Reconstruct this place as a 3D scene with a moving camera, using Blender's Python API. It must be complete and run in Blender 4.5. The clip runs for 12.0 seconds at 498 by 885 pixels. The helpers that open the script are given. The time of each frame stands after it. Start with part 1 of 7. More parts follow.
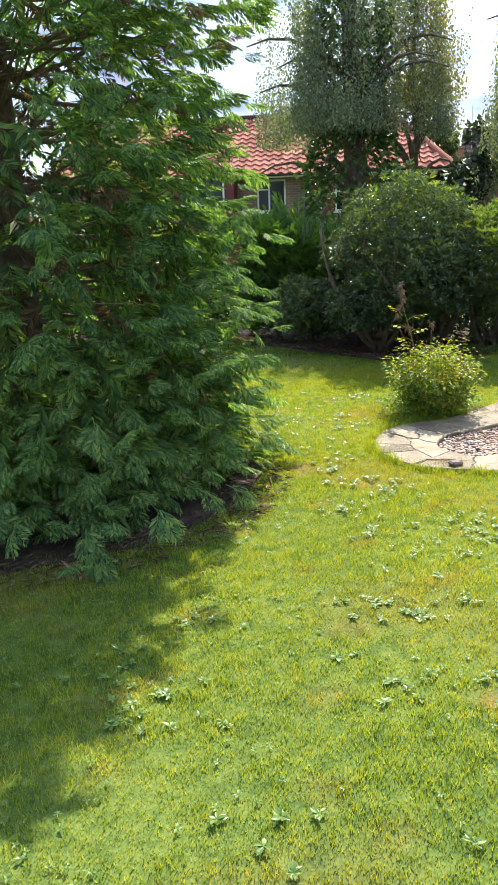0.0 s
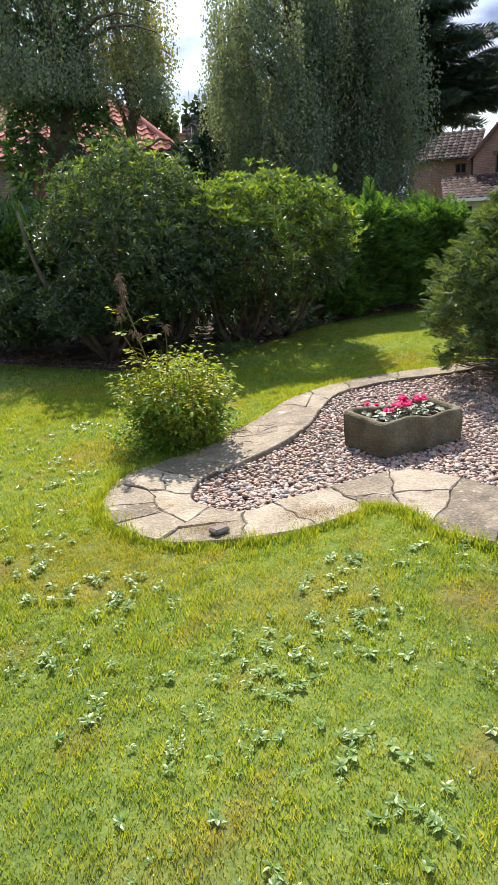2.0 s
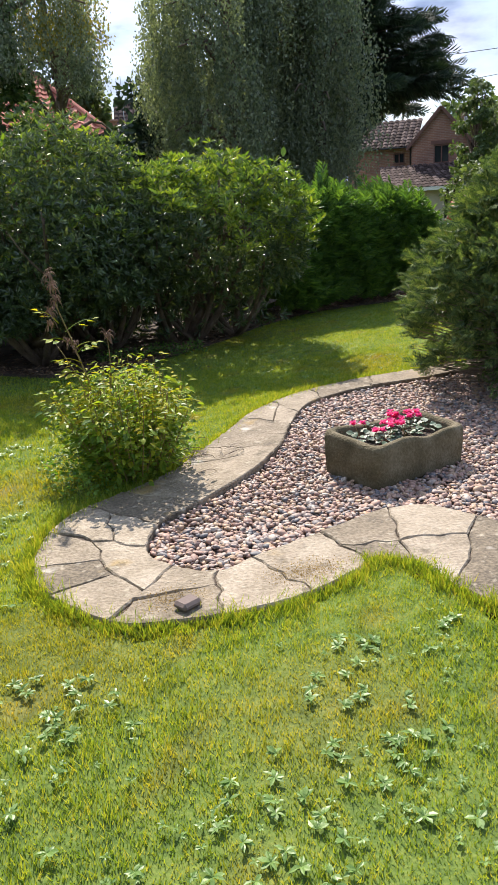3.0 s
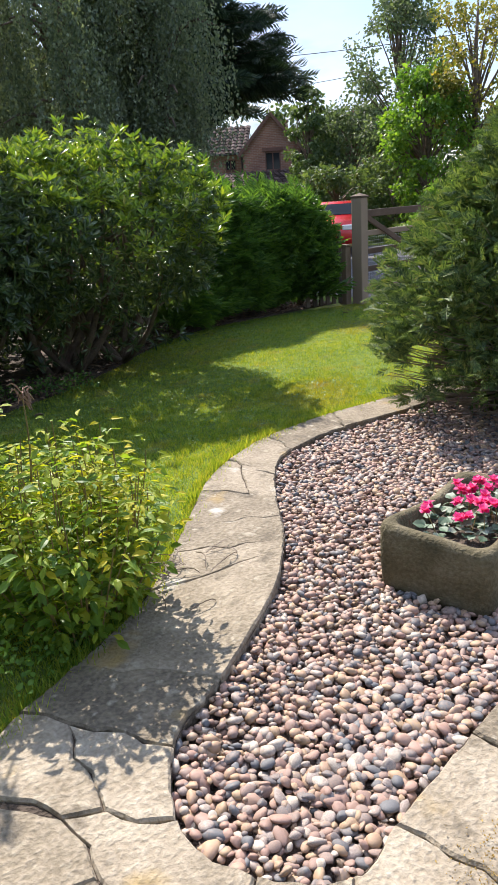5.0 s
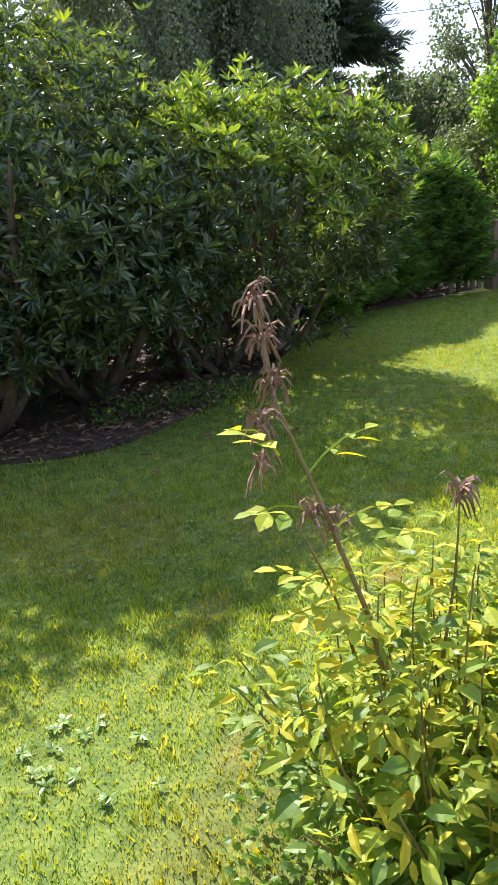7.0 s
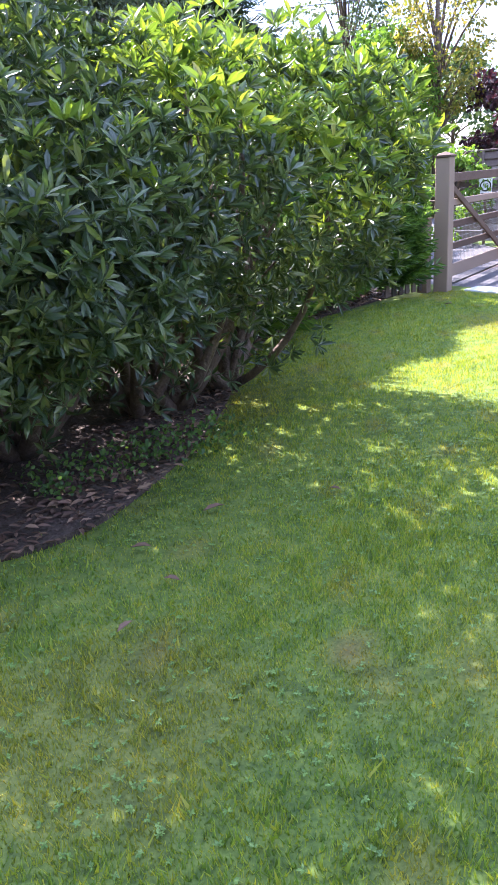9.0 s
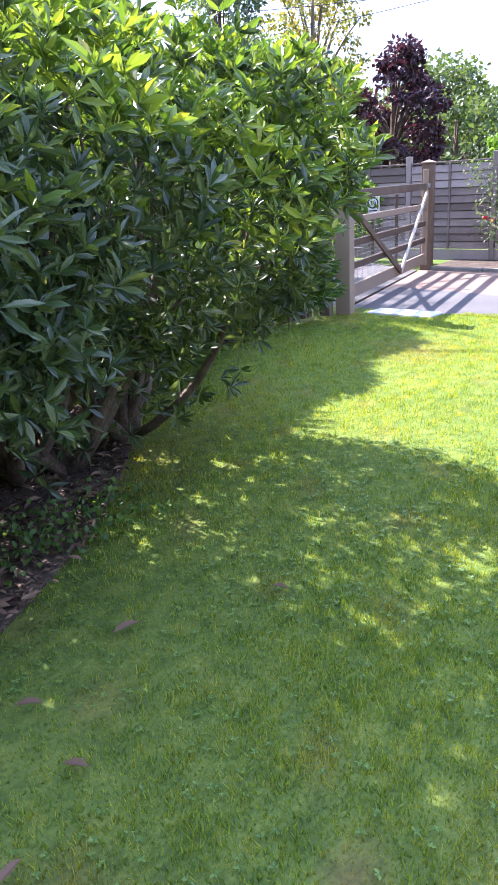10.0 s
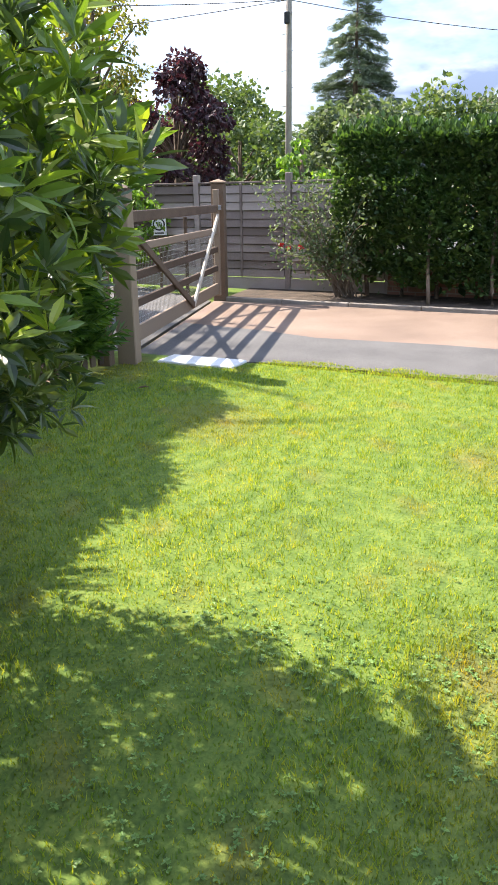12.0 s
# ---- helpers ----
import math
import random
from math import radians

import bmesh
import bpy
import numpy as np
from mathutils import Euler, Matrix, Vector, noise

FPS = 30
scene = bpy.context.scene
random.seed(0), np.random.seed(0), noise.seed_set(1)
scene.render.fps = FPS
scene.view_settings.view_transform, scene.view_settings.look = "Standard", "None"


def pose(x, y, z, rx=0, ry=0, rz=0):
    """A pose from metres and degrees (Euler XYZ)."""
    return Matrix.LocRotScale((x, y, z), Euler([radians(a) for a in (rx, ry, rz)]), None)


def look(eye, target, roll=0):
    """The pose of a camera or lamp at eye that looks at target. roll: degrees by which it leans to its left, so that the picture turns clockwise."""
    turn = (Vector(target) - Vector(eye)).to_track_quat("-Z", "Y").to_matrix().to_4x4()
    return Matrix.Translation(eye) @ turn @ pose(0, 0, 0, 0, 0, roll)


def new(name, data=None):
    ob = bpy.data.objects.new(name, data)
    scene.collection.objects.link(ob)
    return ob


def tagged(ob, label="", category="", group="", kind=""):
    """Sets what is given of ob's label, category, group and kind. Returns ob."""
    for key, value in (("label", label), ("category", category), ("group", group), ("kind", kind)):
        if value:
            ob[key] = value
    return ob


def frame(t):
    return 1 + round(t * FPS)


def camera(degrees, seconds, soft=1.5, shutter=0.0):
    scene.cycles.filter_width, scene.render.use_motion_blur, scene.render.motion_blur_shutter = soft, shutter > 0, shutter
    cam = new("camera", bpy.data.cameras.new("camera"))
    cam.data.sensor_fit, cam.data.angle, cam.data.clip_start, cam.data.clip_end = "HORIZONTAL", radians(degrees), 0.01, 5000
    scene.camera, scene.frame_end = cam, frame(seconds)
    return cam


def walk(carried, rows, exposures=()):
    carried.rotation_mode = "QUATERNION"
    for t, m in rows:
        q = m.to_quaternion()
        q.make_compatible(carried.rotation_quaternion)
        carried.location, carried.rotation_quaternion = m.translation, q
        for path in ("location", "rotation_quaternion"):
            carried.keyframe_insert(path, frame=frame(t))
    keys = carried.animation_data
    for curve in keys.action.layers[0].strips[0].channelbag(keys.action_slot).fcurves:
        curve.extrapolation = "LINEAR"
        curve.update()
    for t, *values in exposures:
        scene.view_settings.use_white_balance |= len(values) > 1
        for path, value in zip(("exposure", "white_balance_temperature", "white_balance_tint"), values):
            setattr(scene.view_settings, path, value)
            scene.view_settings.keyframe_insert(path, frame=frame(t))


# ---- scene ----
cam = camera(37.1, 12.0, soft=1.3)
PATH = [
    (0, (0.826, -0.228, 1.716), (0.573, 1.684, 1.186), -2.0),
    (0.5, (0.894, 0.27, 1.69), (0.8, 2.194, 1.15), -2.5),
    (1, (1.022, 0.772, 1.649), (1.095, 2.694, 1.101), -3.2),
    (1.5, (1.102, 1.231, 1.616), (1.349, 3.134, 1.055), -3.5),
    (2, (1.13, 1.703, 1.578), (1.511, 3.58, 1.002), -3.7),
    (2.5, (1.185, 2.153, 1.584), (1.649, 4.006, 0.993), -3.7),
    (3, (1.193, 2.625, 1.536), (1.727, 4.454, 0.93), -3.6),
    (3.2, (1.197, 2.819, 1.542), (1.759, 4.638, 0.932), -3.5),
    (4.8, (1.094, 4.312, 1.445), (2.047, 5.961, 0.835), -3.5),
    (5, (1.081, 4.497, 1.439), (2.027, 6.151, 0.831), -3.6),
    (5.5, (1.029, 4.895, 1.44), (1.958, 6.557, 0.829), -4.3),
    (6, (0.925, 5.302, 1.44), (1.816, 6.982, 0.823), -4.4),
    (6.5, (0.858, 5.704, 1.422), (1.71, 7.399, 0.79), -4.3),
    (7, (0.768, 6.118, 1.413), (1.608, 7.812, 0.761), -4.0),
    (7.2, (0.728, 6.29, 1.439), (1.569, 7.978, 0.774), -3.8),
    (8.8, (0.697, 7.416, 1.327), (1.798, 8.949, 0.664), -4.1),
    (9, (0.76, 7.581, 1.323), (1.919, 9.071, 0.664), -3.9),
    (9.5, (0.946, 7.926, 1.345), (2.233, 9.312, 0.695), -3.6),
    (10, (1.17, 8.249, 1.341), (2.56, 9.534, 0.696), -3.0),
    (10.5, (1.463, 8.501, 1.352), (2.931, 9.696, 0.708), -2.6),
    (11, (1.786, 8.697, 1.355), (3.324, 9.802, 0.712), -1.9),
    (11.5, (2.16, 8.941, 1.349), (3.774, 9.936, 0.712), -1.2),
    (12, (2.564, 9.106, 1.371), (4.264, 9.955, 0.747), -0.8),
]
walk(cam, [(t, look(eye, target, roll)) for t, eye, target, roll in PATH],
     exposures=[(0.0, 1.5, 6500, 13), (3.0, 1.15, 6450, 18), (5.0, 1.25, 6300, 17), (7.2, 1.85, 6350, 25), (8.8, 2.65, 5700, 34), (10.0, 2.5, 5750, 30), (12.0, 1.95, 6600, 16)])

# ---- world and sun ----
SUN_EL = radians(44.5)
SUN_AZ = radians(7.0)          # from +y towards +x
world = bpy.data.worlds.new("sky")
scene.world = world
world.use_nodes = True
wn, wl = world.node_tree.nodes, world.node_tree.links
wn.clear()
w_out = wn.new("ShaderNodeOutputWorld")
w_bg = wn.new("ShaderNodeBackground")
w_sky = wn.new("ShaderNodeTexSky")
w_sky.sky_type = "NISHITA"
w_sky.sun_disc = False
w_sky.sun_elevation = SUN_EL
w_sky.sun_rotation = SUN_AZ
w_sky.dust_density = 0.7
w_tc = wn.new("ShaderNodeTexCoord")
w_map = wn.new("ShaderNodeMapping")
w_map.inputs["Scale"].default_value = (1.6, 1.6, 4.5)
w_noise = wn.new("ShaderNodeTexNoise")
w_noise.inputs["Scale"].default_value = 2.3
w_noise.inputs["Detail"].default_value = 7.0
w_noise.inputs["Roughness"].default_value = 0.55
w_ramp = wn.new("ShaderNodeValToRGB")
w_ramp.color_ramp.elements[0].position = 0.44
w_ramp.color_ramp.elements[0].color = (0.10, 0.10, 0.10, 1)
w_ramp.color_ramp.elements[1].position = 0.60
w_ramp.color_ramp.elements[1].color = (1, 1, 1, 1)
w_noise2 = wn.new("ShaderNodeTexNoise")
w_noise2.inputs["Scale"].default_value = 5.0
w_noise2.inputs["Detail"].default_value = 5.0
w_cloud = wn.new("ShaderNodeValToRGB")
w_cloud.color_ramp.elements[0].position = 0.40
w_cloud.color_ramp.elements[0].color = (0.70, 0.95, 1.45, 1)
w_cloud.color_ramp.elements[1].position = 0.62
w_cloud.color_ramp.elements[1].color = (2.1, 2.42, 2.95, 1)
w_mix = wn.new("ShaderNodeMix")
w_mix.data_type = "RGBA"
# cloud luminance climbs steeply from horizon to zenith; the unseen top adds fill light
w_sep = wn.new("ShaderNodeSeparateXYZ")
w_up = wn.new("ShaderNodeMath")
w_up.operation = "MULTIPLY_ADD"
w_up.use_clamp = False
w_up.inputs[1].default_value, w_up.inputs[2].default_value = 3.2, 0.75
w_lum = wn.new("ShaderNodeVectorMath")
w_lum.operation = "SCALE"
wl.new(w_tc.outputs["Generated"], w_sep.inputs[0])
wl.new(w_sep.outputs["Z"], w_up.inputs[0])
wl.new(w_cloud.outputs["Color"], w_lum.inputs[0])
wl.new(w_up.outputs[0], w_lum.inputs["Scale"])
wl.new(w_tc.outputs["Generated"], w_map.inputs["Vector"])
wl.new(w_map.outputs["Vector"], w_noise.inputs["Vector"])
wl.new(w_map.outputs["Vector"], w_noise2.inputs["Vector"])
wl.new(w_noise.outputs["Fac"], w_ramp.inputs["Fac"])
wl.new(w_noise2.outputs["Fac"], w_cloud.inputs["Fac"])
wl.new(w_ramp.outputs["Color"], w_mix.inputs["Factor"])
w_clear = wn.new("ShaderNodeVectorMath")
w_clear.operation = "SCALE"
w_clear.inputs["Scale"].default_value = 0.5
wl.new(w_sky.outputs["Color"], w_clear.inputs[0])
wl.new(w_clear.outputs["Vector"], w_mix.inputs["A"])
wl.new(w_lum.outputs["Vector"], w_mix.inputs["B"])
wl.new(w_mix.outputs["Result"], w_bg.inputs["Color"])
w_bg.inputs["Strength"].default_value = 0.15
wl.new(w_bg.outputs["Background"], w_out.inputs["Surface"])

sun_data = bpy.data.lights.new("sun", "SUN")
sun_data.energy = 4.4
sun_data.angle = radians(0.53)
sun_data.color = (1.0, 0.94, 0.80)
sun = new("sun", sun_data)
sun.matrix_world = look((0, 0, 30), (-math.sin(SUN_AZ) * math.cos(SUN_EL), -math.cos(SUN_AZ) * math.cos(SUN_EL), 30 - math.sin(SUN_EL)))

rng = np.random.default_rng(7)


# ---- materials ----
def node_mat(name):
    m = bpy.data.materials.new(name)
    m.use_nodes = True
    n = m.node_tree.nodes
    return m, n, m.node_tree.links, n["Principled BSDF"]


def ramp(n, stops):
    r = n.new("ShaderNodeValToRGB")
    e = r.color_ramp.elements
    while len(e) < len(stops):
        e.new(0.5)
    for k, (p, c) in zip(e, stops):
        k.position, k.color = p, (*c, 1)
    return r


def surface(name, stops, scale=6.0, fine=60.0, rough=0.8, bump=0.3, metallic=0.0, per="none", distance=0.01, mix=0.35, spec=0.4):
    """Two scales of noise over a colour ramp, with bump. per: island or object random tint."""
    m, n, l, b = node_mat(name)
    tc = n.new("ShaderNodeTexCoord")
    a = n.new("ShaderNodeTexNoise")
    a.inputs["Scale"].default_value, a.inputs["Detail"].default_value = scale, 6
    f = n.new("ShaderNodeTexNoise")
    f.inputs["Scale"].default_value, f.inputs["Detail"].default_value = fine, 5
    l.new(tc.outputs["Object"], a.inputs["Vector"])
    l.new(tc.outputs["Object"], f.inputs["Vector"])
    mx = n.new("ShaderNodeMix")
    mx.inputs["Factor"].default_value = mix
    l.new(a.outputs["Fac"], mx.inputs["A"])
    l.new(f.outputs["Fac"], mx.inputs["B"])
    value = mx.outputs["Result"]
    if per != "none":
        if per == "island":
            g = n.new("ShaderNodeNewGeometry")
            rnd = g.outputs["Random Per Island"]
        else:
            g = n.new("ShaderNodeObjectInfo")
            rnd = g.outputs["Random"]
        m2 = n.new("ShaderNodeMix")
        m2.inputs["Factor"].default_value = 0.22 if per == "object_soft" else 0.6
        l.new(value, m2.inputs["A"])
        l.new(rnd, m2.inputs["B"])
        value = m2.outputs["Result"]
    r = ramp(n, stops)
    l.new(value, r.inputs["Fac"])
    l.new(r.outputs["Color"], b.inputs["Base Color"])
    b.inputs["Roughness"].default_value = rough
    b.inputs["Metallic"].default_value = metallic
    b.inputs["Specular IOR Level"].default_value = spec
    if bump:
        bp = n.new("ShaderNodeBump")
        bp.inputs["Strength"].default_value, bp.inputs["Distance"].default_value = bump, distance
        l.new(f.outputs["Fac"], bp.inputs["Height"])
        l.new(bp.outputs["Normal"], b.inputs["Normal"])
    return m


def foliage(name, stops, glow, trans=0.4, rough=0.45, patch=0.8, spec=0.4):
    """Leaf: random tint for each leaf and a slow drift over the plant; light passes through it."""
    m, n, l, b = node_mat(name)
    tc = n.new("ShaderNodeTexCoord")
    a = n.new("ShaderNodeTexNoise")
    a.inputs["Scale"].default_value, a.inputs["Detail"].default_value = patch, 3
    l.new(tc.outputs["Object"], a.inputs["Vector"])
    g = n.new("ShaderNodeNewGeometry")
    mx = n.new("ShaderNodeMix")
    mx.inputs["Factor"].default_value = 0.6
    l.new(a.outputs["Fac"], mx.inputs["A"])
    l.new(g.outputs["Random Per Island"], mx.inputs["B"])
    r = ramp(n, stops)
    l.new(mx.outputs["Result"], r.inputs["Fac"])
    l.new(r.outputs["Color"], b.inputs["Base Color"])
    b.inputs["Roughness"].default_value = rough
    b.inputs["Specular IOR Level"].default_value = spec
    t = n.new("ShaderNodeBsdfTranslucent")
    tint = n.new("ShaderNodeMix")
    tint.data_type = "RGBA"
    tint.blend_type = "MULTIPLY"
    tint.inputs["Factor"].default_value = 1.0
    tint.inputs["B"].default_value = (*glow, 1)
    l.new(r.outputs["Color"], tint.inputs["A"])
    l.new(tint.outputs["Result"], t.inputs["Color"])
    ms = n.new("ShaderNodeMixShader")
    ms.inputs["Fac"].default_value = trans
    l.new(b.outputs["BSDF"], ms.inputs[1])
    l.new(t.outputs["BSDF"], ms.inputs[2])
    l.new(ms.outputs["Shader"], n["Material Output"].inputs["Surface"])
    return m


def lawn_mat(name, blade):
    """Turf: greens drifting over metres, with straw where the attribute "dry" is high."""
    m, n, l, b = node_mat(name)
    tc = n.new("ShaderNodeTexCoord")
    a = n.new("ShaderNodeTexNoise")
    a.inputs["Scale"].default_value, a.inputs["Detail"].default_value = 0.9, 5
    l.new(tc.outputs["Object"], a.inputs["Vector"])
    at = n.new("ShaderNodeAttribute")
    at.attribute_name = "dry"
    f = n.new("ShaderNodeTexNoise")
    f.inputs["Scale"].default_value, f.inputs["Detail"].default_value = 70, 4
    l.new(tc.outputs["Object"], f.inputs["Vector"])
    mx = n.new("ShaderNodeMix")
    mx.inputs["Factor"].default_value = 0.5
    # tufts a hand wide over the slow drift
    tuft = n.new("ShaderNodeTexNoise")
    tuft.inputs["Scale"].default_value, tuft.inputs["Detail"].default_value = 11.0, 3
    l.new(tc.outputs["Object"], tuft.inputs["Vector"])
    spread = n.new("ShaderNodeMapRange")
    spread.inputs["From Min"].default_value, spread.inputs["From Max"].default_value = 0.30, 0.70
    l.new(tuft.outputs["Fac"], spread.inputs["Value"])
    both = n.new("ShaderNodeMix")
    both.inputs["Factor"].default_value = 0.42
    l.new(a.outputs["Fac"], both.inputs["A"])
    l.new(spread.outputs["Result"], both.inputs["B"])
    l.new(both.outputs["Result"], mx.inputs["A"])
    if blade:
        g = n.new("ShaderNodeNewGeometry")
        l.new(g.outputs["Random Per Island"], mx.inputs["B"])
        r = ramp(n, [(0.18, (0.070, 0.145, 0.036)), (0.38, (0.135, 0.250, 0.044)), (0.60, (0.245, 0.345, 0.052)), (0.88, (0.38, 0.39, 0.11))])
        straw = ramp(n, [(0.2, (0.22, 0.18, 0.035)), (0.8, (0.40, 0.31, 0.08))])
    else:
        l.new(f.outputs["Fac"], mx.inputs["B"])
        r = ramp(n, [(0.3, (0.045, 0.078, 0.024)), (0.5, (0.100, 0.148, 0.034)), (0.72, (0.175, 0.21, 0.05))])
        straw = ramp(n, [(0.3, (0.08, 0.062, 0.025)), (0.7, (0.20, 0.155, 0.06))])
    l.new(mx.outputs["Result"], r.inputs["Fac"])
    l.new(mx.outputs["Result"], straw.inputs["Fac"])
    c = n.new("ShaderNodeMix")
    c.data_type = "RGBA"
    l.new(at.outputs["Fac"], c.inputs["Factor"])
    l.new(r.outputs["Color"], c.inputs["A"])
    l.new(straw.outputs["Color"], c.inputs["B"])
    l.new(c.outputs["Result"], b.inputs["Base Color"])
    b.inputs["Roughness"].default_value = 0.75
    b.inputs["Specular IOR Level"].default_value = 0.06 if blade else 0.02
    if blade:
        t = n.new("ShaderNodeBsdfTranslucent")
        # light through a blade comes out yellower than light off it
        warm = n.new("ShaderNodeMix")
        warm.data_type, warm.blend_type = "RGBA", "MULTIPLY"
        warm.inputs["Factor"].default_value = 1.0
        warm.inputs["B"].default_value = (1.85, 1.38, 0.30, 1)
        l.new(c.outputs["Result"], warm.inputs["A"])
        l.new(warm.outputs["Result"], t.inputs["Color"])
        ms = n.new("ShaderNodeMixShader")
        ms.inputs["Fac"].default_value = 0.48
        l.new(b.outputs["BSDF"], ms.inputs[1])
        l.new(t.outputs["BSDF"], ms.inputs[2])
        l.new(ms.outputs["Shader"], n["Material Output"].inputs["Surface"])
    else:
        bp = n.new("ShaderNodeBump")
        bp.inputs["Strength"].default_value, bp.inputs["Distance"].default_value = 0.35, 0.015
        l.new(f.outputs["Fac"], bp.inputs["Height"])
        l.new(bp.outputs["Normal"], b.inputs["Normal"])
    return m


def brick_mat(name, c1, c2, mortar, size=1.0):
    m, n, l, b = node_mat(name)
    tc = n.new("ShaderNodeTexCoord")
    sep = n.new("ShaderNodeSeparateXYZ")
    cmb = n.new("ShaderNodeCombineXYZ")
    add = n.new("ShaderNodeMath")
    l.new(tc.outputs["Object"], sep.inputs[0])
    l.new(sep.outputs["X"], add.inputs[0])
    l.new(sep.outputs["Y"], add.inputs[1])
    l.new(add.outputs[0], cmb.inputs["X"])
    l.new(sep.outputs["Z"], cmb.inputs["Y"])
    br = n.new("ShaderNodeTexBrick")
    br.inputs["Scale"].default_value = 1.0 / size
    br.inputs["Brick Width"].default_value, br.inputs["Row Height"].default_value = 0.225, 0.075
    br.inputs["Mortar Size"].default_value = 0.008
    br.inputs["Color1"].default_value, br.inputs["Color2"].default_value = (*c1, 1), (*c2, 1)
    br.inputs["Mortar"].default_value = (*mortar, 1)
    l.new(cmb.outputs[0], br.inputs["Vector"])
    nz = n.new("ShaderNodeTexNoise")
    nz.inputs["Scale"].default_value, nz.inputs["Detail"].default_value = 1.2, 6
    l.new(tc.outputs["Object"], nz.inputs["Vector"])
    r = ramp(n, [(0.3, (0.65, 0.65, 0.68)), (0.7, (1.1, 1.05, 1.0))])
    l.new(nz.outputs["Fac"], r.inputs["Fac"])
    mx = n.new("ShaderNodeMix")
    mx.data_type, mx.blend_type = "RGBA", "MULTIPLY"
    mx.inputs["Factor"].default_value = 1
    l.new(br.outputs["Color"], mx.inputs["A"])
    l.new(r.outputs["Color"], mx.inputs["B"])
    l.new(mx.outputs["Result"], b.inputs["Base Color"])
    b.inputs["Roughness"].default_value = 0.9
    bp = n.new("ShaderNodeBump")
    bp.inputs["Strength"].default_value, bp.inputs["Distance"].default_value = 0.5, 0.01
    bp.invert = True
    l.new(br.outputs["Fac"], bp.inputs["Height"])
    l.new(bp.outputs["Normal"], b.inputs["Normal"])
    return m


M_LAWN = lawn_mat("lawn soil", False)
M_BLADE = lawn_mat("grass blade", True)
M_WEED = foliage("weed leaf", [(0.2, (0.085, 0.17, 0.035)), (0.8, (0.18, 0.29, 0.07))], (1.2, 1.3, 0.6), 0.3, 0.42)
M_SOIL = surface("leaf mulch soil", [(0.3, (0.03, 0.022, 0.016)), (0.5, (0.075, 0.055, 0.04)), (0.7, (0.14, 0.10, 0.075))], 5, 55, 0.95, 1.0, distance=0.03)
M_LITTER = surface("dead leaves", [(0.2, (0.05, 0.028, 0.018)), (0.5, (0.12, 0.07, 0.045)), (0.85, (0.30, 0.20, 0.125))], 3, 30, 0.8, 0.2, per="island")


def flag_mat():
    """Buff sandstone: mottled base, dark weathering, pale lichen discs and golden moss stains."""
    m = surface("sandstone flag", [(0.32, (0.085, 0.070, 0.050)), (0.42, (0.16, 0.130, 0.09)), (0.51, (0.225, 0.186, 0.132)), (0.60, (0.29, 0.243, 0.178)), (0.72, (0.38, 0.335, 0.26))], 5, 60, 0.92, 0.8, per="object_soft", distance=0.014, mix=0.5)
    n, l = m.node_tree.nodes, m.node_tree.links
    b = n["Principled BSDF"]
    src = b.inputs["Base Color"].links[0].from_socket
    tc = n.new("ShaderNodeTexCoord")
    cur = src
    for scale, lo, hi, col in ((4.2, 0.66, 0.74, (0.42, 0.40, 0.345)), (2.6, 0.64, 0.74, (0.32, 0.22, 0.075)), (9.0, 0.60, 0.72, (0.105, 0.085, 0.06)), (19.0, 0.60, 0.72, (0.34, 0.30, 0.225))):
        t = n.new("ShaderNodeTexNoise")
        t.inputs["Scale"].default_value, t.inputs["Detail"].default_value = scale, 4
        mp = n.new("ShaderNodeMapping")
        mp.inputs["Location"].default_value = (scale, 3 * scale, 0)
        l.new(tc.outputs["Object"], mp.inputs["Vector"])
        l.new(mp.outputs["Vector"], t.inputs["Vector"])
        r = ramp(n, [(lo, (0, 0, 0)), (hi, (0.85, 0.85, 0.85))])
        l.new(t.outputs["Fac"], r.inputs["Fac"])
        mx = n.new("ShaderNodeMix")
        mx.data_type = "RGBA"
        mx.inputs["B"].default_value = (*col, 1)
        l.new(r.outputs["Color"], mx.inputs["Factor"])
        l.new(cur, mx.inputs["A"])
        cur = mx.outputs["Result"]
    l.new(cur, b.inputs["Base Color"])
    return m


M_FLAG = flag_mat()
M_STONE = surface("old trough stone", [(0.3, (0.045, 0.038, 0.018)), (0.48, (0.10, 0.082, 0.042)), (0.6, (0.15, 0.125, 0.075)), (0.75, (0.24, 0.215, 0.15))], 6, 70, 0.92, 0.8, distance=0.012)
M_PEBBLE = surface("river pebble", [(0.24, (0.12, 0.12, 0.125)), (0.32, (0.23, 0.165, 0.135)), (0.42, (0.29, 0.178, 0.138)), (0.52, (0.33, 0.21, 0.16)), (0.62, (0.36, 0.245, 0.145)), (0.70, (0.25, 0.195, 0.175)), (0.82, (0.47, 0.40, 0.32))], 9, 120, 0.62, 0.25, per="island", distance=0.003, mix=0.5)
M_PEBBLE_ONE = surface("single pebble", [(0.24, (0.12, 0.12, 0.125)), (0.32, (0.23, 0.165, 0.135)), (0.42, (0.29, 0.178, 0.138)), (0.52, (0.33, 0.21, 0.16)), (0.62, (0.36, 0.245, 0.145)), (0.70, (0.25, 0.195, 0.175)), (0.82, (0.47, 0.40, 0.32))], 9, 120, 0.62, 0.25, per="object", distance=0.003, mix=0.5)
M_GRAVELBED = surface("gravel bed grit", [(0.3, (0.13, 0.095, 0.08)), (0.7, (0.30, 0.22, 0.18))], 20, 120, 0.9, 1.0, distance=0.02)
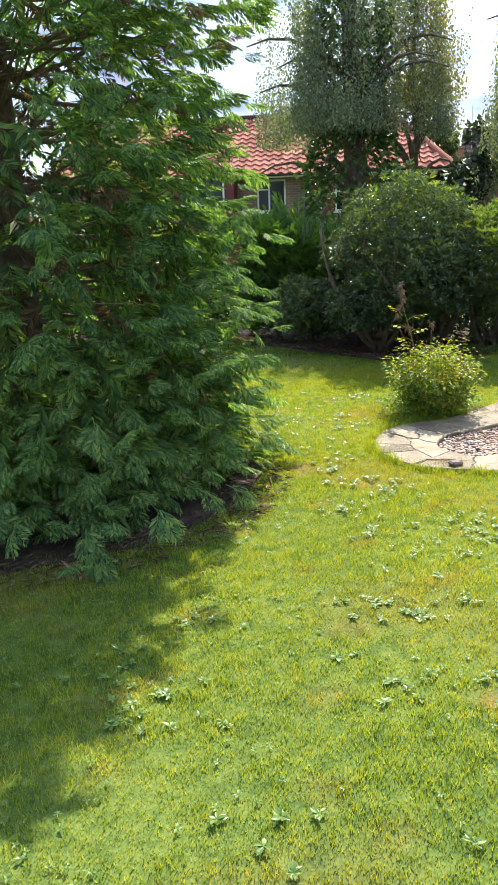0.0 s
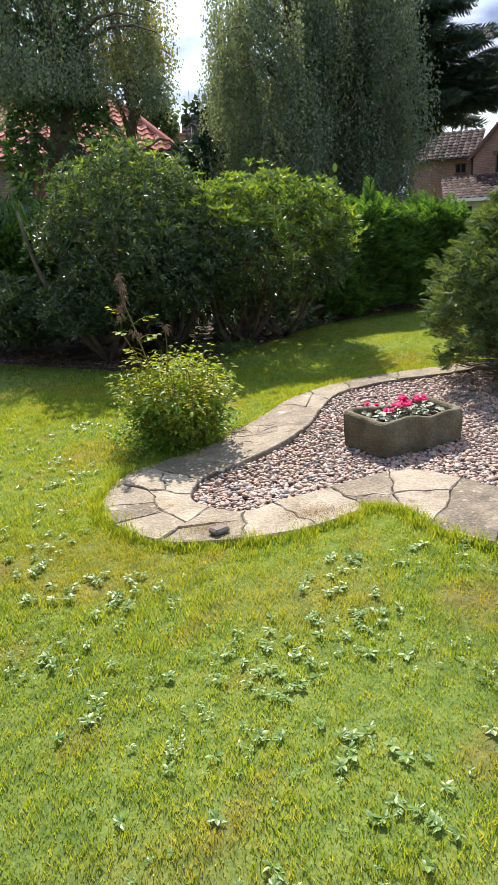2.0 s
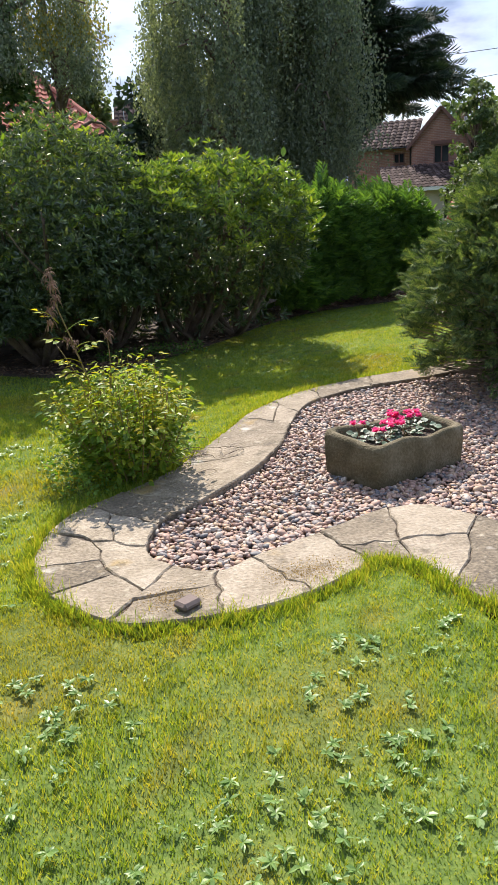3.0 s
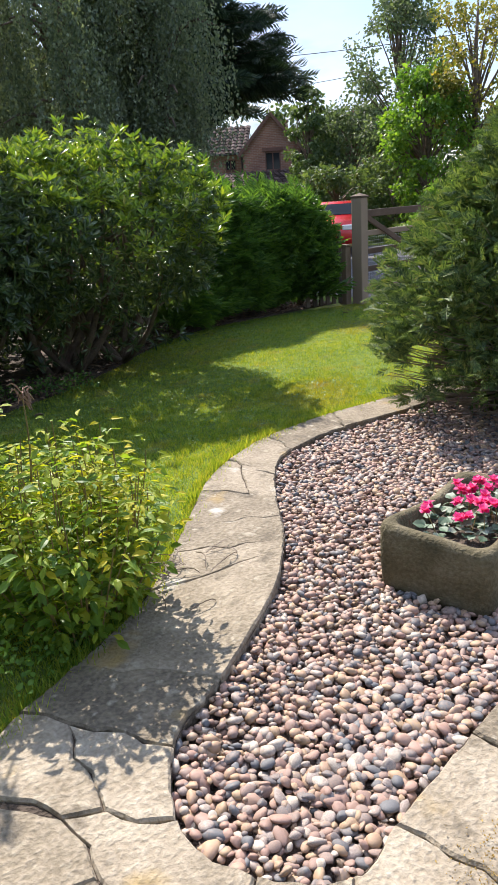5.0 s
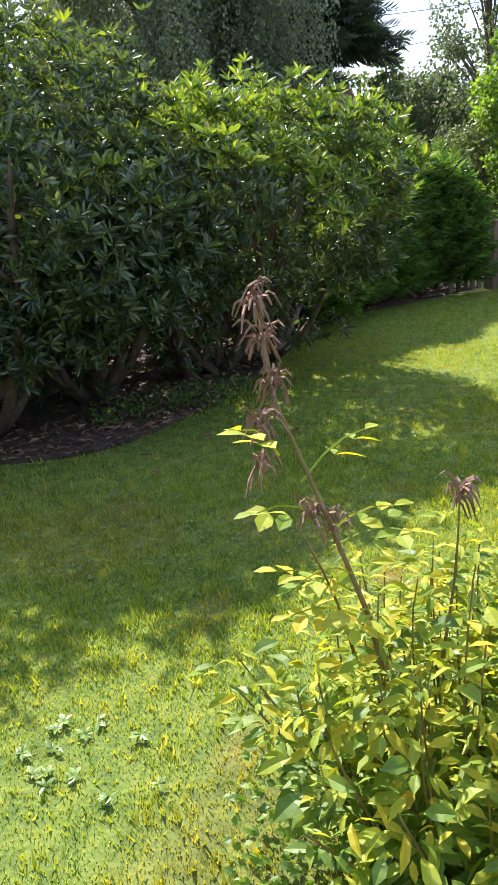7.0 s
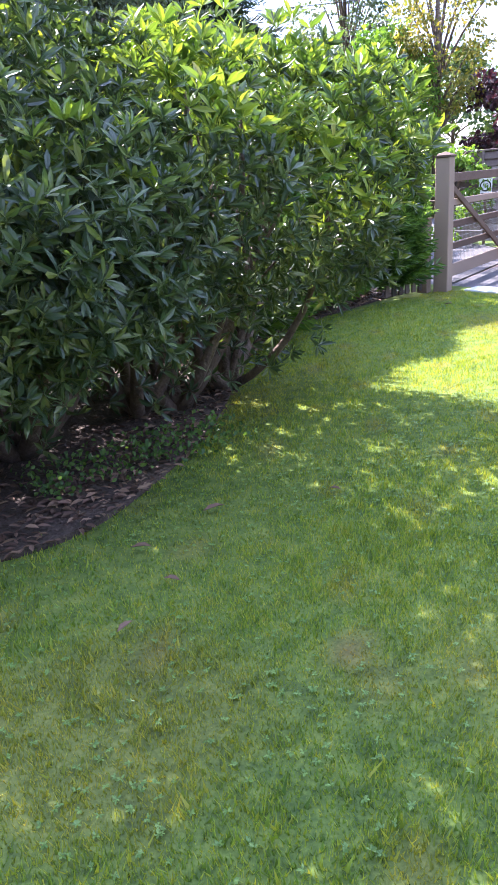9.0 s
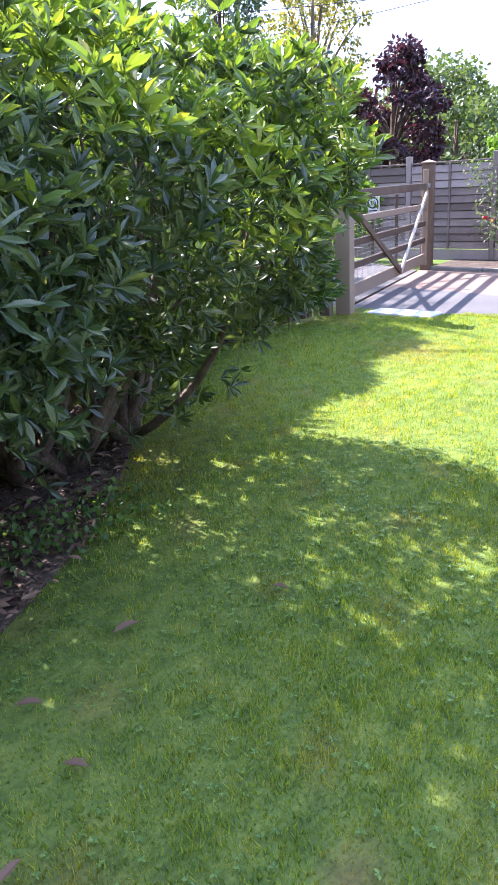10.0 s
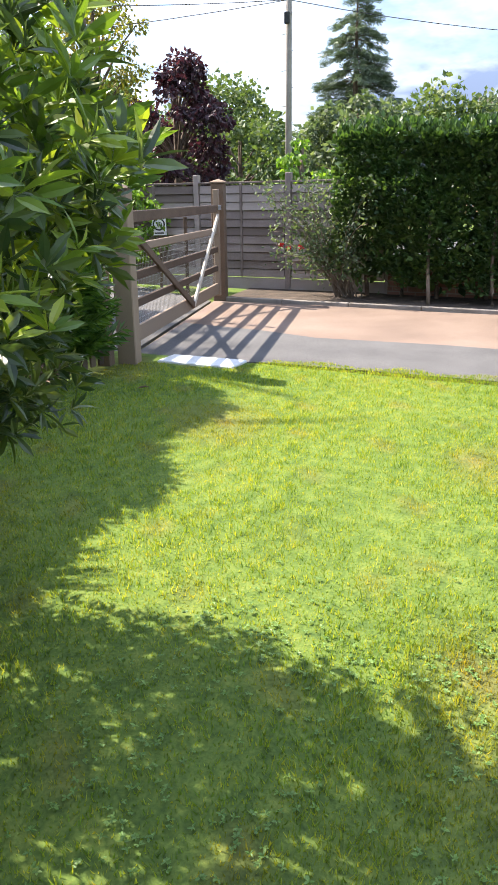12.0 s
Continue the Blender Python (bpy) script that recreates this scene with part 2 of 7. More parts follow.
M_BARK = surface("brown bark", [(0.3, (0.05, 0.035, 0.025)), (0.5, (0.12, 0.085, 0.06)), (0.75, (0.24, 0.18, 0.13))], 8, 60, 0.9, 0.8, distance=0.015)
M_TWIG = surface("dry twig", [(0.3, (0.10, 0.075, 0.055)), (0.7, (0.26, 0.20, 0.15))], 10, 80, 0.85, 0.2)
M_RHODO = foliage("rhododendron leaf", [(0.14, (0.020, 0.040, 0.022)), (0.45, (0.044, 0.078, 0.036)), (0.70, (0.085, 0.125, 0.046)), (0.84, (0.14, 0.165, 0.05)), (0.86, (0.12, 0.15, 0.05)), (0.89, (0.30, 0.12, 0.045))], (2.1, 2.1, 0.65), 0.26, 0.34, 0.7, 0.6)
M_RHODONEWLIT = foliage("sunlit young rhododendron leaf", [(0.15, (0.055, 0.115, 0.028)), (0.5, (0.14, 0.22, 0.036)), (0.80, (0.27, 0.33, 0.045)), (0.88, (0.32, 0.17, 0.07))], (1.6, 1.6, 0.5), 0.32, 0.38, 0.9, 0.5)
M_CYPRESS = foliage("cypress spray", [(0.22, (0.044, 0.110, 0.050)), (0.45, (0.095, 0.195, 0.068)), (0.66, (0.18, 0.29, 0.082)), (0.85, (0.28, 0.36, 0.09)), (0.97, (0.22, 0.16, 0.07))], (1.8, 1.8, 0.7), 0.40, 0.6, 0.9)
M_BROWNSPRAY = foliage("dead cypress spray", [(0.2, (0.09, 0.06, 0.038)), (0.8, (0.25, 0.165, 0.095))], (1.3, 1.1, 0.7), 0.3, 0.8)
M_HEDGE = foliage("hedge sprig", [(0.15, (0.030, 0.070, 0.022)), (0.5, (0.062, 0.135, 0.032)), (0.9, (0.13, 0.22, 0.042))], (2.0, 2.0, 0.6), 0.32, 0.5, 0.8)
M_DWARF = foliage("dwarf conifer sprig", [(0.2, (0.038, 0.072, 0.026)), (0.5, (0.090, 0.145, 0.042)), (0.75, (0.18, 0.235, 0.066)), (0.92, (0.28, 0.20, 0.09))], (1.4, 1.4, 0.7), 0.30, 0.6, 1.5)
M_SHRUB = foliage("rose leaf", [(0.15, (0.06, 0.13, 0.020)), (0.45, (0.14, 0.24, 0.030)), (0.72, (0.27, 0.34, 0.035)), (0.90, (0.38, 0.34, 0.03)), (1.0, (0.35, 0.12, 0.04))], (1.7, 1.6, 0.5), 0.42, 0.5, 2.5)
M_SHRUBLIT = foliage("yellowing and sunlit leaf", [(0.2, (0.16, 0.26, 0.03)), (0.5, (0.31, 0.36, 0.032)), (0.78, (0.47, 0.41, 0.035)), (0.95, (0.38, 0.13, 0.04))], (1.4, 1.3, 0.4), 0.45, 0.6, 2.5, 0.2)
M_SEED = surface("dried seed head", [(0.3, (0.13, 0.075, 0.05)), (0.7, (0.34, 0.21, 0.15))], 20, 90, 0.9, 0.3)
M_STALK = surface("reddish stalk", [(0.3, (0.15, 0.095, 0.035)), (0.7, (0.27, 0.21, 0.07))], 12, 60, 0.7, 0.2)
M_WEEP = foliage("weeping birch leaf", [(0.15, (0.08, 0.11, 0.075)), (0.5, (0.15, 0.185, 0.120)), (0.9, (0.23, 0.26, 0.15))], (1.8, 1.8, 0.9), 0.33, 0.55, 0.25)
M_BIRCHGOLD = foliage("golden birch leaf", [(0.15, (0.08, 0.11, 0.03)), (0.5, (0.17, 0.18, 0.04)), (0.9, (0.32, 0.25, 0.05))], (1.6, 1.5, 0.6), 0.42, 0.55, 0.4)
M_IVY = foliage("ivy leaf", [(0.15, (0.024, 0.052, 0.020)), (0.5, (0.052, 0.105, 0.032)), (0.9, (0.115, 0.18, 0.05))], (1.8, 1.9, 0.7), 0.22, 0.4, 0.5)
M_FIR = foliage("fir needle", [(0.15, (0.014, 0.030, 0.018)), (0.5, (0.028, 0.052, 0.028)), (0.9, (0.05, 0.08, 0.035))], (1.4, 1.5, 0.9), 0.15, 0.6, 0.3)
M_SPRUCE = foliage("spruce needle", [(0.15, (0.07, 0.10, 0.068)), (0.5, (0.12, 0.16, 0.10)), (0.9, (0.18, 0.22, 0.13))], (1.3, 1.4, 0.9), 0.15, 0.6, 0.3)
M_TREE_A = foliage("bright ash leaf", [(0.15, (0.05, 0.12, 0.02)), (0.5, (0.11, 0.21, 0.03)), (0.9, (0.19, 0.29, 0.04))], (1.8, 1.8, 0.6), 0.42, 0.5, 0.3)
M_TREE_B = foliage("grey willow leaf", [(0.15, (0.045, 0.07, 0.035)), (0.5, (0.095, 0.13, 0.07)), (0.9, (0.17, 0.20, 0.11))], (1.5, 1.6, 0.8), 0.35, 0.6, 0.3)
M_TREE_C = foliage("oak leaf", [(0.15, (0.04, 0.075, 0.025)), (0.5, (0.085, 0.13, 0.045)), (0.9, (0.14, 0.18, 0.06))], (1.6, 1.6, 0.7), 0.3, 0.6, 0.3)
M_PURPLE = foliage("copper leaf", [(0.15, (0.018, 0.010, 0.014)), (0.5, (0.045, 0.022, 0.030)), (0.9, (0.10, 0.045, 0.05))], (1.7, 0.9, 1.0), 0.25, 0.5, 0.3)
M_WOOD = surface("weathered gate timber", [(0.3, (0.082, 0.052, 0.033)), (0.5, (0.158, 0.108, 0.072)), (0.72, (0.25, 0.185, 0.13))], 3, 45, 0.85, 0.4, per="object", distance=0.006)
M_FENCE = surface("grey fence board", [(0.3, (0.15, 0.115, 0.10)), (0.5, (0.25, 0.20, 0.18)), (0.72, (0.36, 0.30, 0.27))], 3, 40, 0.88, 0.4, per="object", distance=0.006)
M_DARKWOOD = surface("dark picket timber", [(0.3, (0.05, 0.038, 0.028)), (0.7, (0.15, 0.11, 0.08))], 4, 40, 0.88, 0.4, per="object", distance=0.006)
M_ASPHALT = surface("worn asphalt", [(0.3, (0.055, 0.053, 0.053)), (0.7, (0.115, 0.11, 0.108))], 1.5, 160, 0.9, 0.6, distance=0.006)
M_DRIVE = surface("buff drive surface", [(0.3, (0.12, 0.083, 0.063)), (0.5, (0.175, 0.122, 0.092)), (0.7, (0.225, 0.168, 0.13))], 1.1, 120, 0.9, 0.4, distance=0.006)
M_KERB = surface("concrete kerb", [(0.3, (0.15, 0.13, 0.11)), (0.7, (0.29, 0.26, 0.225))], 4, 70, 0.9, 0.4, distance=0.006)
M_DRAIN = surface("pale channel slab", [(0.3, (0.45, 0.46, 0.45)), (0.7, (0.68, 0.69, 0.68))], 4, 60, 0.7, 0.3, distance=0.005)
M_METAL = surface("galvanised steel", [(0.3, (0.45, 0.46, 0.47)), (0.7, (0.65, 0.66, 0.67))], 10, 90, 0.42, 0.1, metallic=0.9)
M_PALEBAR = surface("pale painted brace", [(0.3, (0.48, 0.42, 0.34)), (0.7, (0.66, 0.60, 0.50))], 5, 60, 0.7, 0.2)
M_TILE_RED = surface("red clay pantile", [(0.25, (0.26, 0.085, 0.060)), (0.5, (0.40, 0.145, 0.105)), (0.8, (0.52, 0.24, 0.18))], 0.6, 18, 0.92, 0.3, per="object", spec=0.12)
M_TILE_RED_REST = surface("red clay pantile field", [(0.25, (0.26, 0.085, 0.060)), (0.5, (0.40, 0.145, 0.105)), (0.8, (0.52, 0.24, 0.18))], 0.6, 18, 0.92, 0.3, per="island", spec=0.12)
M_TILE_BROWN = surface("brown roof tile", [(0.25, (0.035, 0.025, 0.022)), (0.5, (0.07, 0.05, 0.044)), (0.8, (0.12, 0.09, 0.08))], 0.8, 18, 0.95, 0.3, per="island", spec=0.1)
M_BRICK_H1 = brick_mat("brown house brick", (0.23, 0.15, 0.105), (0.30, 0.20, 0.14), (0.34, 0.30, 0.26))
M_BRICK_H3 = brick_mat("red house brick", (0.26, 0.125, 0.085), (0.33, 0.17, 0.12), (0.33, 0.27, 0.22))
M_RENDER = surface("cream render", [(0.3, (0.42, 0.36, 0.29)), (0.7, (0.58, 0.51, 0.42))], 1.5, 40, 0.9, 0.2)
M_WHITE = surface("white window paint", [(0.3, (0.72, 0.72, 0.70)), (0.7, (0.82, 0.82, 0.80))], 3, 40, 0.5, 0.05)
M_REDWALL = surface("dark red cladding", [(0.3, (0.13, 0.035, 0.035)), (0.7, (0.20, 0.06, 0.055))], 3, 30, 0.7, 0.2)
M_FRAME_BROWN = surface("brown window frame", [(0.3, (0.10, 0.045, 0.035)), (0.7, (0.16, 0.08, 0.06))], 3, 30, 0.6, 0.1)
M_DARK = surface("shadowed interior", [(0.3, (0.02, 0.02, 0.022)), (0.7, (0.05, 0.05, 0.052))], 3, 20, 0.9, 0.0)
M_CARRED = surface("red car paint", [(0.3, (0.50, 0.02, 0.025)), (0.7, (0.58, 0.03, 0.03))], 1, 20, 0.25, 0.0, spec=0.6)
M_RUBBER = surface("black rubber", [(0.3, (0.015, 0.015, 0.015)), (0.7, (0.035, 0.035, 0.035))], 5, 60, 0.8, 0.2)
M_POLE = surface("grey pole timber", [(0.3, (0.17, 0.15, 0.13)), (0.7, (0.32, 0.29, 0.26))], 2, 30, 0.9, 0.3)
M_PINK = foliage("pink cyclamen petal", [(0.1, (0.45, 0.01, 0.10)), (0.5, (0.70, 0.02, 0.20)), (0.9, (0.85, 0.16, 0.32))], (1.2, 0.8, 1.0), 0.35, 0.5, 6)
M_CYCLEAF = foliage("marbled cyclamen leaf", [(0.1, (0.05, 0.09, 0.05)), (0.5, (0.12, 0.18, 0.11)), (0.9, (0.38, 0.42, 0.34))], (1.0, 1.1, 0.7), 0.2, 0.5, 9)


def glass_mat():
    m, n, l, b = node_mat("window glass")
    b.inputs["Base Color"].default_value = (0.02, 0.024, 0.028, 1)
    b.inputs["Roughness"].default_value = 0.08
    b.inputs["Specular IOR Level"].default_value = 0.35
    return m


M_GLASS = glass_mat()


# ---- mesh helpers ----
def mesh_np(name, verts, faces, mat, smooth=False):
    """verts (n,3); faces: list of (m,k) index arrays."""
    me = bpy.data.meshes.new(name)
    verts = np.asarray(verts, dtype=np.float32)
    faces = [np.asarray(f, dtype=np.int32) for f in faces if len(f)]
    me.vertices.add(len(verts))
    me.vertices.foreach_set("co", verts.ravel())
    loops = np.concatenate([f.ravel() for f in faces])
    sizes = np.concatenate([np.full(len(f), f.shape[1], dtype=np.int32) for f in faces])
    starts = np.concatenate([[0], np.cumsum(sizes)[:-1]]).astype(np.int32)
    me.loops.add(len(loops))
    me.loops.foreach_set("vertex_index", loops)
    me.polygons.add(len(sizes))
    me.polygons.foreach_set("loop_start", starts)
    me.polygons.foreach_set("use_smooth", np.full(len(sizes), smooth, dtype=bool))
    me.update(calc_edges=True)
    me.materials.append(mat)
    return me


class Pile:
    """Collects geometry for one mesh."""

    def __init__(self):
        self.v, self.f, self.n = [], [], 0

    def add(self, verts, faces):
        verts = np.asarray(verts, dtype=np.float32).reshape(-1, 3)
        for f in faces:
            f = np.asarray(f, dtype=np.int32)
            if len(f):
                self.f.append(f + self.n)
        self.v.append(verts)
        self.n += len(verts)
        return self

    def mesh(self, name, mat, smooth=False):
        groups = {}
        for f in self.f:
            groups.setdefault(f.shape[1], []).append(f)
        return mesh_np(name, np.concatenate(self.v), [np.concatenate(g) for g in groups.values()], mat, smooth)


def swarm(tv, tf, pos, rot, scale):
    """Copies of a small template at many places: returns verts and faces."""
    tv = np.asarray(tv, dtype=np.float32)
    pos = np.asarray(pos, dtype=np.float32)
    n, k = len(pos), len(tv)
    scale = np.asarray(scale, dtype=np.float32)
    if scale.ndim == 1:
        scale = np.repeat(scale[:, None], 3, axis=1)
    v = np.einsum("nij,nkj->nki", rot, tv[None] * scale[:, None, :]) + pos[:, None, :]
    base = (np.arange(n, dtype=np.int32) * k)[:, None, None]
    return v.reshape(-1, 3), [(np.asarray(f, dtype=np.int32)[None] + base).reshape(-1, np.asarray(f).shape[1]) for f in tf]


def unit(a):
    return a / np.maximum(np.linalg.norm(a, axis=-1, keepdims=True), 1e-9)


def frames_to(axis, spin=None):
    """Rotations whose local y is the axis, turned about it by spin."""
    axis = unit(np.asarray(axis, dtype=np.float64))
    n = len(axis)
    up = np.tile(np.array([0.0, 0.0, 1.0]), (n, 1))
    up[np.abs(axis[:, 2]) > 0.97] = (1.0, 0.0, 0.0)
    x = unit(np.cross(axis, up))
    z = np.cross(x, axis)
    if spin is not None:
        c, s = np.cos(spin)[:, None], np.sin(spin)[:, None]
        x, z = c * x + s * z, c * z - s * x
    return np.stack([x, axis, z], axis=2)


def tube(points, radii, sides=6, cap=True):
    p = np.asarray(points, dtype=np.float64)
    r = np.asarray(radii, dtype=np.float64)
    d = np.gradient(p, axis=0)
    rot = frames_to(d)
    a = np.linspace(0, 2 * np.pi, sides, endpoint=False)
    ring = np.stack([np.cos(a), np.zeros(sides), np.sin(a)], axis=1)
    v = np.einsum("nij,kj->nki", rot, ring) * r[:, None, None] + p[:, None, :]
    f = []
    for i in range(len(p) - 1):
        for k in range(sides):
            k2 = (k + 1) % sides
            f.append((i * sides + k, i * sides + k2, (i + 1) * sides + k2, (i + 1) * sides + k))
    faces = [np.array(f)]
    if cap:
        faces.append(np.array([list(range(sides))[::-1], [(len(p) - 1) * sides + k for k in range(sides)]]))
    return v.reshape(-1, 3), faces


def curve_pts(a, b, bend, n=7):
    """A bent line from a to b; bend: sideways vector at the middle."""
    a, b, bend = np.array(a, float), np.array(b, float), np.array(bend, float)
    t = np.linspace(0, 1, n)[:, None]
    return a * (1 - t) + b * t + bend * (4 * t * (1 - t))


def bm_mesh(name, bm, mat, smooth=False):
    me = bpy.data.meshes.new(name)
    bm.to_mesh(me)
    bm.free()
    me.materials.append(mat)
    if smooth:
        for p in me.polygons:
            p.use_smooth = True
    return me


def box_bm(size, at=(0, 0, 0), bevel=0.004, rz=0.0, bm=None, turn=None):
    """A bevelled box of that size about its centre."""
    own = bmesh.new()
    bmesh.ops.create_cube(own, size=1.0)
    bmesh.ops.scale(own, vec=size, verts=own.verts)
    if bevel:
        bmesh.ops.bevel(own, geom=own.edges[:], offset=bevel, segments=1, affect="EDGES")
    m = Matrix.Translation(at) @ (turn if turn is not None else Matrix.Rotation(rz, 4, "Z"))
    bmesh.ops.transform(own, matrix=m, verts=own.verts)
    if bm is None:
        return own
    tmp = bpy.data.meshes.new("tmp")
    own.to_mesh(tmp)
    own.free()
    bm.from_mesh(tmp)
    bpy.data.meshes.remove(tmp)
    return bm


def beam_bm(a, b, w, h, bevel=0.004, up=(0, 0, 1)):
    """A bevelled bar from a to b, w wide across and h high."""
    a, b = Vector(a), Vector(b)
    d = b - a
    y = d.normalized()
    x = y.cross(Vector(up)).normalized()
    z = x.cross(y)
    rot = Matrix((x, y, z)).transposed().to_4x4()
    return box_bm((w, d.length, h), (a + b) / 2, bevel, turn=rot)


def empty(name, at=(0, 0, 0), rz=0.0):
    ob = new(name)
    ob.matrix_basis = pose(*at, 0, 0, rz)
    return ob


def part(name, mesh, parent, label=""):
    ob = new(name, mesh)
    ob.parent = parent
    if label:
        ob["label"] = label
    return ob


def part_bm(name, bm, mat, parent, label="", smooth=False):
    return part(name, bm_mesh(name, bm, mat, smooth), parent, label)


def spline(points, n):
    """Catmull-Rom through 2D points."""
    p = np.asarray(points, float)
    p = np.vstack([2 * p[0] - p[1], p, 2 * p[-1] - p[-2]])
    out = []
    segs = len(p) - 3
    for u in np.linspace(0, segs - 1e-6, n):
        i, t = int(u), u - int(u)
        a, b, c, d = p[i:i + 4]
        out.append(0.5 * (2 * b + (c - a) * t + (2 * a - 5 * b + 4 * c - d) * t * t + (3 * b - a - 3 * c + d) * t ** 3))
    return np.array(out)


def inside_poly(xy, poly):
    x, y = xy[:, 0], xy[:, 1]
    res = np.zeros(len(xy), bool)
    j = len(poly) - 1
    for i in range(len(poly)):
        xi, yi = poly[i]
        xj, yj = poly[j]
        c = ((yi > y) != (yj > y)) & (x < (xj - xi) * (y - yi) / (yj - yi + 1e-12) + xi)
        res ^= c
        j = i
    return res


def wobble(xy, scale, seed=0.0):
    """Smooth noise in 0..1 from a few sine waves."""
    x, y = xy[:, 0] * scale + seed, xy[:, 1] * scale + seed * 1.7
    v = np.sin(x * 1.7 + 1.3 * np.sin(y * 1.1)) + np.sin(y * 2.3 + 1.1 * np.sin(x * 0.9 + 2)) + 0.6 * np.sin(3.1 * x - 2.7 * y + 1)
    return 0.5 + v / 5.2


# ---- plan ----
OUTER = spline([(5.6, 8.72), (4.6, 8.62), (3.8, 8.5), (3.3, 8.33), (2.85, 8.02), (2.5, 7.6), (2.25, 7.27), (1.95, 6.93), (1.6, 6.67), (1.26, 6.42), (1.1, 6.07), (1.08, 5.75),
                (1.17, 5.5), (1.4, 5.22), (1.77, 5.13), (2.1, 5.14), (2.4, 5.25), (2.53, 5.34), (2.7, 5.2), (2.72, 4.98), (2.86, 4.7), (3.4, 4.1)], 211)
INNER = spline([(5.4, 8.38), (4.42, 8.27), (3.78, 8.2), (3.3, 8.0), (3.0, 7.6), (2.82, 7.27), (2.68, 7.03), (2.4, 6.68), (2.0, 6.34), (1.74, 6.16), (1.61, 5.92), (1.6, 5.8),
                (1.62, 5.72), (1.69, 5.62), (1.86, 5.51), (2.06, 5.58), (2.5, 5.72), (2.85, 5.82), (3.05, 5.78), (3.2, 5.55), (3.32, 5.3), (3.8, 4.7)], 211)
ISLAND = np.vstack([OUTER, [(6.2, 4.1), (6.2, 8.72)]])
GRAVEL = np.vstack([INNER, [(6.2, 4.7), (6.2, 8.38)]])
MULCH = spline([(-6, 12.6), (-1.0, 12.1), (0.6, 10.95), (1.3, 10.36), (1.85, 10.22), (2.4, 10.45), (3.0, 10.85), (3.5, 11.3), (4.2, 12.0), (5.4, 12.8), (7.7, 13.25)], 80)
DRY = [(2.35, 3.35, 0.24), (2.75, 3.15, 0.18), (2.9, 3.7, 0.25), (2.35, 2.2, 0.25), (2.6, 1.6, 0.3), (2.1, 8.9, 0.10), (2.6, 4.2, 0.2), (1.45, 2.3, 0.12), (0.5, 5.2, 0.18), (0.1, 4.4, 0.25), (2.3, 8.1, 0.10)]


def dryness(xy):
    d = np.clip((wobble(xy, 1.3, 3.0) - 0.66) * 1.5, 0, 0.28) + np.clip((wobble(xy, 5.1, 8.0) - 0.74) * 1.6, 0, 0.35)
    for x, y, r in DRY:
        q = np.hypot(xy[:, 0] - x, xy[:, 1] - y) / r + (wobble(xy, 9, x) - 0.5) * 0.8
        d = np.maximum(d, np.clip(1.2 - q, 0, 0.85) * np.clip(0.35 + wobble(xy, 14, y), 0, 1))
    return d


# ---- ground: one sheet to the horizon, fine where the walk is ----
xs = np.concatenate([[-900, -200, -60, -20], np.arange(-6, 14.01, 0.1), [20, 40, 80, 200, 900]])
ys = np.concatenate([[-900, -200, -60, -15], np.arange(-2, 16.01, 0.1), [20, 30, 60, 200, 900]])
gx, gy = np.meshgrid(xs, ys)
gxy = np.stack([gx.ravel(), gy.ravel()], axis=1)
gz = (wobble(gxy, 0.9, 5.0) - 0.5) * 0.02
gz += np.where(inside_poly(gxy, ISLAND), -0.075, 0.0)
gz += np.where((gxy[:, 0] > 8.3) & (gxy[:, 0] < 40), -0.06, 0.0)
far = (np.abs(gxy[:, 0]) > 14) | (gxy[:, 1] > 16) | (gxy[:, 1] < -2)
gz[far] = -0.06
nx_, ny_ = len(xs), len(ys)
gi = np.arange(nx_ * ny_).reshape(ny_, nx_)
gf = np.stack([gi[:-1, :-1], gi[:-1, 1:], gi[1:, 1:], gi[1:, :-1]], axis=-1).reshape(-1, 4)
ground_me = mesh_np("ground", np.column_stack([gxy, gz]), [gf], M_LAWN, True)
att = ground_me.attributes.new("dry", "FLOAT", "POINT")
att.data.foreach_set("value", dryness(gxy).astype(np.float32))
ground = tagged(new("ground", ground_me), "mown lawn with straw patches around flagstone path", "lawn", kind="structure")


def sheet(name, poly, z, mat, label, category, kind="structure", edge=0.0):
    """A flat piece of ground with a thickness of 3 cm."""
    bm = bmesh.new()
    vs = [bm.verts.new((x, y, z)) for x, y in poly]
    f = bm.faces.new(vs)
    if f.normal.z < 0:
        f.normal_flip()
    geom = bmesh.ops.extrude_face_region(bm, geom=[f])
    bmesh.ops.translate(bm, vec=(0, 0, -0.03), verts=[v for v in geom["geom"] if isinstance(v, bmesh.types.BMVert)])
    bmesh.ops.recalc_face_normals(bm, faces=bm.faces)
    ob = new(name, bm_mesh(name, bm, mat))
    return tagged(ob, label, category, kind=kind)


# drive, road, verge, planting beds
drive = sheet("drive", [(8.55, -1), (8.5, 9.9), (8.45, 11.8), (8.2, 12.7), (8.05, 13.1), (12.0, 14.35), (12.1, 12.6), (12.05, 11.0), (12.2, 9.0), (12.3, -1)], -0.018, M_DRIVE, "buff surfaced drive with worn gravel edge", "drive")
strip = sheet("drive_edge", [(8.55, -1), (8.5, 9.9), (8.45, 11.8), (8.2, 12.7), (8.05, 13.1), (10.1, 13.7), (9.95, 12.6), (9.75, 11.9), (9.85, 10.6), (9.8, 9.0), (9.9, -1)], -0.012, M_ASPHALT, "grey tarmac band along the lawn edge", "drive")
apron = sheet("apron", [(8.0, 13.15), (12.0, 14.4), (14.5, 18.6), (10.0, 20.5)], -0.02, M_ASPHALT, "grey tarmac apron outside the gate", "drive")
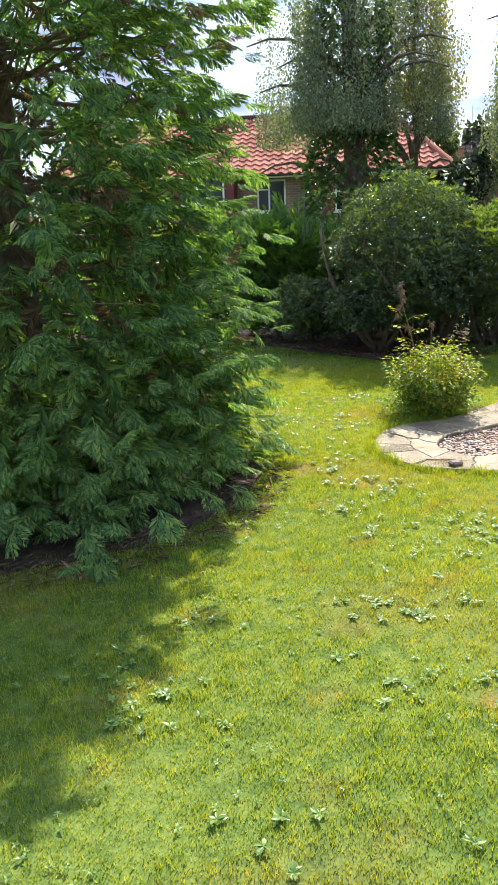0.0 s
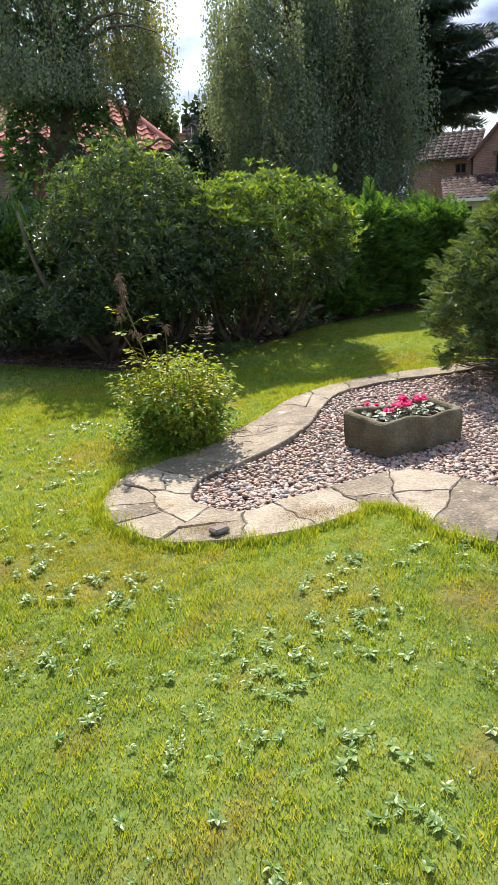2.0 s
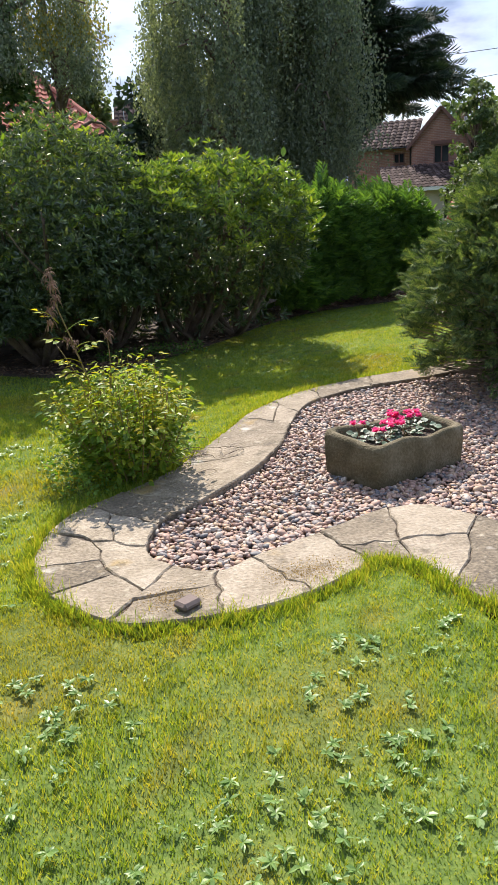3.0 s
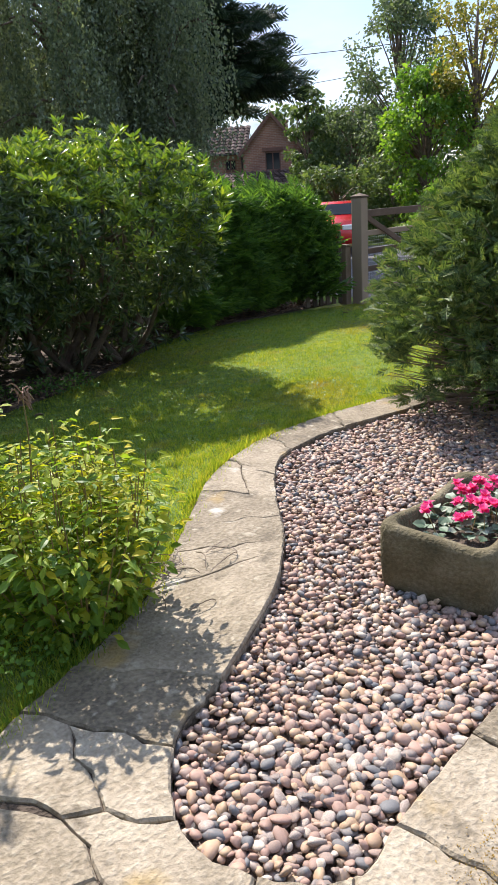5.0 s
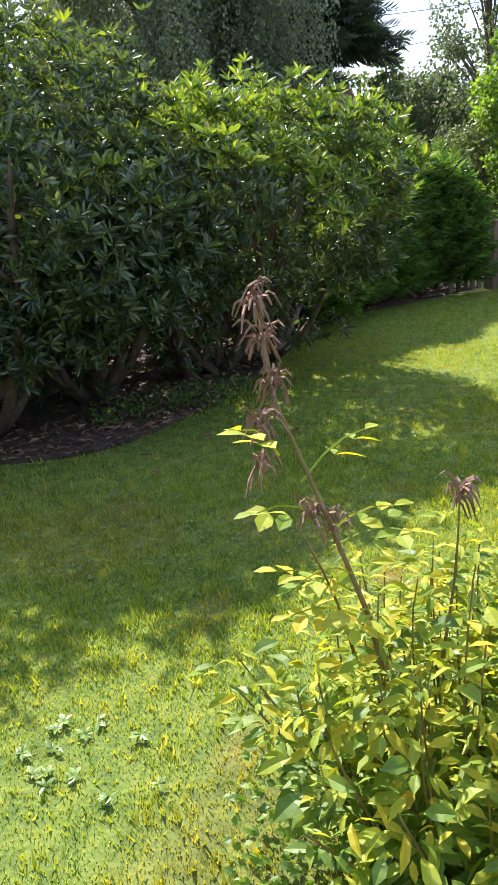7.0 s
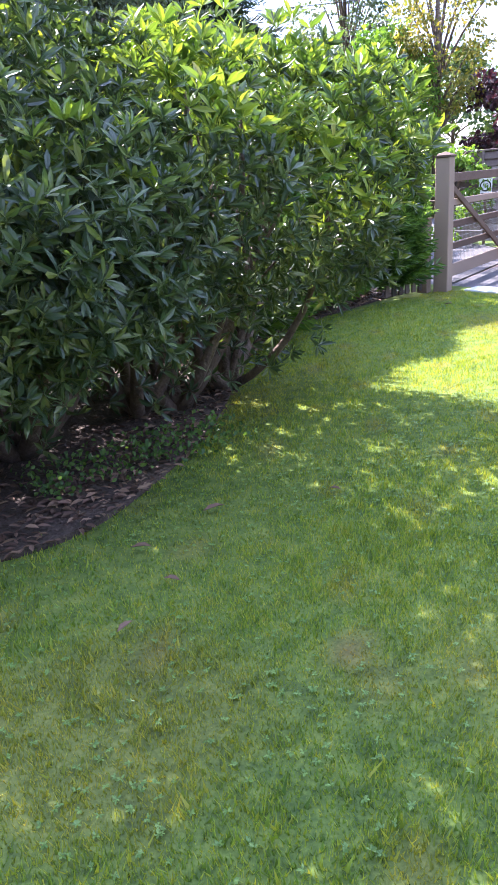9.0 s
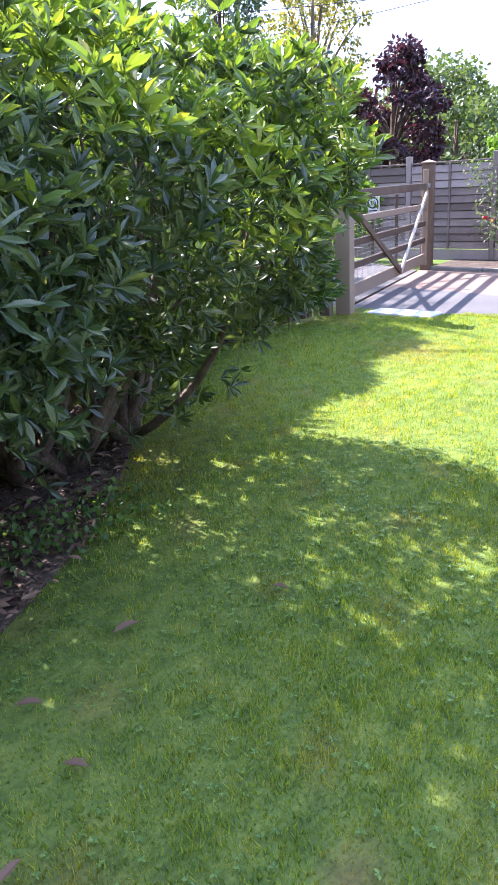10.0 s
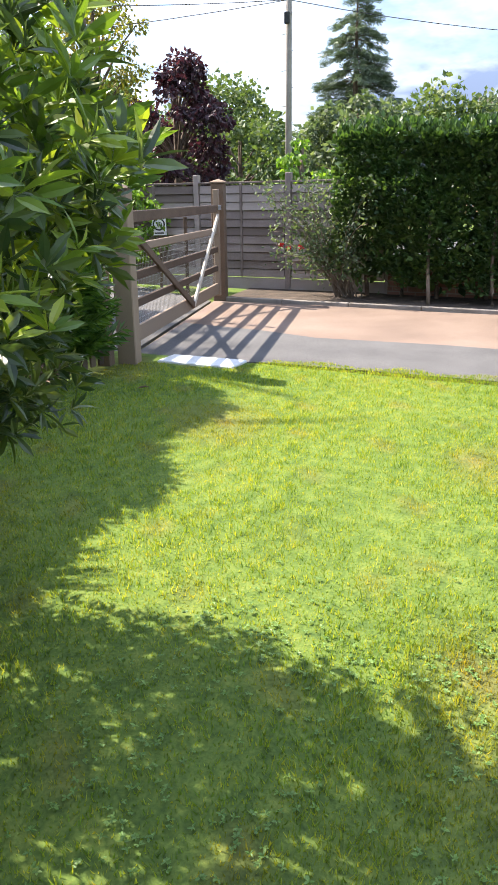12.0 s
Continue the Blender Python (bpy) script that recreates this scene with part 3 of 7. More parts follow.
road = sheet("road", [(-30, 45.2), (60, -9.2), (63, -4.4), (-27, 50.0)], -0.012, M_ASPHALT, "grey tarmac road beyond the gate", "road")
mulch_poly = [tuple(p) for p in MULCH] + [(7.7, 14.6), (-6, 16.5)]
mulch = sheet("planting_bed", mulch_poly, 0.022, M_SOIL, "dark soil bed with dead leaves under shrubs", "planting bed")
bed2 = sheet("hedge_bed", [(12.3, -1), (12.2, 9.0), (12.12, 11.0), (12.2, 12.6), (12.15, 14.2), (13.3, 14.4), (13.4, -1)], 0.03, M_SOIL, "narrow stony bed below fence and hedge", "planting bed")
gravel_bed = sheet("gravel_bed", [tuple(p) for p in GRAVEL[::3]], -0.045, M_GRAVELBED, "grit under the pebbles", "gravel bed")
conifer_bed = sheet("conifer_bed", [(-1.42 + 1.60 * math.cos(a) * (1 + 0.05 * math.sin(5 * a)), 4.80 + 1.55 * math.sin(a) * (1 + 0.05 * math.cos(4 * a))) for a in np.linspace(0, 2 * math.pi, 40, endpoint=False)], 0.018, M_SOIL, "brown needle litter under a conifer", "planting bed")

# kerb along the far edge of the drive
kerb = tagged(empty("kerb", (12.15, 0, 0)), "low concrete edging along the drive", "kerb", kind="structure")
for k in range(14):
    y0 = 0.6 + k * 0.98
    off = 0.0 if y0 < 9 else -0.03
    part_bm("kerb_stone", beam_bm((off, y0, 0.0), (off, y0 + 0.97, 0.0), 0.06, 0.07, 0.01), M_KERB, kerb)

# ---- templates ----
def blade_leaf(w=0.16, fold=0.04, droop=0.12):
    """Pointed oval leaf, 1 long along y."""
    v = [(0, 0, 0), (-w * 0.85, 0.33, fold), (0, 0.33, 0), (w * 0.85, 0.33, fold), (-w, 0.66, fold - droop * 0.4), (0, 0.66, -droop * 0.4), (w, 0.66, fold - droop * 0.4), (0, 1.0, -droop)]
    return np.array(v), [np.array([(0, 2, 1), (0, 3, 2), (4, 5, 7), (5, 6, 7)]), np.array([(1, 2, 5, 4), (2, 3, 6, 5)])]


def kite(w=0.3):
    return np.array([(0, 0, 0), (-w, 0.45, 0.05), (0, 1, -0.08), (w, 0.45, 0.05)]), [np.array([(0, 3, 2), (0, 2, 1)])]


def join_np(items):
    p = Pile()
    for v, f in items:
        p.add(v, f)
    groups = {}
    for f in p.f:
        groups.setdefault(f.shape[1], []).append(f)
    return np.concatenate(p.v), [np.concatenate(g) for g in groups.values()]


def whorl(n, seed, tilt=62, length=1.0, w=0.15):
    r = np.random.default_rng(seed)
    lv, lf = blade_leaf(w)
    items = []
    for k in range(n):
        a = 2 * math.pi * k / n + r.uniform(-0.3, 0.3)
        t = radians(tilt + r.uniform(-22, 18))
        d = np.array([[math.cos(a) * math.sin(t), math.cos(t), math.sin(a) * math.sin(t)]])
        rot = frames_to(d, np.array([r.uniform(-0.5, 0.5)]))
        # the upper face looks along the twig
        z = rot[0][:, 2]
        if z[1] < 0:
            rot = frames_to(d, np.array([math.pi + r.uniform(-0.5, 0.5)]))
        v, f = swarm(lv, lf, d * 0.04, rot, np.array([length * r.uniform(0.7, 1.1)]))
        items.append((v, f))
    return join_np(items)


def frond(seed, pairs=8, fingers=3, droop=0.25):
    """Flat feathery spray of scale leaves, 1 long along y."""
    r = np.random.default_rng(seed)
    kv, kf = kite(0.22)
    items = [(np.array([(-0.012, 0, 0), (0.012, 0, 0), (0.006, 1, -droop), (-0.006, 1, -droop)]), [np.array([(0, 1, 2, 3)])])]
    for i in range(pairs):
        t = 0.12 + 0.86 * i / pairs
        ln = 0.42 * math.sin(math.pi * (0.25 + 0.7 * t)) + 0.05
        for side in (-1, 1):
            a = radians(38 + r.uniform(-8, 8)) * side
            base = np.array([0, t + (0.03 if side > 0 else 0), -droop * t * t])
            d = np.array([math.sin(a), math.cos(a), -0.25 - r.uniform(0, 0.2)])
            items.append(swarm(kv, kf, base[None], frames_to(d[None]), np.array([[ln * 0.55, ln, ln]])))
            for k in range(fingers):
                u = 0.3 + 0.6 * k / max(1, fingers)
                b2 = base + d * ln * u * 0.9
                a2 = a + side * radians(32) * (1 if k % 2 == 0 else -1.4)
                d2 = np.array([math.sin(a2), math.cos(a2), -0.3])
                items.append(swarm(kv, kf, b2[None], frames_to(d2[None]), np.array([[ln * 0.3, ln * 0.5, ln * 0.5]])))
    return join_np(items)


WHORLS = [whorl(n, s, 52, w=0.125) for s, n in ((1, 7), (2, 8), (3, 9), (4, 6), (5, 8))]
FRONDS = [frond(s, 6, 1) for s in (11, 12, 13)]


def spray(seed):
    """A flat branch end: five fronds fanned along one drooping shoot, 1 long along y."""
    r = np.random.default_rng(seed)
    items = [(np.array([(-0.012, 0, 0), (0.012, 0, 0), (0.005, 0.6, -0.03), (-0.005, 0.6, -0.03)]), [np.array([(0, 1, 2, 3)])])]
    for k, (t, side, ln) in enumerate(((0.10, -1, 0.55), (0.22, 1, 0.56), (0.36, -1, 0.52), (0.46, 1, 0.50), (0.50, 0, 0.52))):
        ang = radians(44 * (1 - 0.5 * t) + r.uniform(-7, 7)) * side
        d = np.array([[math.sin(ang), math.cos(ang), -0.02 - r.uniform(0, 0.18)]])
        v, f = FRONDS[k % len(FRONDS)]
        items.append(swarm(v, f, np.array([[0, t, -0.03 * t]]), frames_to(unit(d), r.uniform(-0.25, 0.25, 1)), np.array([ln])))
    return join_np(items)


SPRAYS = [spray(s) for s in (31, 32, 33)]
SPRIGS = [frond(s, 5, 1, 0.1) for s in (21, 22)]
TUFTS = [frond(s, 5, 0, 0.1) for s in (23, 24)]
LEAF = blade_leaf(0.26, 0.05, 0.15)
KITE = kite(0.34)


def fill(pile, templates, pos, axis, size, seed, spin=0.6):
    r = np.random.default_rng(seed)
    pick = r.integers(0, len(templates), len(pos))
    size = np.broadcast_to(np.asarray(size, float), (len(pos),))
    for k, (tv, tf) in enumerate(templates):
        m = pick == k
        if m.any():
            v, f = swarm(tv, tf, pos[m], frames_to(axis[m], r.uniform(-spin, spin, m.sum())), size[m])
            pile.add(v, f)


def blob_surface(blobs, n, seed, depth=0.25, floor=0.15):
    """Points near the skin of a union of ellipsoids, with outward normals."""
    r = np.random.default_rng(seed)
    area = np.array([(b[3] * b[4] + b[3] * b[5] + b[4] * b[5]) for b in blobs])
    counts = (n * area / area.sum()).astype(int)
    P, N = [], []
    for (cx, cy, cz, rx, ry, rz), c in zip(blobs, counts):
        d = unit(r.normal(size=(c, 3)))
        rad = np.array([rx, ry, rz])
        lump = 1 + 0.15 * np.sin(d[:, 0] * 7 + cx * 3) * np.sin(d[:, 2] * 6 + cy) + 0.09 * np.sin(d[:, 1] * 11 + cz * 5)
        k = lump * (1 - depth * r.random(c) ** 1.6) + np.where(r.random(c) < 0.07, r.uniform(0.05, 0.24, c), 0)
        p = np.array([cx, cy, cz]) + d * rad * k[:, None]
        keep = p[:, 2] > floor
        for b in blobs:
            if b == (cx, cy, cz, rx, ry, rz):
                continue
            q = (p - np.array(b[:3])) / np.array(b[3:])
            keep &= (q ** 2).sum(1) > 0.62
        P.append(p[keep])
        N.append(unit(d / rad)[keep])
    return np.concatenate(P), np.concatenate(N)


# ---- rhododendron ----
def rhododendron():
    top = tagged(empty("rhododendron_bush", (2.8, 11.4, 0)), "large glossy green rhododendron bush overhanging the lawn", "bush")
    o = np.array([2.8, 11.4, 0])
    blobs = [(1.75, 11.25, 1.5, 1.05, 1.15, 1.0), (3.45, 11.1, 1.32, 0.98, 0.95, 0.72), (2.7, 10.95, 1.35, 0.8, 0.85, 0.72), (2.0, 10.45, 1.15, 0.75, 0.65, 0.6),
             (1.15, 10.6, 0.72, 0.55, 0.55, 0.48), (0.30, 11.1, 0.62, 0.6, 0.5, 0.48), (4.02, 10.95, 1.1, 0.46, 0.5, 0.5), (3.85, 10.72, 1.48, 0.5, 0.62, 0.42), (2.9, 12.2, 1.2, 1.5, 0.8, 0.85), (4.05, 11.6, 1.15, 0.5, 0.6, 0.52)]
    p, n = blob_surface(blobs, 15500, 31, 0.32, 0.45)
    r = np.random.default_rng(32)
    keep = ~((p[:, 2] < 1.05) & (p[:, 0] > 2.6) & (r.random(len(p)) < 0.25)) & ~((p[:, 0] > 3.1) & (p[:, 1] > 11.1) & (r.random(len(p)) < 0.22))
    p, n = p[keep], n[keep]
    axis = unit(n * 0.75 + np.array([0, 0, 0.75]) + r.normal(size=n.shape) * 0.28)
    size = r.uniform(0.060, 0.100, len(p))
    # young growth on upward and gate-side faces; its paler colour also carries sunlight
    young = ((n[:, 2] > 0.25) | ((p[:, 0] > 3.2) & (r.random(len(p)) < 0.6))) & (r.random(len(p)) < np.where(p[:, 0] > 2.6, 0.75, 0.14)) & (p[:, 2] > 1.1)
    pile = Pile()
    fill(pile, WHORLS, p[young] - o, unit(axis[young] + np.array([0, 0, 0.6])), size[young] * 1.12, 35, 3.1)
    part("lit_young_leaves", pile.mesh("lit_young_leaves", M_RHODONEWLIT, False), top, "bright yellow-green young leaves with sun in their colour")["kind"] = "stuff"
    pile = Pile()
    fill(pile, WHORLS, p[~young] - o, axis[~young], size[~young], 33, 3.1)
    # low drooping branches over the bed
    low = np.column_stack([r.uniform(1.5, 4.4, 150), r.uniform(10.75, 11.9, 150), r.uniform(0.15, 0.6, 150)])
    low = low[(low[:, 1] > 10.55 + np.abs(low[:, 0] - 2.2) * 0.28)]
    fill(pile, WHORLS, low - o, unit(np.column_stack([r.normal(size=len(low)) * 0.6, -0.8 + r.normal(size=len(low)) * 0.3, r.uniform(-0.2, 0.8, len(low))])), r.uniform(0.08, 0.12, len(low)), 34, 3.1)
    # dense old foliage in the heart and along the far side
    heart = np.concatenate([np.array(b[:3]) + unit(r.normal(size=(330, 3))) * (r.random(330) ** 0.4)[:, None] * np.array(b[3:]) * 0.62 for b in blobs if b[0] < 2.8])
    back = np.column_stack([r.uniform(0.0, 4.2, 1100), r.uniform(11.8, 12.7, 1100), r.uniform(0.08, 1.1, 1100)])
    heart = np.vstack([heart[heart[:, 2] > 0.35], back])
    fill(pile, WHORLS, heart - o, unit(r.normal(size=heart.shape) + np.array([0, -0.3, 0.4])), r.uniform(0.09, 0.13, len(heart)), 36, 3.1)
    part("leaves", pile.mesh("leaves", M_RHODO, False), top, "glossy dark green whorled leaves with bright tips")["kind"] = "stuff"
    # limbs rise from a few boles and fork
    boles = [(3.15, 11.35), (2.95, 11.5), (1.35, 10.9), (2.1, 11.3), (3.7, 11.55), (1.7, 11.6)]
    for bx, by in boles:
        pile = Pile()
        for k in range(9):
            a = r.uniform(0, 2 * math.pi)
            end = np.array([bx + math.cos(a) * r.uniform(0.3, 0.9), by + math.sin(a) * r.uniform(0.3, 0.9), r.uniform(1.0, 1.9)])
            pts = curve_pts((bx - o[0], by - o[1], 0.0), end - o, (math.cos(a) * 0.15, math.sin(a) * 0.15, -0.12), 8)
            pile.add(*tube(pts, np.linspace(0.045, 0.014, 8) * r.uniform(0.7, 1.2), 6))
            for j in range(3):
                s = pts[r.integers(3, 7)]
                e = s + np.array([r.uniform(-0.35, 0.35), r.uniform(-0.45, 0.2), r.uniform(0.2, 0.5)])
                pile.add(*tube(curve_pts(s, e, (0, 0, -0.05), 5), np.linspace(0.016, 0.006, 5), 5))
        part("limb", pile.mesh("limb", M_BARK, True), top)
    pts = curve_pts((1.25 - o[0], 10.95 - o[1], 0.25), (2.05 - o[0], 10.35 - o[1], 1.25), (0.05, -0.05, -0.18), 9)
    part("limb", mesh_np("limb", *tube(pts, np.linspace(0.06, 0.03, 9), 7), M_BARK, True), top)
    return top


rhododendron()


# ---- clipped and rough hedges ----
def hedge(name, path, width, height, n, mat, templates, size, label, seed, spike=0.12, up=0.8, foot=0.0):
    """Foliage wall along a line of plan points, shaggy on top."""
    r = np.random.default_rng(seed)
    o = np.array([path[0][0], path[0][1], 0.0])
    top = tagged(empty(name, tuple(o)), label, "hedge")
    line = spline(path, 60)
    seg = np.linalg.norm(np.diff(line, axis=0), axis=1)
    cum = np.concatenate([[0], np.cumsum(seg)])
    s = r.uniform(0, cum[-1], n)
    cx, cy = np.interp(s, cum, line[:, 0]), np.interp(s, cum, line[:, 1])
    tx = np.interp(s, cum, np.gradient(line[:, 0]))
    ty = np.interp(s, cum, np.gradient(line[:, 1]))
    ln = np.hypot(tx, ty)
    nx, ny = -ty / ln, tx / ln
    a = r.uniform(0, 1, n)
    prof = np.where(a < 0.62, -1.0, np.where(a < 0.74, 1.0, 0.0))
    hh = height * (1 + spike * np.sin(s * 3.1 + seed) * np.sin(s * 1.3))
    z = np.where(prof == 0, hh * (r.uniform(0.9, 1.06, n) + np.where(r.random(n) < 0.12, r.uniform(0, spike * 1.6, n), 0)), hh * r.uniform(0.05, 1.0, n) ** 0.9)
    bulge = 1 + 0.10 * np.sin(s * 4.0 + z * 3) + 0.08 * np.sin(z * 5 + s * 2)
    u = np.where(prof == 0, r.uniform(-1, 1, n), prof * (1 - 0.35 * r.random(n) ** 2)) * width / 2 * bulge * np.where(z > height * 0.75, 0.85, 1)
    p = np.column_stack([cx + nx * u, cy + ny * u, z])
    nrm = np.column_stack([nx * np.where(prof == 0, 0.3 * u, prof), ny * np.where(prof == 0, 0.3 * u, prof), np.where(prof == 0, 1.0, 0.1)])
    axis = unit(nrm + np.array([0, 0, up]) + r.normal(size=p.shape) * 0.35)
    low = foot * (0.75 + 0.45 * np.sin(s * 2.3 + 1.0) + 0.3 * np.sin(s * 5.1))
    keep = (z > low) | (r.random(n) < 0.06)
    p, axis, n = p[keep], axis[keep], int(keep.sum())
    pile = Pile()
    fill(pile, templates, p - o, axis, r.uniform(0.75, 1.3, n) * size, seed + 1, 1.2)
    m = n // 9
    s2 = r.uniform(0, cum[-1], m)
    core = np.column_stack([np.interp(s2, cum, line[:, 0]), np.interp(s2, cum, line[:, 1]), height * r.uniform(0.12, 0.93, m)]) + r.normal(size=(m, 3)) * np.array([0.1, 0.1, 0.03])
    fill(pile, [LEAF], core - o, unit(r.normal(size=(m, 3))), r.uniform(0.16, 0.28, m), seed + 2, 3)
    part("foliage", pile.mesh("foliage", mat), top)["kind"] = "stuff"
    pile = Pile()
    for q in np.linspace(0.03, 0.97, max(3, int(cum[-1] / 0.55))):
        x, y = np.interp(q * cum[-1], cum, line[:, 0]), np.interp(q * cum[-1], cum, line[:, 1])
        x, y = x + r.normal() * 0.08, y + r.normal() * 0.08
        pile.add(*tube(curve_pts((x - o[0], y - o[1], 0), (x - o[0] + r.normal() * 0.15, y - o[1] + r.normal() * 0.15, height * 0.85), (0.05, 0.05, 0), 5), np.linspace(0.035, 0.012, 5), 5))
        for j in range(5):
            zz = r.uniform(0.2, 0.85) * height
            b = r.uniform(0, 6.28)
            pile.add(*tube(curve_pts((x - o[0], y - o[1], zz), (x - o[0] + math.cos(b) * width * 0.4, y - o[1] + math.sin(b) * width * 0.4, zz + 0.25), (0, 0, -0.04), 4), np.linspace(0.014, 0.005, 4), 4))
    part("branchwork", pile.mesh("branchwork", M_BARK, True), top)["kind"] = "stuff"
    return top


hedge("conifer_hedge", [(4.3, 12.75), (5.5, 13.35), (6.5, 13.58), (7.4, 13.60)], 1.0, 1.20, 2900, M_HEDGE, FRONDS, 0.38, "shaggy dark green conifer hedge beside the gate", 41, 0.14, 1.3)
hedge("conifer_hedge", [(-5.5, 13.3), (-2, 12.75), (0.2, 12.6), (1.2, 12.6)], 1.1, 1.6, 2300, M_HEDGE, FRONDS, 0.40, "dark green conifer hedge at the lawn's end", 42, 0.1, 1.3)
hedge("shrub_hedge", [(-5.5, 14.3), (-1, 13.7), (2.5, 13.9), (5.5, 14.6)], 0.9, 1.95, 2600, M_IVY, [LEAF], 0.13, "dense dark evergreen shrubs behind the lawn", 43, 0.06, 0.5)
hedge("ivy_hedge", [(12.95, 12.75), (12.95, 11), (13.0, 9.0), (13.0, 6.9)], 1.05, 2.14, 30000, M_IVY, [kite(0.32), kite(0.40)], 0.085, "tall clipped ivy-green hedge with bare brown foot", 44, 0.02, 0.35, 0.55)


# ---- the tall cypress beside the first steps ----
def cypress():
    c = np.array([-1.46, 4.85, 0.0])
    top = tagged(empty("cypress_tree", tuple(c)), "tall feathery green cypress with brown gaps", "tree")
    r = np.random.default_rng(51)
    # branch ends in tiers, each hung with a cluster of flat sprays
    ends, per = 680, 6
    ba = r.uniform(0, 2 * math.pi, ends)
    bz = 0.10 + 5.9 * r.random(ends) ** 1.55
    # the unseen flare above 3 m is added to widen the lawn shadow
    prof = np.interp(bz, [0, 0.4, 1.0, 1.6, 2.2, 3.0, 3.6, 4.6, 6.2], [1.40, 1.48, 1.52, 1.50, 1.44, 1.38, 1.75, 1.72, 0.40])
    lump = 1 + 0.07 * np.sin(ba * 5 + bz * 2.2) + 0.05 * np.sin(ba * 9 - bz * 4.1)
    # extra bulge on the open-lawn side, added to push the cast shadow outward
    lump += 0.13 * np.exp(-((ba - 5.45) / 0.5) ** 2) * np.clip((bz - 1.0) / 1.0, 0, 1)
    br = prof * lump * r.uniform(0.84, 1.04, ends)
    tips = np.column_stack([np.cos(ba) * br, np.sin(ba) * br, bz])
    p = np.repeat(tips, per, axis=0) + r.normal(size=(ends * per, 3)) * np.array([0.17, 0.17, 0.11])
    n = len(p)
    a = np.arctan2(p[:, 1], p[:, 0])
    z = p[:, 2]
    out = np.column_stack([np.cos(a), np.sin(a), np.zeros(n)])
    axis = unit(out + np.array([0, 0, -0.08]) + r.normal(size=p.shape) * 0.34)
    size = r.uniform(0.17, 0.29, n)
    p = p - axis * (size * 0.6)[:, None]
    keep = p[:, 2] > 0.12
    dead = (r.random(n) < 0.03) | ((z > 1.5) & (z < 3.0) & (np.cos(a) < 0.1) & (r.random(n) < 0.22))
    pile = Pile()
    fill(pile, SPRAYS, p[keep & ~dead], axis[keep & ~dead], size[keep & ~dead], 52, 0.6)
    # thin inner sprays between the tiers
    m = 3800
    ia, iz = r.uniform(0, 2 * math.pi, m), 0.2 + 5.5 * r.random(m) ** 1.9
    ir = np.interp(iz, [0, 1.0, 2.2, 3.0, 4.6, 6.2], [1.25, 1.38, 1.22, 1.15, 1.3, 0.2]) * r.uniform(0.5, 1.0, m)
    ip = np.column_stack([np.cos(ia) * ir, np.sin(ia) * ir, iz])
    iax = unit(np.column_stack([np.cos(ia), np.sin(ia), np.full(m, -0.2)]) + r.normal(size=(m, 3)) * 0.4)
    idead = r.random(m) < np.where((iz > 1.4) & (iz < 3.2), 0.40, 0.18)
    fill(pile, FRONDS, ip[~idead], iax[~idead], r.uniform(0.20, 0.32, (~idead).sum()), 54, 1.2)
    part("foliage", pile.mesh("foliage", M_CYPRESS), top, "flat feathery green sprays")["kind"] = "stuff"
    pile = Pile()
    fill(pile, SPRAYS, p[keep & dead], axis[keep & dead], size[keep & dead] * 0.8, 53, 0.9)
    fill(pile, FRONDS, ip[idead], iax[idead], r.uniform(0.14, 0.24, idead.sum()), 55, 1.2)
    part("dead_foliage", pile.mesh("dead_foliage", M_BROWNSPRAY), top, "brown dead sprays")["kind"] = "stuff"
    tr = tube(np.array([(0, 0, 0), (0.03, 0.02, 1.5), (0.0, 0.05, 3.2), (0.03, 0, 6.0)]), [0.16, 0.12, 0.08, 0.02], 9)
    part("trunk", mesh_np("trunk", *tr, M_BARK, True), top)
    pile = Pile()
    for k in range(210):
        b, zz = r.uniform(0, 6.283), r.uniform(0.15, 5.0)
        ln = np.interp(zz, [0, 1, 2.5, 6], [1.3, 1.45, 1.2, 0.4])
        s, e = (0, 0, zz), (math.cos(b) * ln, math.sin(b) * ln, zz + r.uniform(-0.05, 0.45))
        pts = curve_pts(s, e, (0, 0, -0.10), 6)
        pile.add(*tube(pts, np.linspace(0.020, 0.004, 6), 4, False))
        for j in range(3):
            q = pts[r.integers(2, 6)]
            pile.add(*tube(curve_pts(q, q + np.array([r.normal() * 0.2, r.normal() * 0.2, r.normal() * 0.1]), (0, 0, 0.02), 3), [0.006, 0.004, 0.002], 3, False))
    part("branchwork", pile.mesh("branchwork", M_TWIG, True), top, "thin bare brown twigs")["kind"] = "stuff"
    return top


cypress()


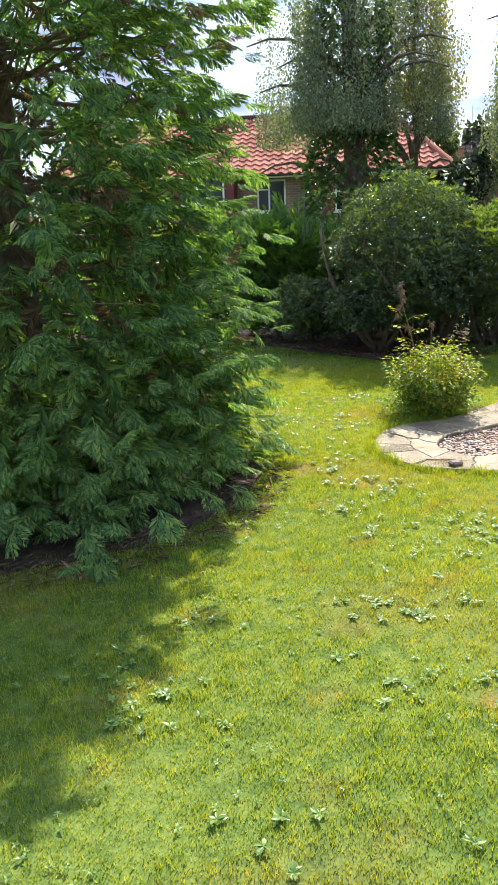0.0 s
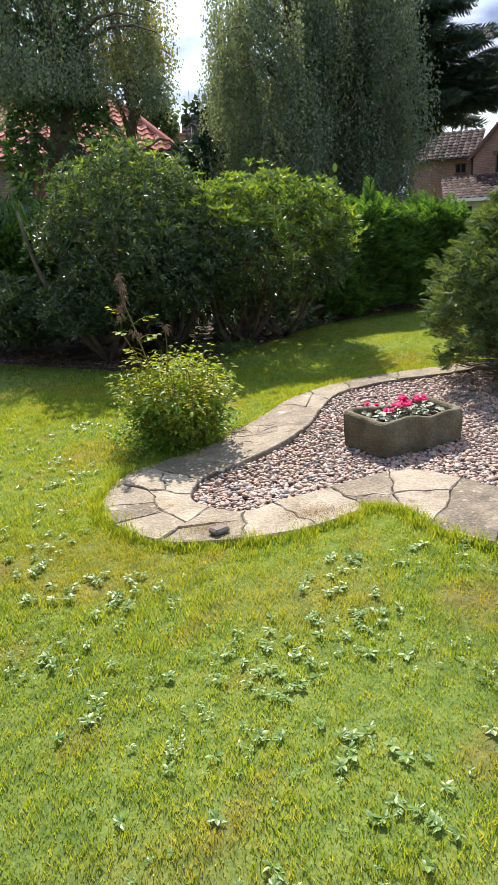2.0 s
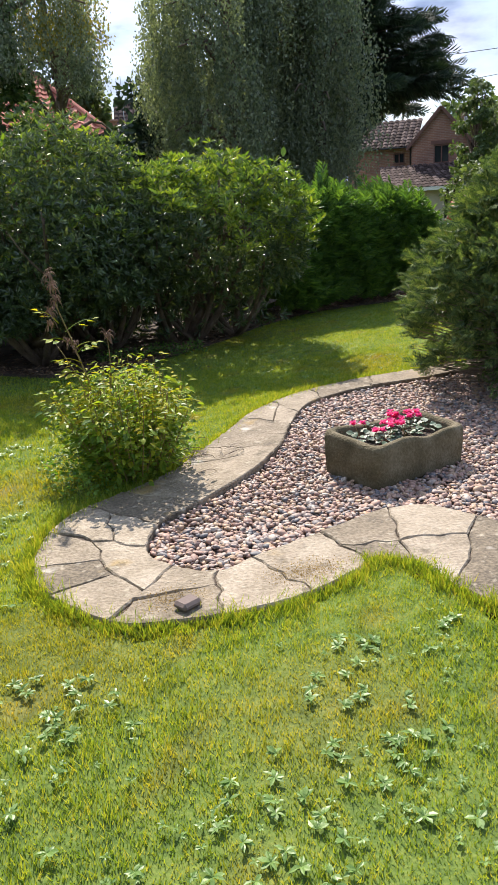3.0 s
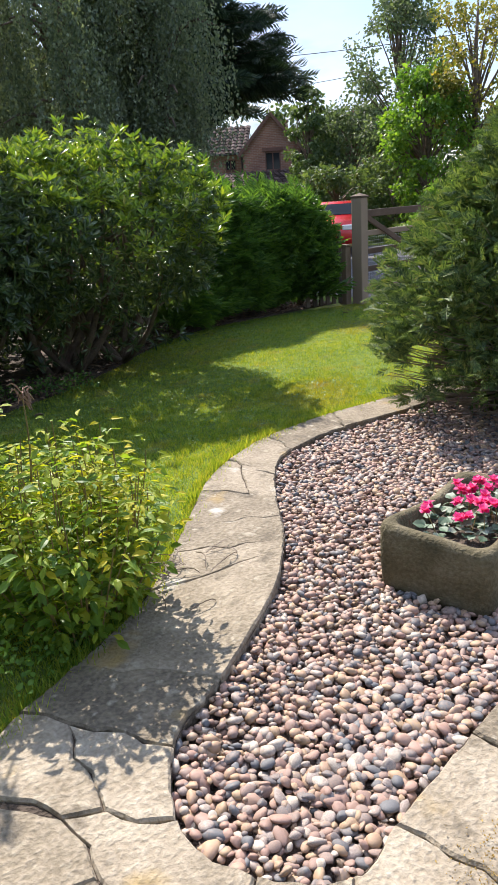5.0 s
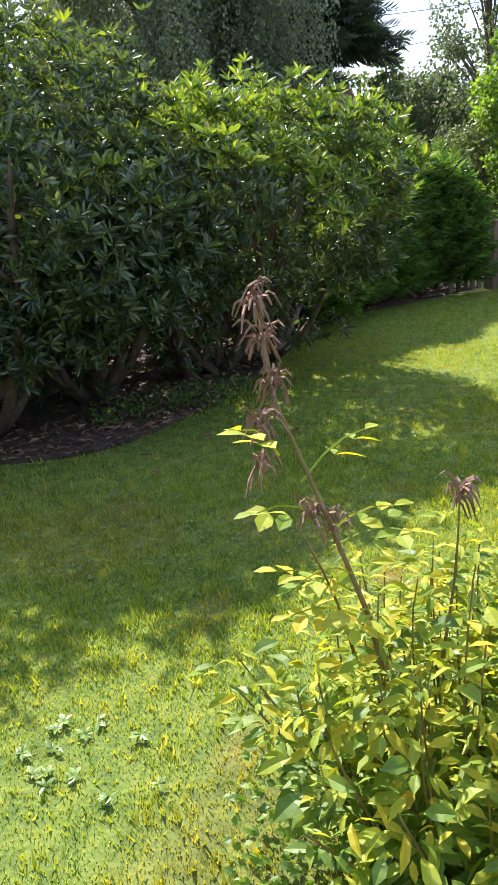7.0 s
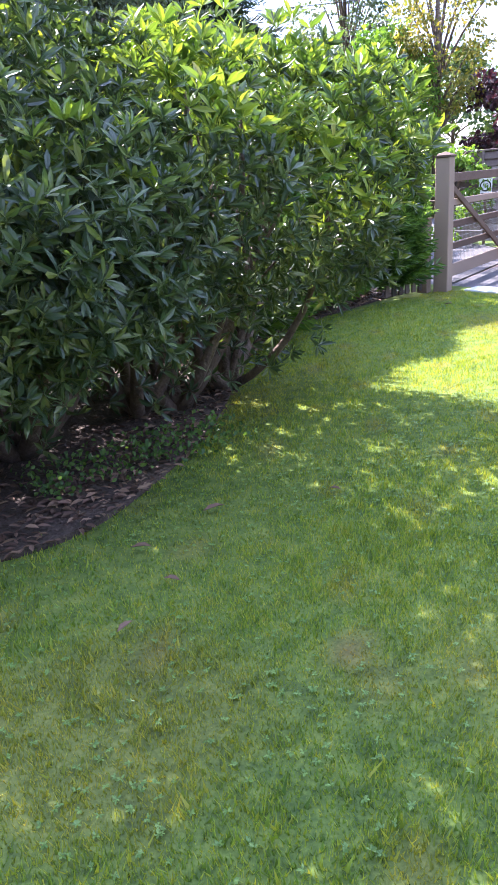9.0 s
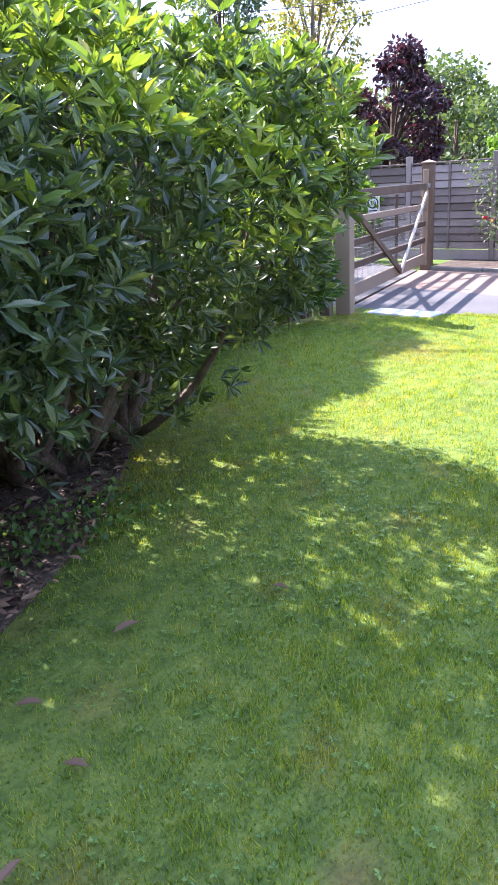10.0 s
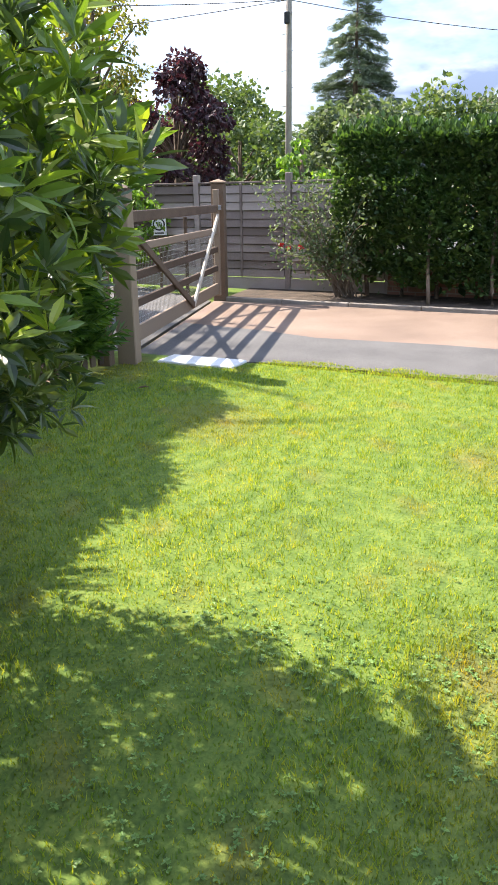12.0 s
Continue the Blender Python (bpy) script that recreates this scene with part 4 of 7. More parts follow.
# ---- dwarf conifer at the end of the gravel ----
def dwarf_conifer():
    c = np.array([5.15, 7.75, 0.0])
    top = tagged(empty("dwarf_conifer", tuple(c)), "dense conical dwarf conifer with bare lower twigs", "tree")
    r = np.random.default_rng(61)
    clumps = 430
    ca = r.uniform(0, 2 * math.pi, clumps)
    cz = 0.15 + 1.66 * r.random(clumps) ** 1.15
    prof = np.interp(cz, [0, 0.2, 0.5, 0.9, 1.1, 1.35, 1.62, 1.85, 2.05], [0.62, 0.84, 0.92, 0.90, 0.82, 0.58, 0.30, 0.11, 0.02])
    cr = prof * r.uniform(0.90, 1.06, clumps)
    out = np.column_stack([np.cos(ca), np.sin(ca), np.full(clumps, 0.30)])
    base = np.column_stack([np.cos(ca) * cr, np.sin(ca) * cr, cz])
    per = 15
    p = np.repeat(base, per, axis=0) + r.normal(size=(clumps * per, 3)) * 0.055
    axis = unit(np.repeat(out, per, axis=0) + r.normal(size=p.shape) * 0.45)
    bare = (p[:, 2] < 0.5) & (np.repeat(r.random(clumps), per) < 0.55) | (p[:, 2] < 0.06)
    pile = Pile()
    fill(pile, SPRIGS, p[~bare], axis[~bare], r.uniform(0.08, 0.14, (~bare).sum()), 62, 3)
    inner = unit(r.normal(size=(1600, 3))) * np.array([0.62, 0.62, 0.60]) + np.array([0, 0, 0.82])
    fill(pile, TUFTS, inner, unit(r.normal(size=(1600, 3))), r.uniform(0.2, 0.3, 1600), 63, 3)
    part("foliage", pile.mesh("foliage", M_DWARF), top)["kind"] = "stuff"
    part("trunk", mesh_np("trunk", *tube([(0, 0, 0), (0.02, 0, 1.0), (0, 0, 1.85)], [0.10, 0.07, 0.015], 8), M_BARK, True), top)
    pile = Pile()
    for k in range(420):
        b, zz = r.uniform(0, 6.283), r.uniform(0.08, 1.3)
        ln = np.interp(zz, [0, 0.6, 1.1, 1.8], [0.95, 1.0, 0.8, 0.25]) * r.uniform(0.8, 1.05)
        pts = curve_pts((0, 0, zz * 0.8), (math.cos(b) * ln, math.sin(b) * ln, zz), (r.normal() * 0.05, r.normal() * 0.05, -0.06), 5)
        pile.add(*tube(pts, np.linspace(0.010, 0.002, 5), 3, False))
    part("twig_mass", pile.mesh("twig_mass", M_TWIG), top, "bare brown lower twigs")["kind"] = "stuff"
    return top


dwarf_conifer()


# ---- perennial shrub on the path edge ----
def shrub():
    c = np.array([1.72, 7.02, 0.0])
    top = tagged(empty("garden_shrub", tuple(c)), "leafy green perennial with yellowing tips by the path", "shrub")
    r = np.random.default_rng(71)
    pile = Pile()
    stems = []
    for k in range(95):
        a = r.uniform(0, 6.283)
        q = math.sqrt(r.random())
        base = np.array([math.cos(a) * q * 0.22, math.sin(a) * q * 0.24, 0.0])
        h = (0.70 - 0.26 * q * q) * r.uniform(0.75, 1.08)
        tip = np.array([math.cos(a) * q * 0.40 * r.uniform(0.8, 1.45), math.sin(a) * q * 0.42 * r.uniform(0.8, 1.35), h])
        pts = curve_pts(base, tip, (math.cos(a) * 0.04, math.sin(a) * 0.04, 0.06), 7)
        stems.append(pts)
        pile.add(*tube(pts, np.linspace(0.004, 0.0018, 7), 4, False))
    part("branchwork", pile.mesh("branchwork", M_STALK), top)["kind"] = "stuff"
    P, A, S = [], [], []
    for pts in stems:
        for t in np.linspace(0.12, 1.0, 16):
            q = pts[min(6, int(t * 6))] * 0.5 + pts[min(6, int(t * 6 + 0.5))] * 0.5
            for side in (-1, 0, 1):
                a = r.uniform(0, 6.283)
                d = np.array([math.cos(a), math.sin(a), r.uniform(-0.25, 0.45)])
                P.append(q + d * r.uniform(0.01, 0.09))
                A.append(d)
                S.append(r.uniform(0.034, 0.068))
    P, A, S = np.array(P), np.array(A), np.array(S)
    # most leaves above 0.38 m go yellower, putting sun on the crown into colour
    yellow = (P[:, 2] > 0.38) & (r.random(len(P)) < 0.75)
    low = Pile()
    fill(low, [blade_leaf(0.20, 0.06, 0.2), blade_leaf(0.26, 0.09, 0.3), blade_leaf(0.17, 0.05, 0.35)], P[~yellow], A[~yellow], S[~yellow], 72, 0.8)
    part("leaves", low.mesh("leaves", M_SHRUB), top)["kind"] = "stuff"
    hi = Pile()
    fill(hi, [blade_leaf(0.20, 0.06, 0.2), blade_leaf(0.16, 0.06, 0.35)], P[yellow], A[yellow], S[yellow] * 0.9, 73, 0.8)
    part("lit_upper_leaves", hi.mesh("lit_upper_leaves", M_SHRUBLIT), top, "yellow-green upper leaves with sunlight in their colour")["kind"] = "stuff"
    # tall flower stalk with drooping dry plumes
    stalk = np.array([(1.56, 7.10, 0.300), (1.52, 7.16, 0.600), (1.46, 7.22, 0.830), (1.40, 7.27, 1.030), (1.38, 7.29, 1.240)]) - c
    part("flower_stalk", mesh_np("flower_stalk", *tube(stalk, [0.007, 0.006, 0.005, 0.004, 0.002], 5), M_STALK, True), top)
    for s0, s1 in (((1.64, 7.08, 0.500), (1.655, 7.06, 0.860)), ((1.50, 7.18, 0.500), (1.36, 7.12, 0.830))):
        part("flower_stalk", mesh_np("flower_stalk", *tube(curve_pts(np.array(s0) - c, np.array(s1) - c, (0.01, 0, 0), 5), np.linspace(0.005, 0.002, 5), 4), M_STALK, True), top)
    heads = [((1.38, 7.29, 1.220), 0.05, 26), ((1.385, 7.285, 1.150), 0.05, 26), ((1.40, 7.27, 1.070), 0.05, 22), ((1.355, 7.25, 1.000), 0.05, 22), ((1.35, 7.24, 0.930), 0.045, 20), ((1.655, 7.06, 0.86), 0.045, 22), ((1.44, 7.23, 0.810), 0.05, 20), ((1.47, 7.2, 0.790), 0.04, 14)]
    for h, s, k in heads:
        pile = Pile()
        for j in range(k):
            a = r.uniform(0, 6.283)
            st = np.array(h) - c + r.normal(size=3) * 0.008
            e = st + np.array([math.cos(a) * s * r.uniform(0.3, 1), math.sin(a) * s * r.uniform(0.3, 1), r.uniform(-0.055, 0.03)])
            pile.add(*tube(curve_pts(st, e, (0, 0, 0.018), 4), [0.0022, 0.003, 0.003, 0.0015], 3, False))
        part("seed_head", pile.mesh("seed_head", M_SEED), top, "brown dried drooping flower plume")
    # compound leaves on the stalk
    pile = Pile()
    for at, d in (((1.40, 7.27, 0.930), (-0.3, -0.2)), ((1.43, 7.24, 0.880), (0.8, 0.2)), ((1.45, 7.22, 0.810), (-0.9, 0.1)), ((1.46, 7.21, 0.770), (0.9, -0.2)), ((1.48, 7.2, 0.750), (0.4, -0.6)), ((1.50, 7.18, 0.690), (-0.9, -0.2)), ((1.50, 7.18, 0.650), (-0.7, 0.5)), ((1.52, 7.16, 0.610), (-0.6, -0.6)), ((1.5, 7.17, 0.600), (-1, 0.2))):
        d3 = unit(np.array([[d[0], d[1], 0.25]]))[0]
        s = np.array(at) - c
        e = s + d3 * r.uniform(0.12, 0.2)
        pile.add(*tube(curve_pts(s, e, (0, 0, 0.02), 4), [0.003, 0.0025, 0.002, 0.0015], 3, False))
        side = np.array([-d3[1], d3[0], 0])
        for t, sg in ((0.5, -1), (0.5, 1), (0.8, -1), (0.8, 1), (1.0, 0)):
            ax = unit((d3 * 0.6 + side * sg * 0.8 + np.array([0, 0, -0.1]))[None])
            v, f = swarm(*LEAF, (s + (e - s) * t)[None], frames_to(ax, r.uniform(-0.4, 0.4, 1)), np.array([r.uniform(0.042, 0.068)]))
            pile.add(v, f)
    part("stalk_leaves", pile.mesh("stalk_leaves", M_SHRUBLIT), top, "bright yellow-green compound leaves")
    # ground-cover leaves round the foot
    g = Pile()
    n = 2600
    a = r.uniform(0, 6.283, n)
    q = r.uniform(0.22, 0.56, n)
    P = np.column_stack([np.cos(a) * q, np.sin(a) * q, r.uniform(0.03, 0.16, n)])
    keep = ~inside_poly(P[:, :2] + c[:2], ISLAND)
    A = unit(np.column_stack([np.cos(a), np.sin(a), r.uniform(0, 1, n)]) + r.normal(size=(n, 3)) * 0.4)
    fill(g, [blade_leaf(0.34, 0.05, 0.2)], P[keep], A[keep], r.uniform(0.014, 0.03, keep.sum()), 75, 1)
    part("ground_leaves", g.mesh("ground_leaves", M_TREE_A), top, "small fresh green leaves at the foot")["kind"] = "stuff"


shrub()


# ---- trough with cyclamen ----
def trough():
    L, W, Hh, th = 0.74, 0.47, 0.275, 0.055
    ob = empty("stone_trough", (3.205, 6.425, -0.035), 18.0)
    tagged(ob, "weathered brown stone trough standing on pebbles", "trough")
    bm = bmesh.new()
    # outer wall rings from bottom to rim, then inner wall down to the soil
    def ring(z, inset, sag):
        vs = []
        hx, hy = L / 2 - inset, W / 2 - inset
        rc = 0.05
        pts = []
        for k in range(120):
            u = k / 120 * (4 * hx + 4 * hy)
            if u < 2 * hx:
                x, y = -hx + u, -hy
            elif u < 2 * hx + 2 * hy:
                x, y = hx, -hy + (u - 2 * hx)
            elif u < 4 * hx + 2 * hy:
                x, y = hx - (u - 2 * hx - 2 * hy), hy
            else:
                x, y = -hx, hy - (u - 4 * hx - 2 * hy)
            # round the corners
            dx, dy = abs(x) - (hx - rc), abs(y) - (hy - rc)
            if dx > 0 and dy > 0:
                s = rc / max(1e-6, math.hypot(dx, dy))
                if s < 1:
                    x = math.copysign(hx - rc + dx * s, x)
                    y = math.copysign(hy - rc + dy * s, y)
            n = noise.noise((x * 9, y * 9, z * 9)) * 0.006
            dip = -0.038 * math.exp(-((x - 0.06) / 0.11) ** 2) * (1 if y < 0 else 0.3) - 0.012 * math.sin(x * 8 + y * 5)
            pts.append(bm.verts.new((x * (1 + n), y * (1 + n * 2), z + sag * (dip + noise.noise((x * 6, y * 6, 3)) * 0.008))))
        return pts
    rings = [ring(0, 0.016, 0), ring(0.03, 0.006, 0), ring(Hh * 0.5, 0.0, 0), ring(Hh - 0.03, 0.0, 0.9), ring(Hh - 0.008, 0.007, 1), ring(Hh, 0.022, 1), ring(Hh - 0.004, th - 0.012, 1), ring(Hh - 0.025, th, 1), ring(Hh - 0.13, th + 0.012, 0)]
    for a, b in zip(rings, rings[1:]):
        for k in range(120):
            k2 = (k + 1) % 120
            bm.faces.new((a[k], a[k2], b[k2], b[k]))
    bm.faces.new(rings[0][::-1])
    bm.faces.new(rings[-1])
    bmesh.ops.recalc_face_normals(bm, faces=bm.faces)
    part_bm("body", bm, M_STONE, ob, smooth=True)
    soil = box_bm((L - 0.13, W - 0.13, 0.02), (0, 0, Hh - 0.085), 0.004)
    part_bm("soil", soil, M_SOIL, ob, "dark potting soil")
    # cyclamen: marbled leaves and swept-back petals
    r = np.random.default_rng(81)
    spots = [(-0.20, 0.06), (-0.10, -0.03), (-0.08, 0.10), (0.01, 0.04), (0.06, -0.05), (0.08, 0.10), (0.15, 0.03), (0.22, 0.08), (0.0, -0.09), (-0.14, -0.10), (0.23, -0.04)]
    m = ob.matrix_basis
    for i, (x, y) in enumerate(spots):
        w = m @ Vector((x, y, Hh - 0.075))
        plant = tagged(empty("cyclamen", tuple(w)), "pink cyclamen with marbled leaves in a trough" if i not in (0, 9) else "small pink cyclamen near the trough's end", "flower", group="cyclamen in the trough")
        pile = Pile()
        n = 16
        a = r.uniform(0, 6.283, n)
        q = r.uniform(0.015, 0.06, n)
        P = np.column_stack([np.cos(a) * q, np.sin(a) * q, r.uniform(0.02, 0.065, n)])
        A = unit(np.column_stack([np.cos(a), np.sin(a), r.uniform(-0.2, 0.5, n)]))
        fill(pile, [blade_leaf(0.42, 0.06, 0.1)], P, A, r.uniform(0.035, 0.055, n), 82 + i, 0.5)
        part("leaves", pile.mesh("leaves", M_CYCLEAF), plant)
        for j in range(1 if i in (0, 9, 10) else 2 + i % 2):
            fx, fy, fz = r.normal() * 0.03, r.normal() * 0.03, r.uniform(0.085, 0.135)
            part("stem", mesh_np("stem", *tube(curve_pts((0, 0, 0), (fx, fy, fz), (0.005, 0, 0), 4), [0.002] * 4, 4), M_STALK), plant)
            pile = Pile()
            a = np.linspace(0, 6.283, 6)[:5] + r.uniform(0, 1)
            A = unit(np.column_stack([np.cos(a) * 0.55, np.sin(a) * 0.55, np.full(5, 0.8)]))
            fill(pile, [blade_leaf(0.38, 0.1, 0.25)], np.tile((fx, fy, fz - 0.006), (5, 1)), A, r.uniform(0.028, 0.038, 5), 90 + i + j, 0.6)
            A2 = unit(np.column_stack([np.cos(a + 0.6), np.sin(a + 0.6), np.full(5, 0.25)]))
            fill(pile, [blade_leaf(0.42, 0.1, 0.25)], np.tile((fx, fy, fz - 0.004), (5, 1)), A2, r.uniform(0.022, 0.03, 5), 95 + i + j, 0.6)
            part("flower_head", pile.mesh("flower_head", M_PINK), plant, "magenta pink petals")


trough()


# ---- gate, posts, picket fence ----
def post(at, w, h, cap, name="gate_post", label="", mat=None, rz=17.0):
    ob = tagged(empty(name, at, rz), label, "gate post")
    mat = mat or M_WOOD
    part_bm("shaft", box_bm((w, w, h - cap), (0, 0, (h - cap) / 2 - 0.02), 0.008), mat, ob)
    bm = bmesh.new()
    z0 = h - cap - 0.02
    r = w / 2 + 0.012
    base = [bm.verts.new((sx * r, sy * r, z0)) for sx, sy in ((-1, -1), (1, -1), (1, 1), (-1, 1))]
    mid = [bm.verts.new((sx * r, sy * r, z0 + 0.02)) for sx, sy in ((-1, -1), (1, -1), (1, 1), (-1, 1))]
    tip = bm.verts.new((0, 0, z0 + cap))
    for k in range(4):
        k2 = (k + 1) % 4
        bm.faces.new((base[k], base[k2], mid[k2], mid[k]))
        bm.faces.new((mid[k], mid[k2], tip))
    bm.faces.new(base[::-1])
    part_bm("cap", bm, mat, ob, "shallow pointed timber cap")
    return ob


GATE_A, GATE_B = np.array([7.85, 13.0]), np.array([12.1, 14.28])
g_dir = (GATE_B - GATE_A) / np.linalg.norm(GATE_B - GATE_A)
g_rz = math.degrees(math.atan2(g_dir[1], g_dir[0]))
post((7.89, 12.93, 0), 0.165, 1.53, 0.06, label="square weathered timber gate post with pointed cap")
post((12.12, 14.3, 0), 0.18, 1.66, 0.06, label="square brown timber gate post at the hinge end")
tagged(post((7.73, 13.07, 0), 0.12, 0.86, 0.03, name="fence_post", label="short timber post beside the taller gate post"), category="fence post")


def gate():
    a = GATE_A + g_dir * 0.14
    ln = np.linalg.norm(GATE_B - GATE_A) - 0.30
    ob = tagged(empty("field_gate", (a[0], a[1], 0.0), g_rz), "closed five-bar weathered timber field gate", "gate")
    part_bm("stile", box_bm((0.075, 0.07, 1.30), (0.04, 0, 0.72), 0.006), M_WOOD, ob)
    part_bm("stile", box_bm((0.09, 0.075, 1.42), (ln - 0.05, 0, 0.79), 0.006), M_WOOD, ob)
    for z, h in ((1.23, 0.10), (0.96, 0.075), (0.71, 0.075), (0.46, 0.075), (0.18, 0.15)):
        part_bm("rail", beam_bm((0.06, 0, z), (ln - 0.08, 0, z + (0.02 if z > 1 else 0)), 0.034, h, 0.006), M_WOOD, ob)
    part_bm("brace", beam_bm((0.12, -0.036, 1.18), (ln * 0.60, -0.036, 0.16), 0.03, 0.075, 0.005), M_WOOD, ob)
    part_bm("brace", beam_bm((ln * 0.60, -0.036, 0.16), (ln - 0.12, -0.036, 1.16), 0.03, 0.06, 0.005), M_PALEBAR, ob, "pale timber diagonal brace")
    part_bm("upright", box_bm((0.06, 0.03, 1.0), (ln * 0.60, 0.035, 0.68), 0.004), M_WOOD, ob)
    pile = Pile()
    for x in np.arange(0.1, ln - 0.1, 0.05):
        pile.add(*tube([(x, 0.02, 0.2), (x, 0.02, 0.95)], [0.0011, 0.0011], 3, False))
    for z in np.arange(0.25, 0.95, 0.05):
        pile.add(*tube([(0.1, 0.022, z), (ln - 0.1, 0.022, z)], [0.0011, 0.0011], 3, False))
    part("wire_mesh", pile.mesh("wire_mesh", M_METAL), ob, "fine galvanised wire netting")["kind"] = "stuff"
    part_bm("hinge", box_bm((0.16, 0.012, 0.06), (ln - 0.03, -0.045, 1.26), 0.003), M_METAL, ob, "galvanised hinge plate")
    part_bm("latch", box_bm((0.10, 0.02, 0.03), (0.0, -0.045, 1.05), 0.003), M_METAL, ob, "galvanised latch")


def speed_sign():
    ob = tagged(empty("sign", (13.07, 15.92, -0.05), -57), "white plaque with ring and number ten on a stake", "sign")
    part_bm("stake", box_bm((0.05, 0.04, 1.16), (0, 0.03, 0.58), 0.004), M_WOOD, ob)
    plate = part_bm("plaque", box_bm((0.235, 0.008, 0.30), (0, 0, 1.03), 0.003), M_WHITE, ob, "white plaque")
    bm = bmesh.new()
    for k in range(28):
        a0, a1 = k / 28 * 6.2832, (k + 1) / 28 * 6.2832
        bm.faces.new([bm.verts.new((rr * math.cos(t), -0.008, 1.05 + rr * math.sin(t))) for rr, t in ((0.098, a0), (0.098, a1), (0.076, a1), (0.076, a0))])
    part_bm("ring", bm, M_DARK, plate)
    part_bm("text_bar", box_bm((0.15, 0.004, 0.02), (0, -0.006, 0.915), 0), M_DARK, plate)
    txt = bpy.data.curves.new("number", "FONT")
    txt.body, txt.size, txt.align_x, txt.align_y, txt.extrude = "10", 0.10, "CENTER", "CENTER", 0.001
    txt.materials.append(M_DARK)
    t_ob = new("number", txt)
    t_ob.parent = plate
    t_ob.matrix_basis = pose(0, -0.008, 1.05, 90, 0, 0)


speed_sign()
gate()


def picket_fence():
    a, b = np.array([6.98, 13.05]), np.array([7.66, 13.06])
    ob = tagged(empty("picket_fence", (a[0], a[1], 0)), "dark timber picket fence between hedge and gate", "fence")
    d = b - a
    for k in range(6):
        x, y = d * (k + 0.5) / 6
        part_bm("picket", box_bm((0.065, 0.02, 0.98), (x, y - 0.03, 0.53), 0.004), M_DARKWOOD, ob)
    for z in (0.30, 0.74):
        part_bm("rail", beam_bm((0, 0, z), (d[0], d[1], z), 0.04, 0.08, 0.004), M_DARKWOOD, ob)


picket_fence()


def board_fence():
    x = 13.3
    ob = tagged(empty("panel_fence", (x, 12.0, 0.0)), "grey weathered overlapping board fence panels", "fence")
    for y0, y1 in ((0.2, 1.72), (1.78, 3.3), (3.36, 4.9)):
        for k in range(11):
            z = 0.20 + k * 0.125
            bm = box_bm((0.016, y1 - y0 - 0.06, 0.118), (-0.006 + 0.004 * (k % 2), (y0 + y1) / 2, z + 0.06), 0.003, turn=Matrix.Rotation(radians(9), 4, "Y"))
            part_bm("board", bm, M_FENCE, ob)
        # added dark sheet: gives the board gaps their shade and stops light leaks
        part_bm("backing", box_bm((0.012, y1 - y0 - 0.04, 1.36), (0.022, (y0 + y1) / 2, 0.90), 0), M_DARKWOOD, ob)
        part_bm("capping", box_bm((0.05, y1 - y0, 0.03), (0, (y0 + y1) / 2, 1.61), 0.004), M_FENCE, ob)
        part_bm("batten", box_bm((0.03, 0.04, 1.4), (-0.02, (y0 + y1) / 2, 0.9), 0.004), M_FENCE, ob)
        part_bm("gravel_board", box_bm((0.03, y1 - y0, 0.18), (0, (y0 + y1) / 2, 0.10), 0.004), M_FENCE, ob)
    for y in (0.17, 1.75, 3.33, 4.93):
        part_bm("fence_post", box_bm((0.09, 0.09, 1.75), (0.01, y, 0.86), 0.006), M_FENCE, ob)


board_fence()
slab = tagged(new("channel_slab", bm_mesh("channel_slab", beam_bm((8.14, 12.72, 0.0), (8.16, 11.98, 0.0), 0.30, 0.05, 0.008), M_DRAIN)), "pale slab at the lawn corner beside the gate", "paving slab")


# ---- trees beyond ----
def crown_from(points, axes, size, mat, tmpl, seed, o):
    pile = Pile()
    fill(pile, tmpl, points - o, axes, size, seed, 3.1)
    return pile.mesh("crown", mat)


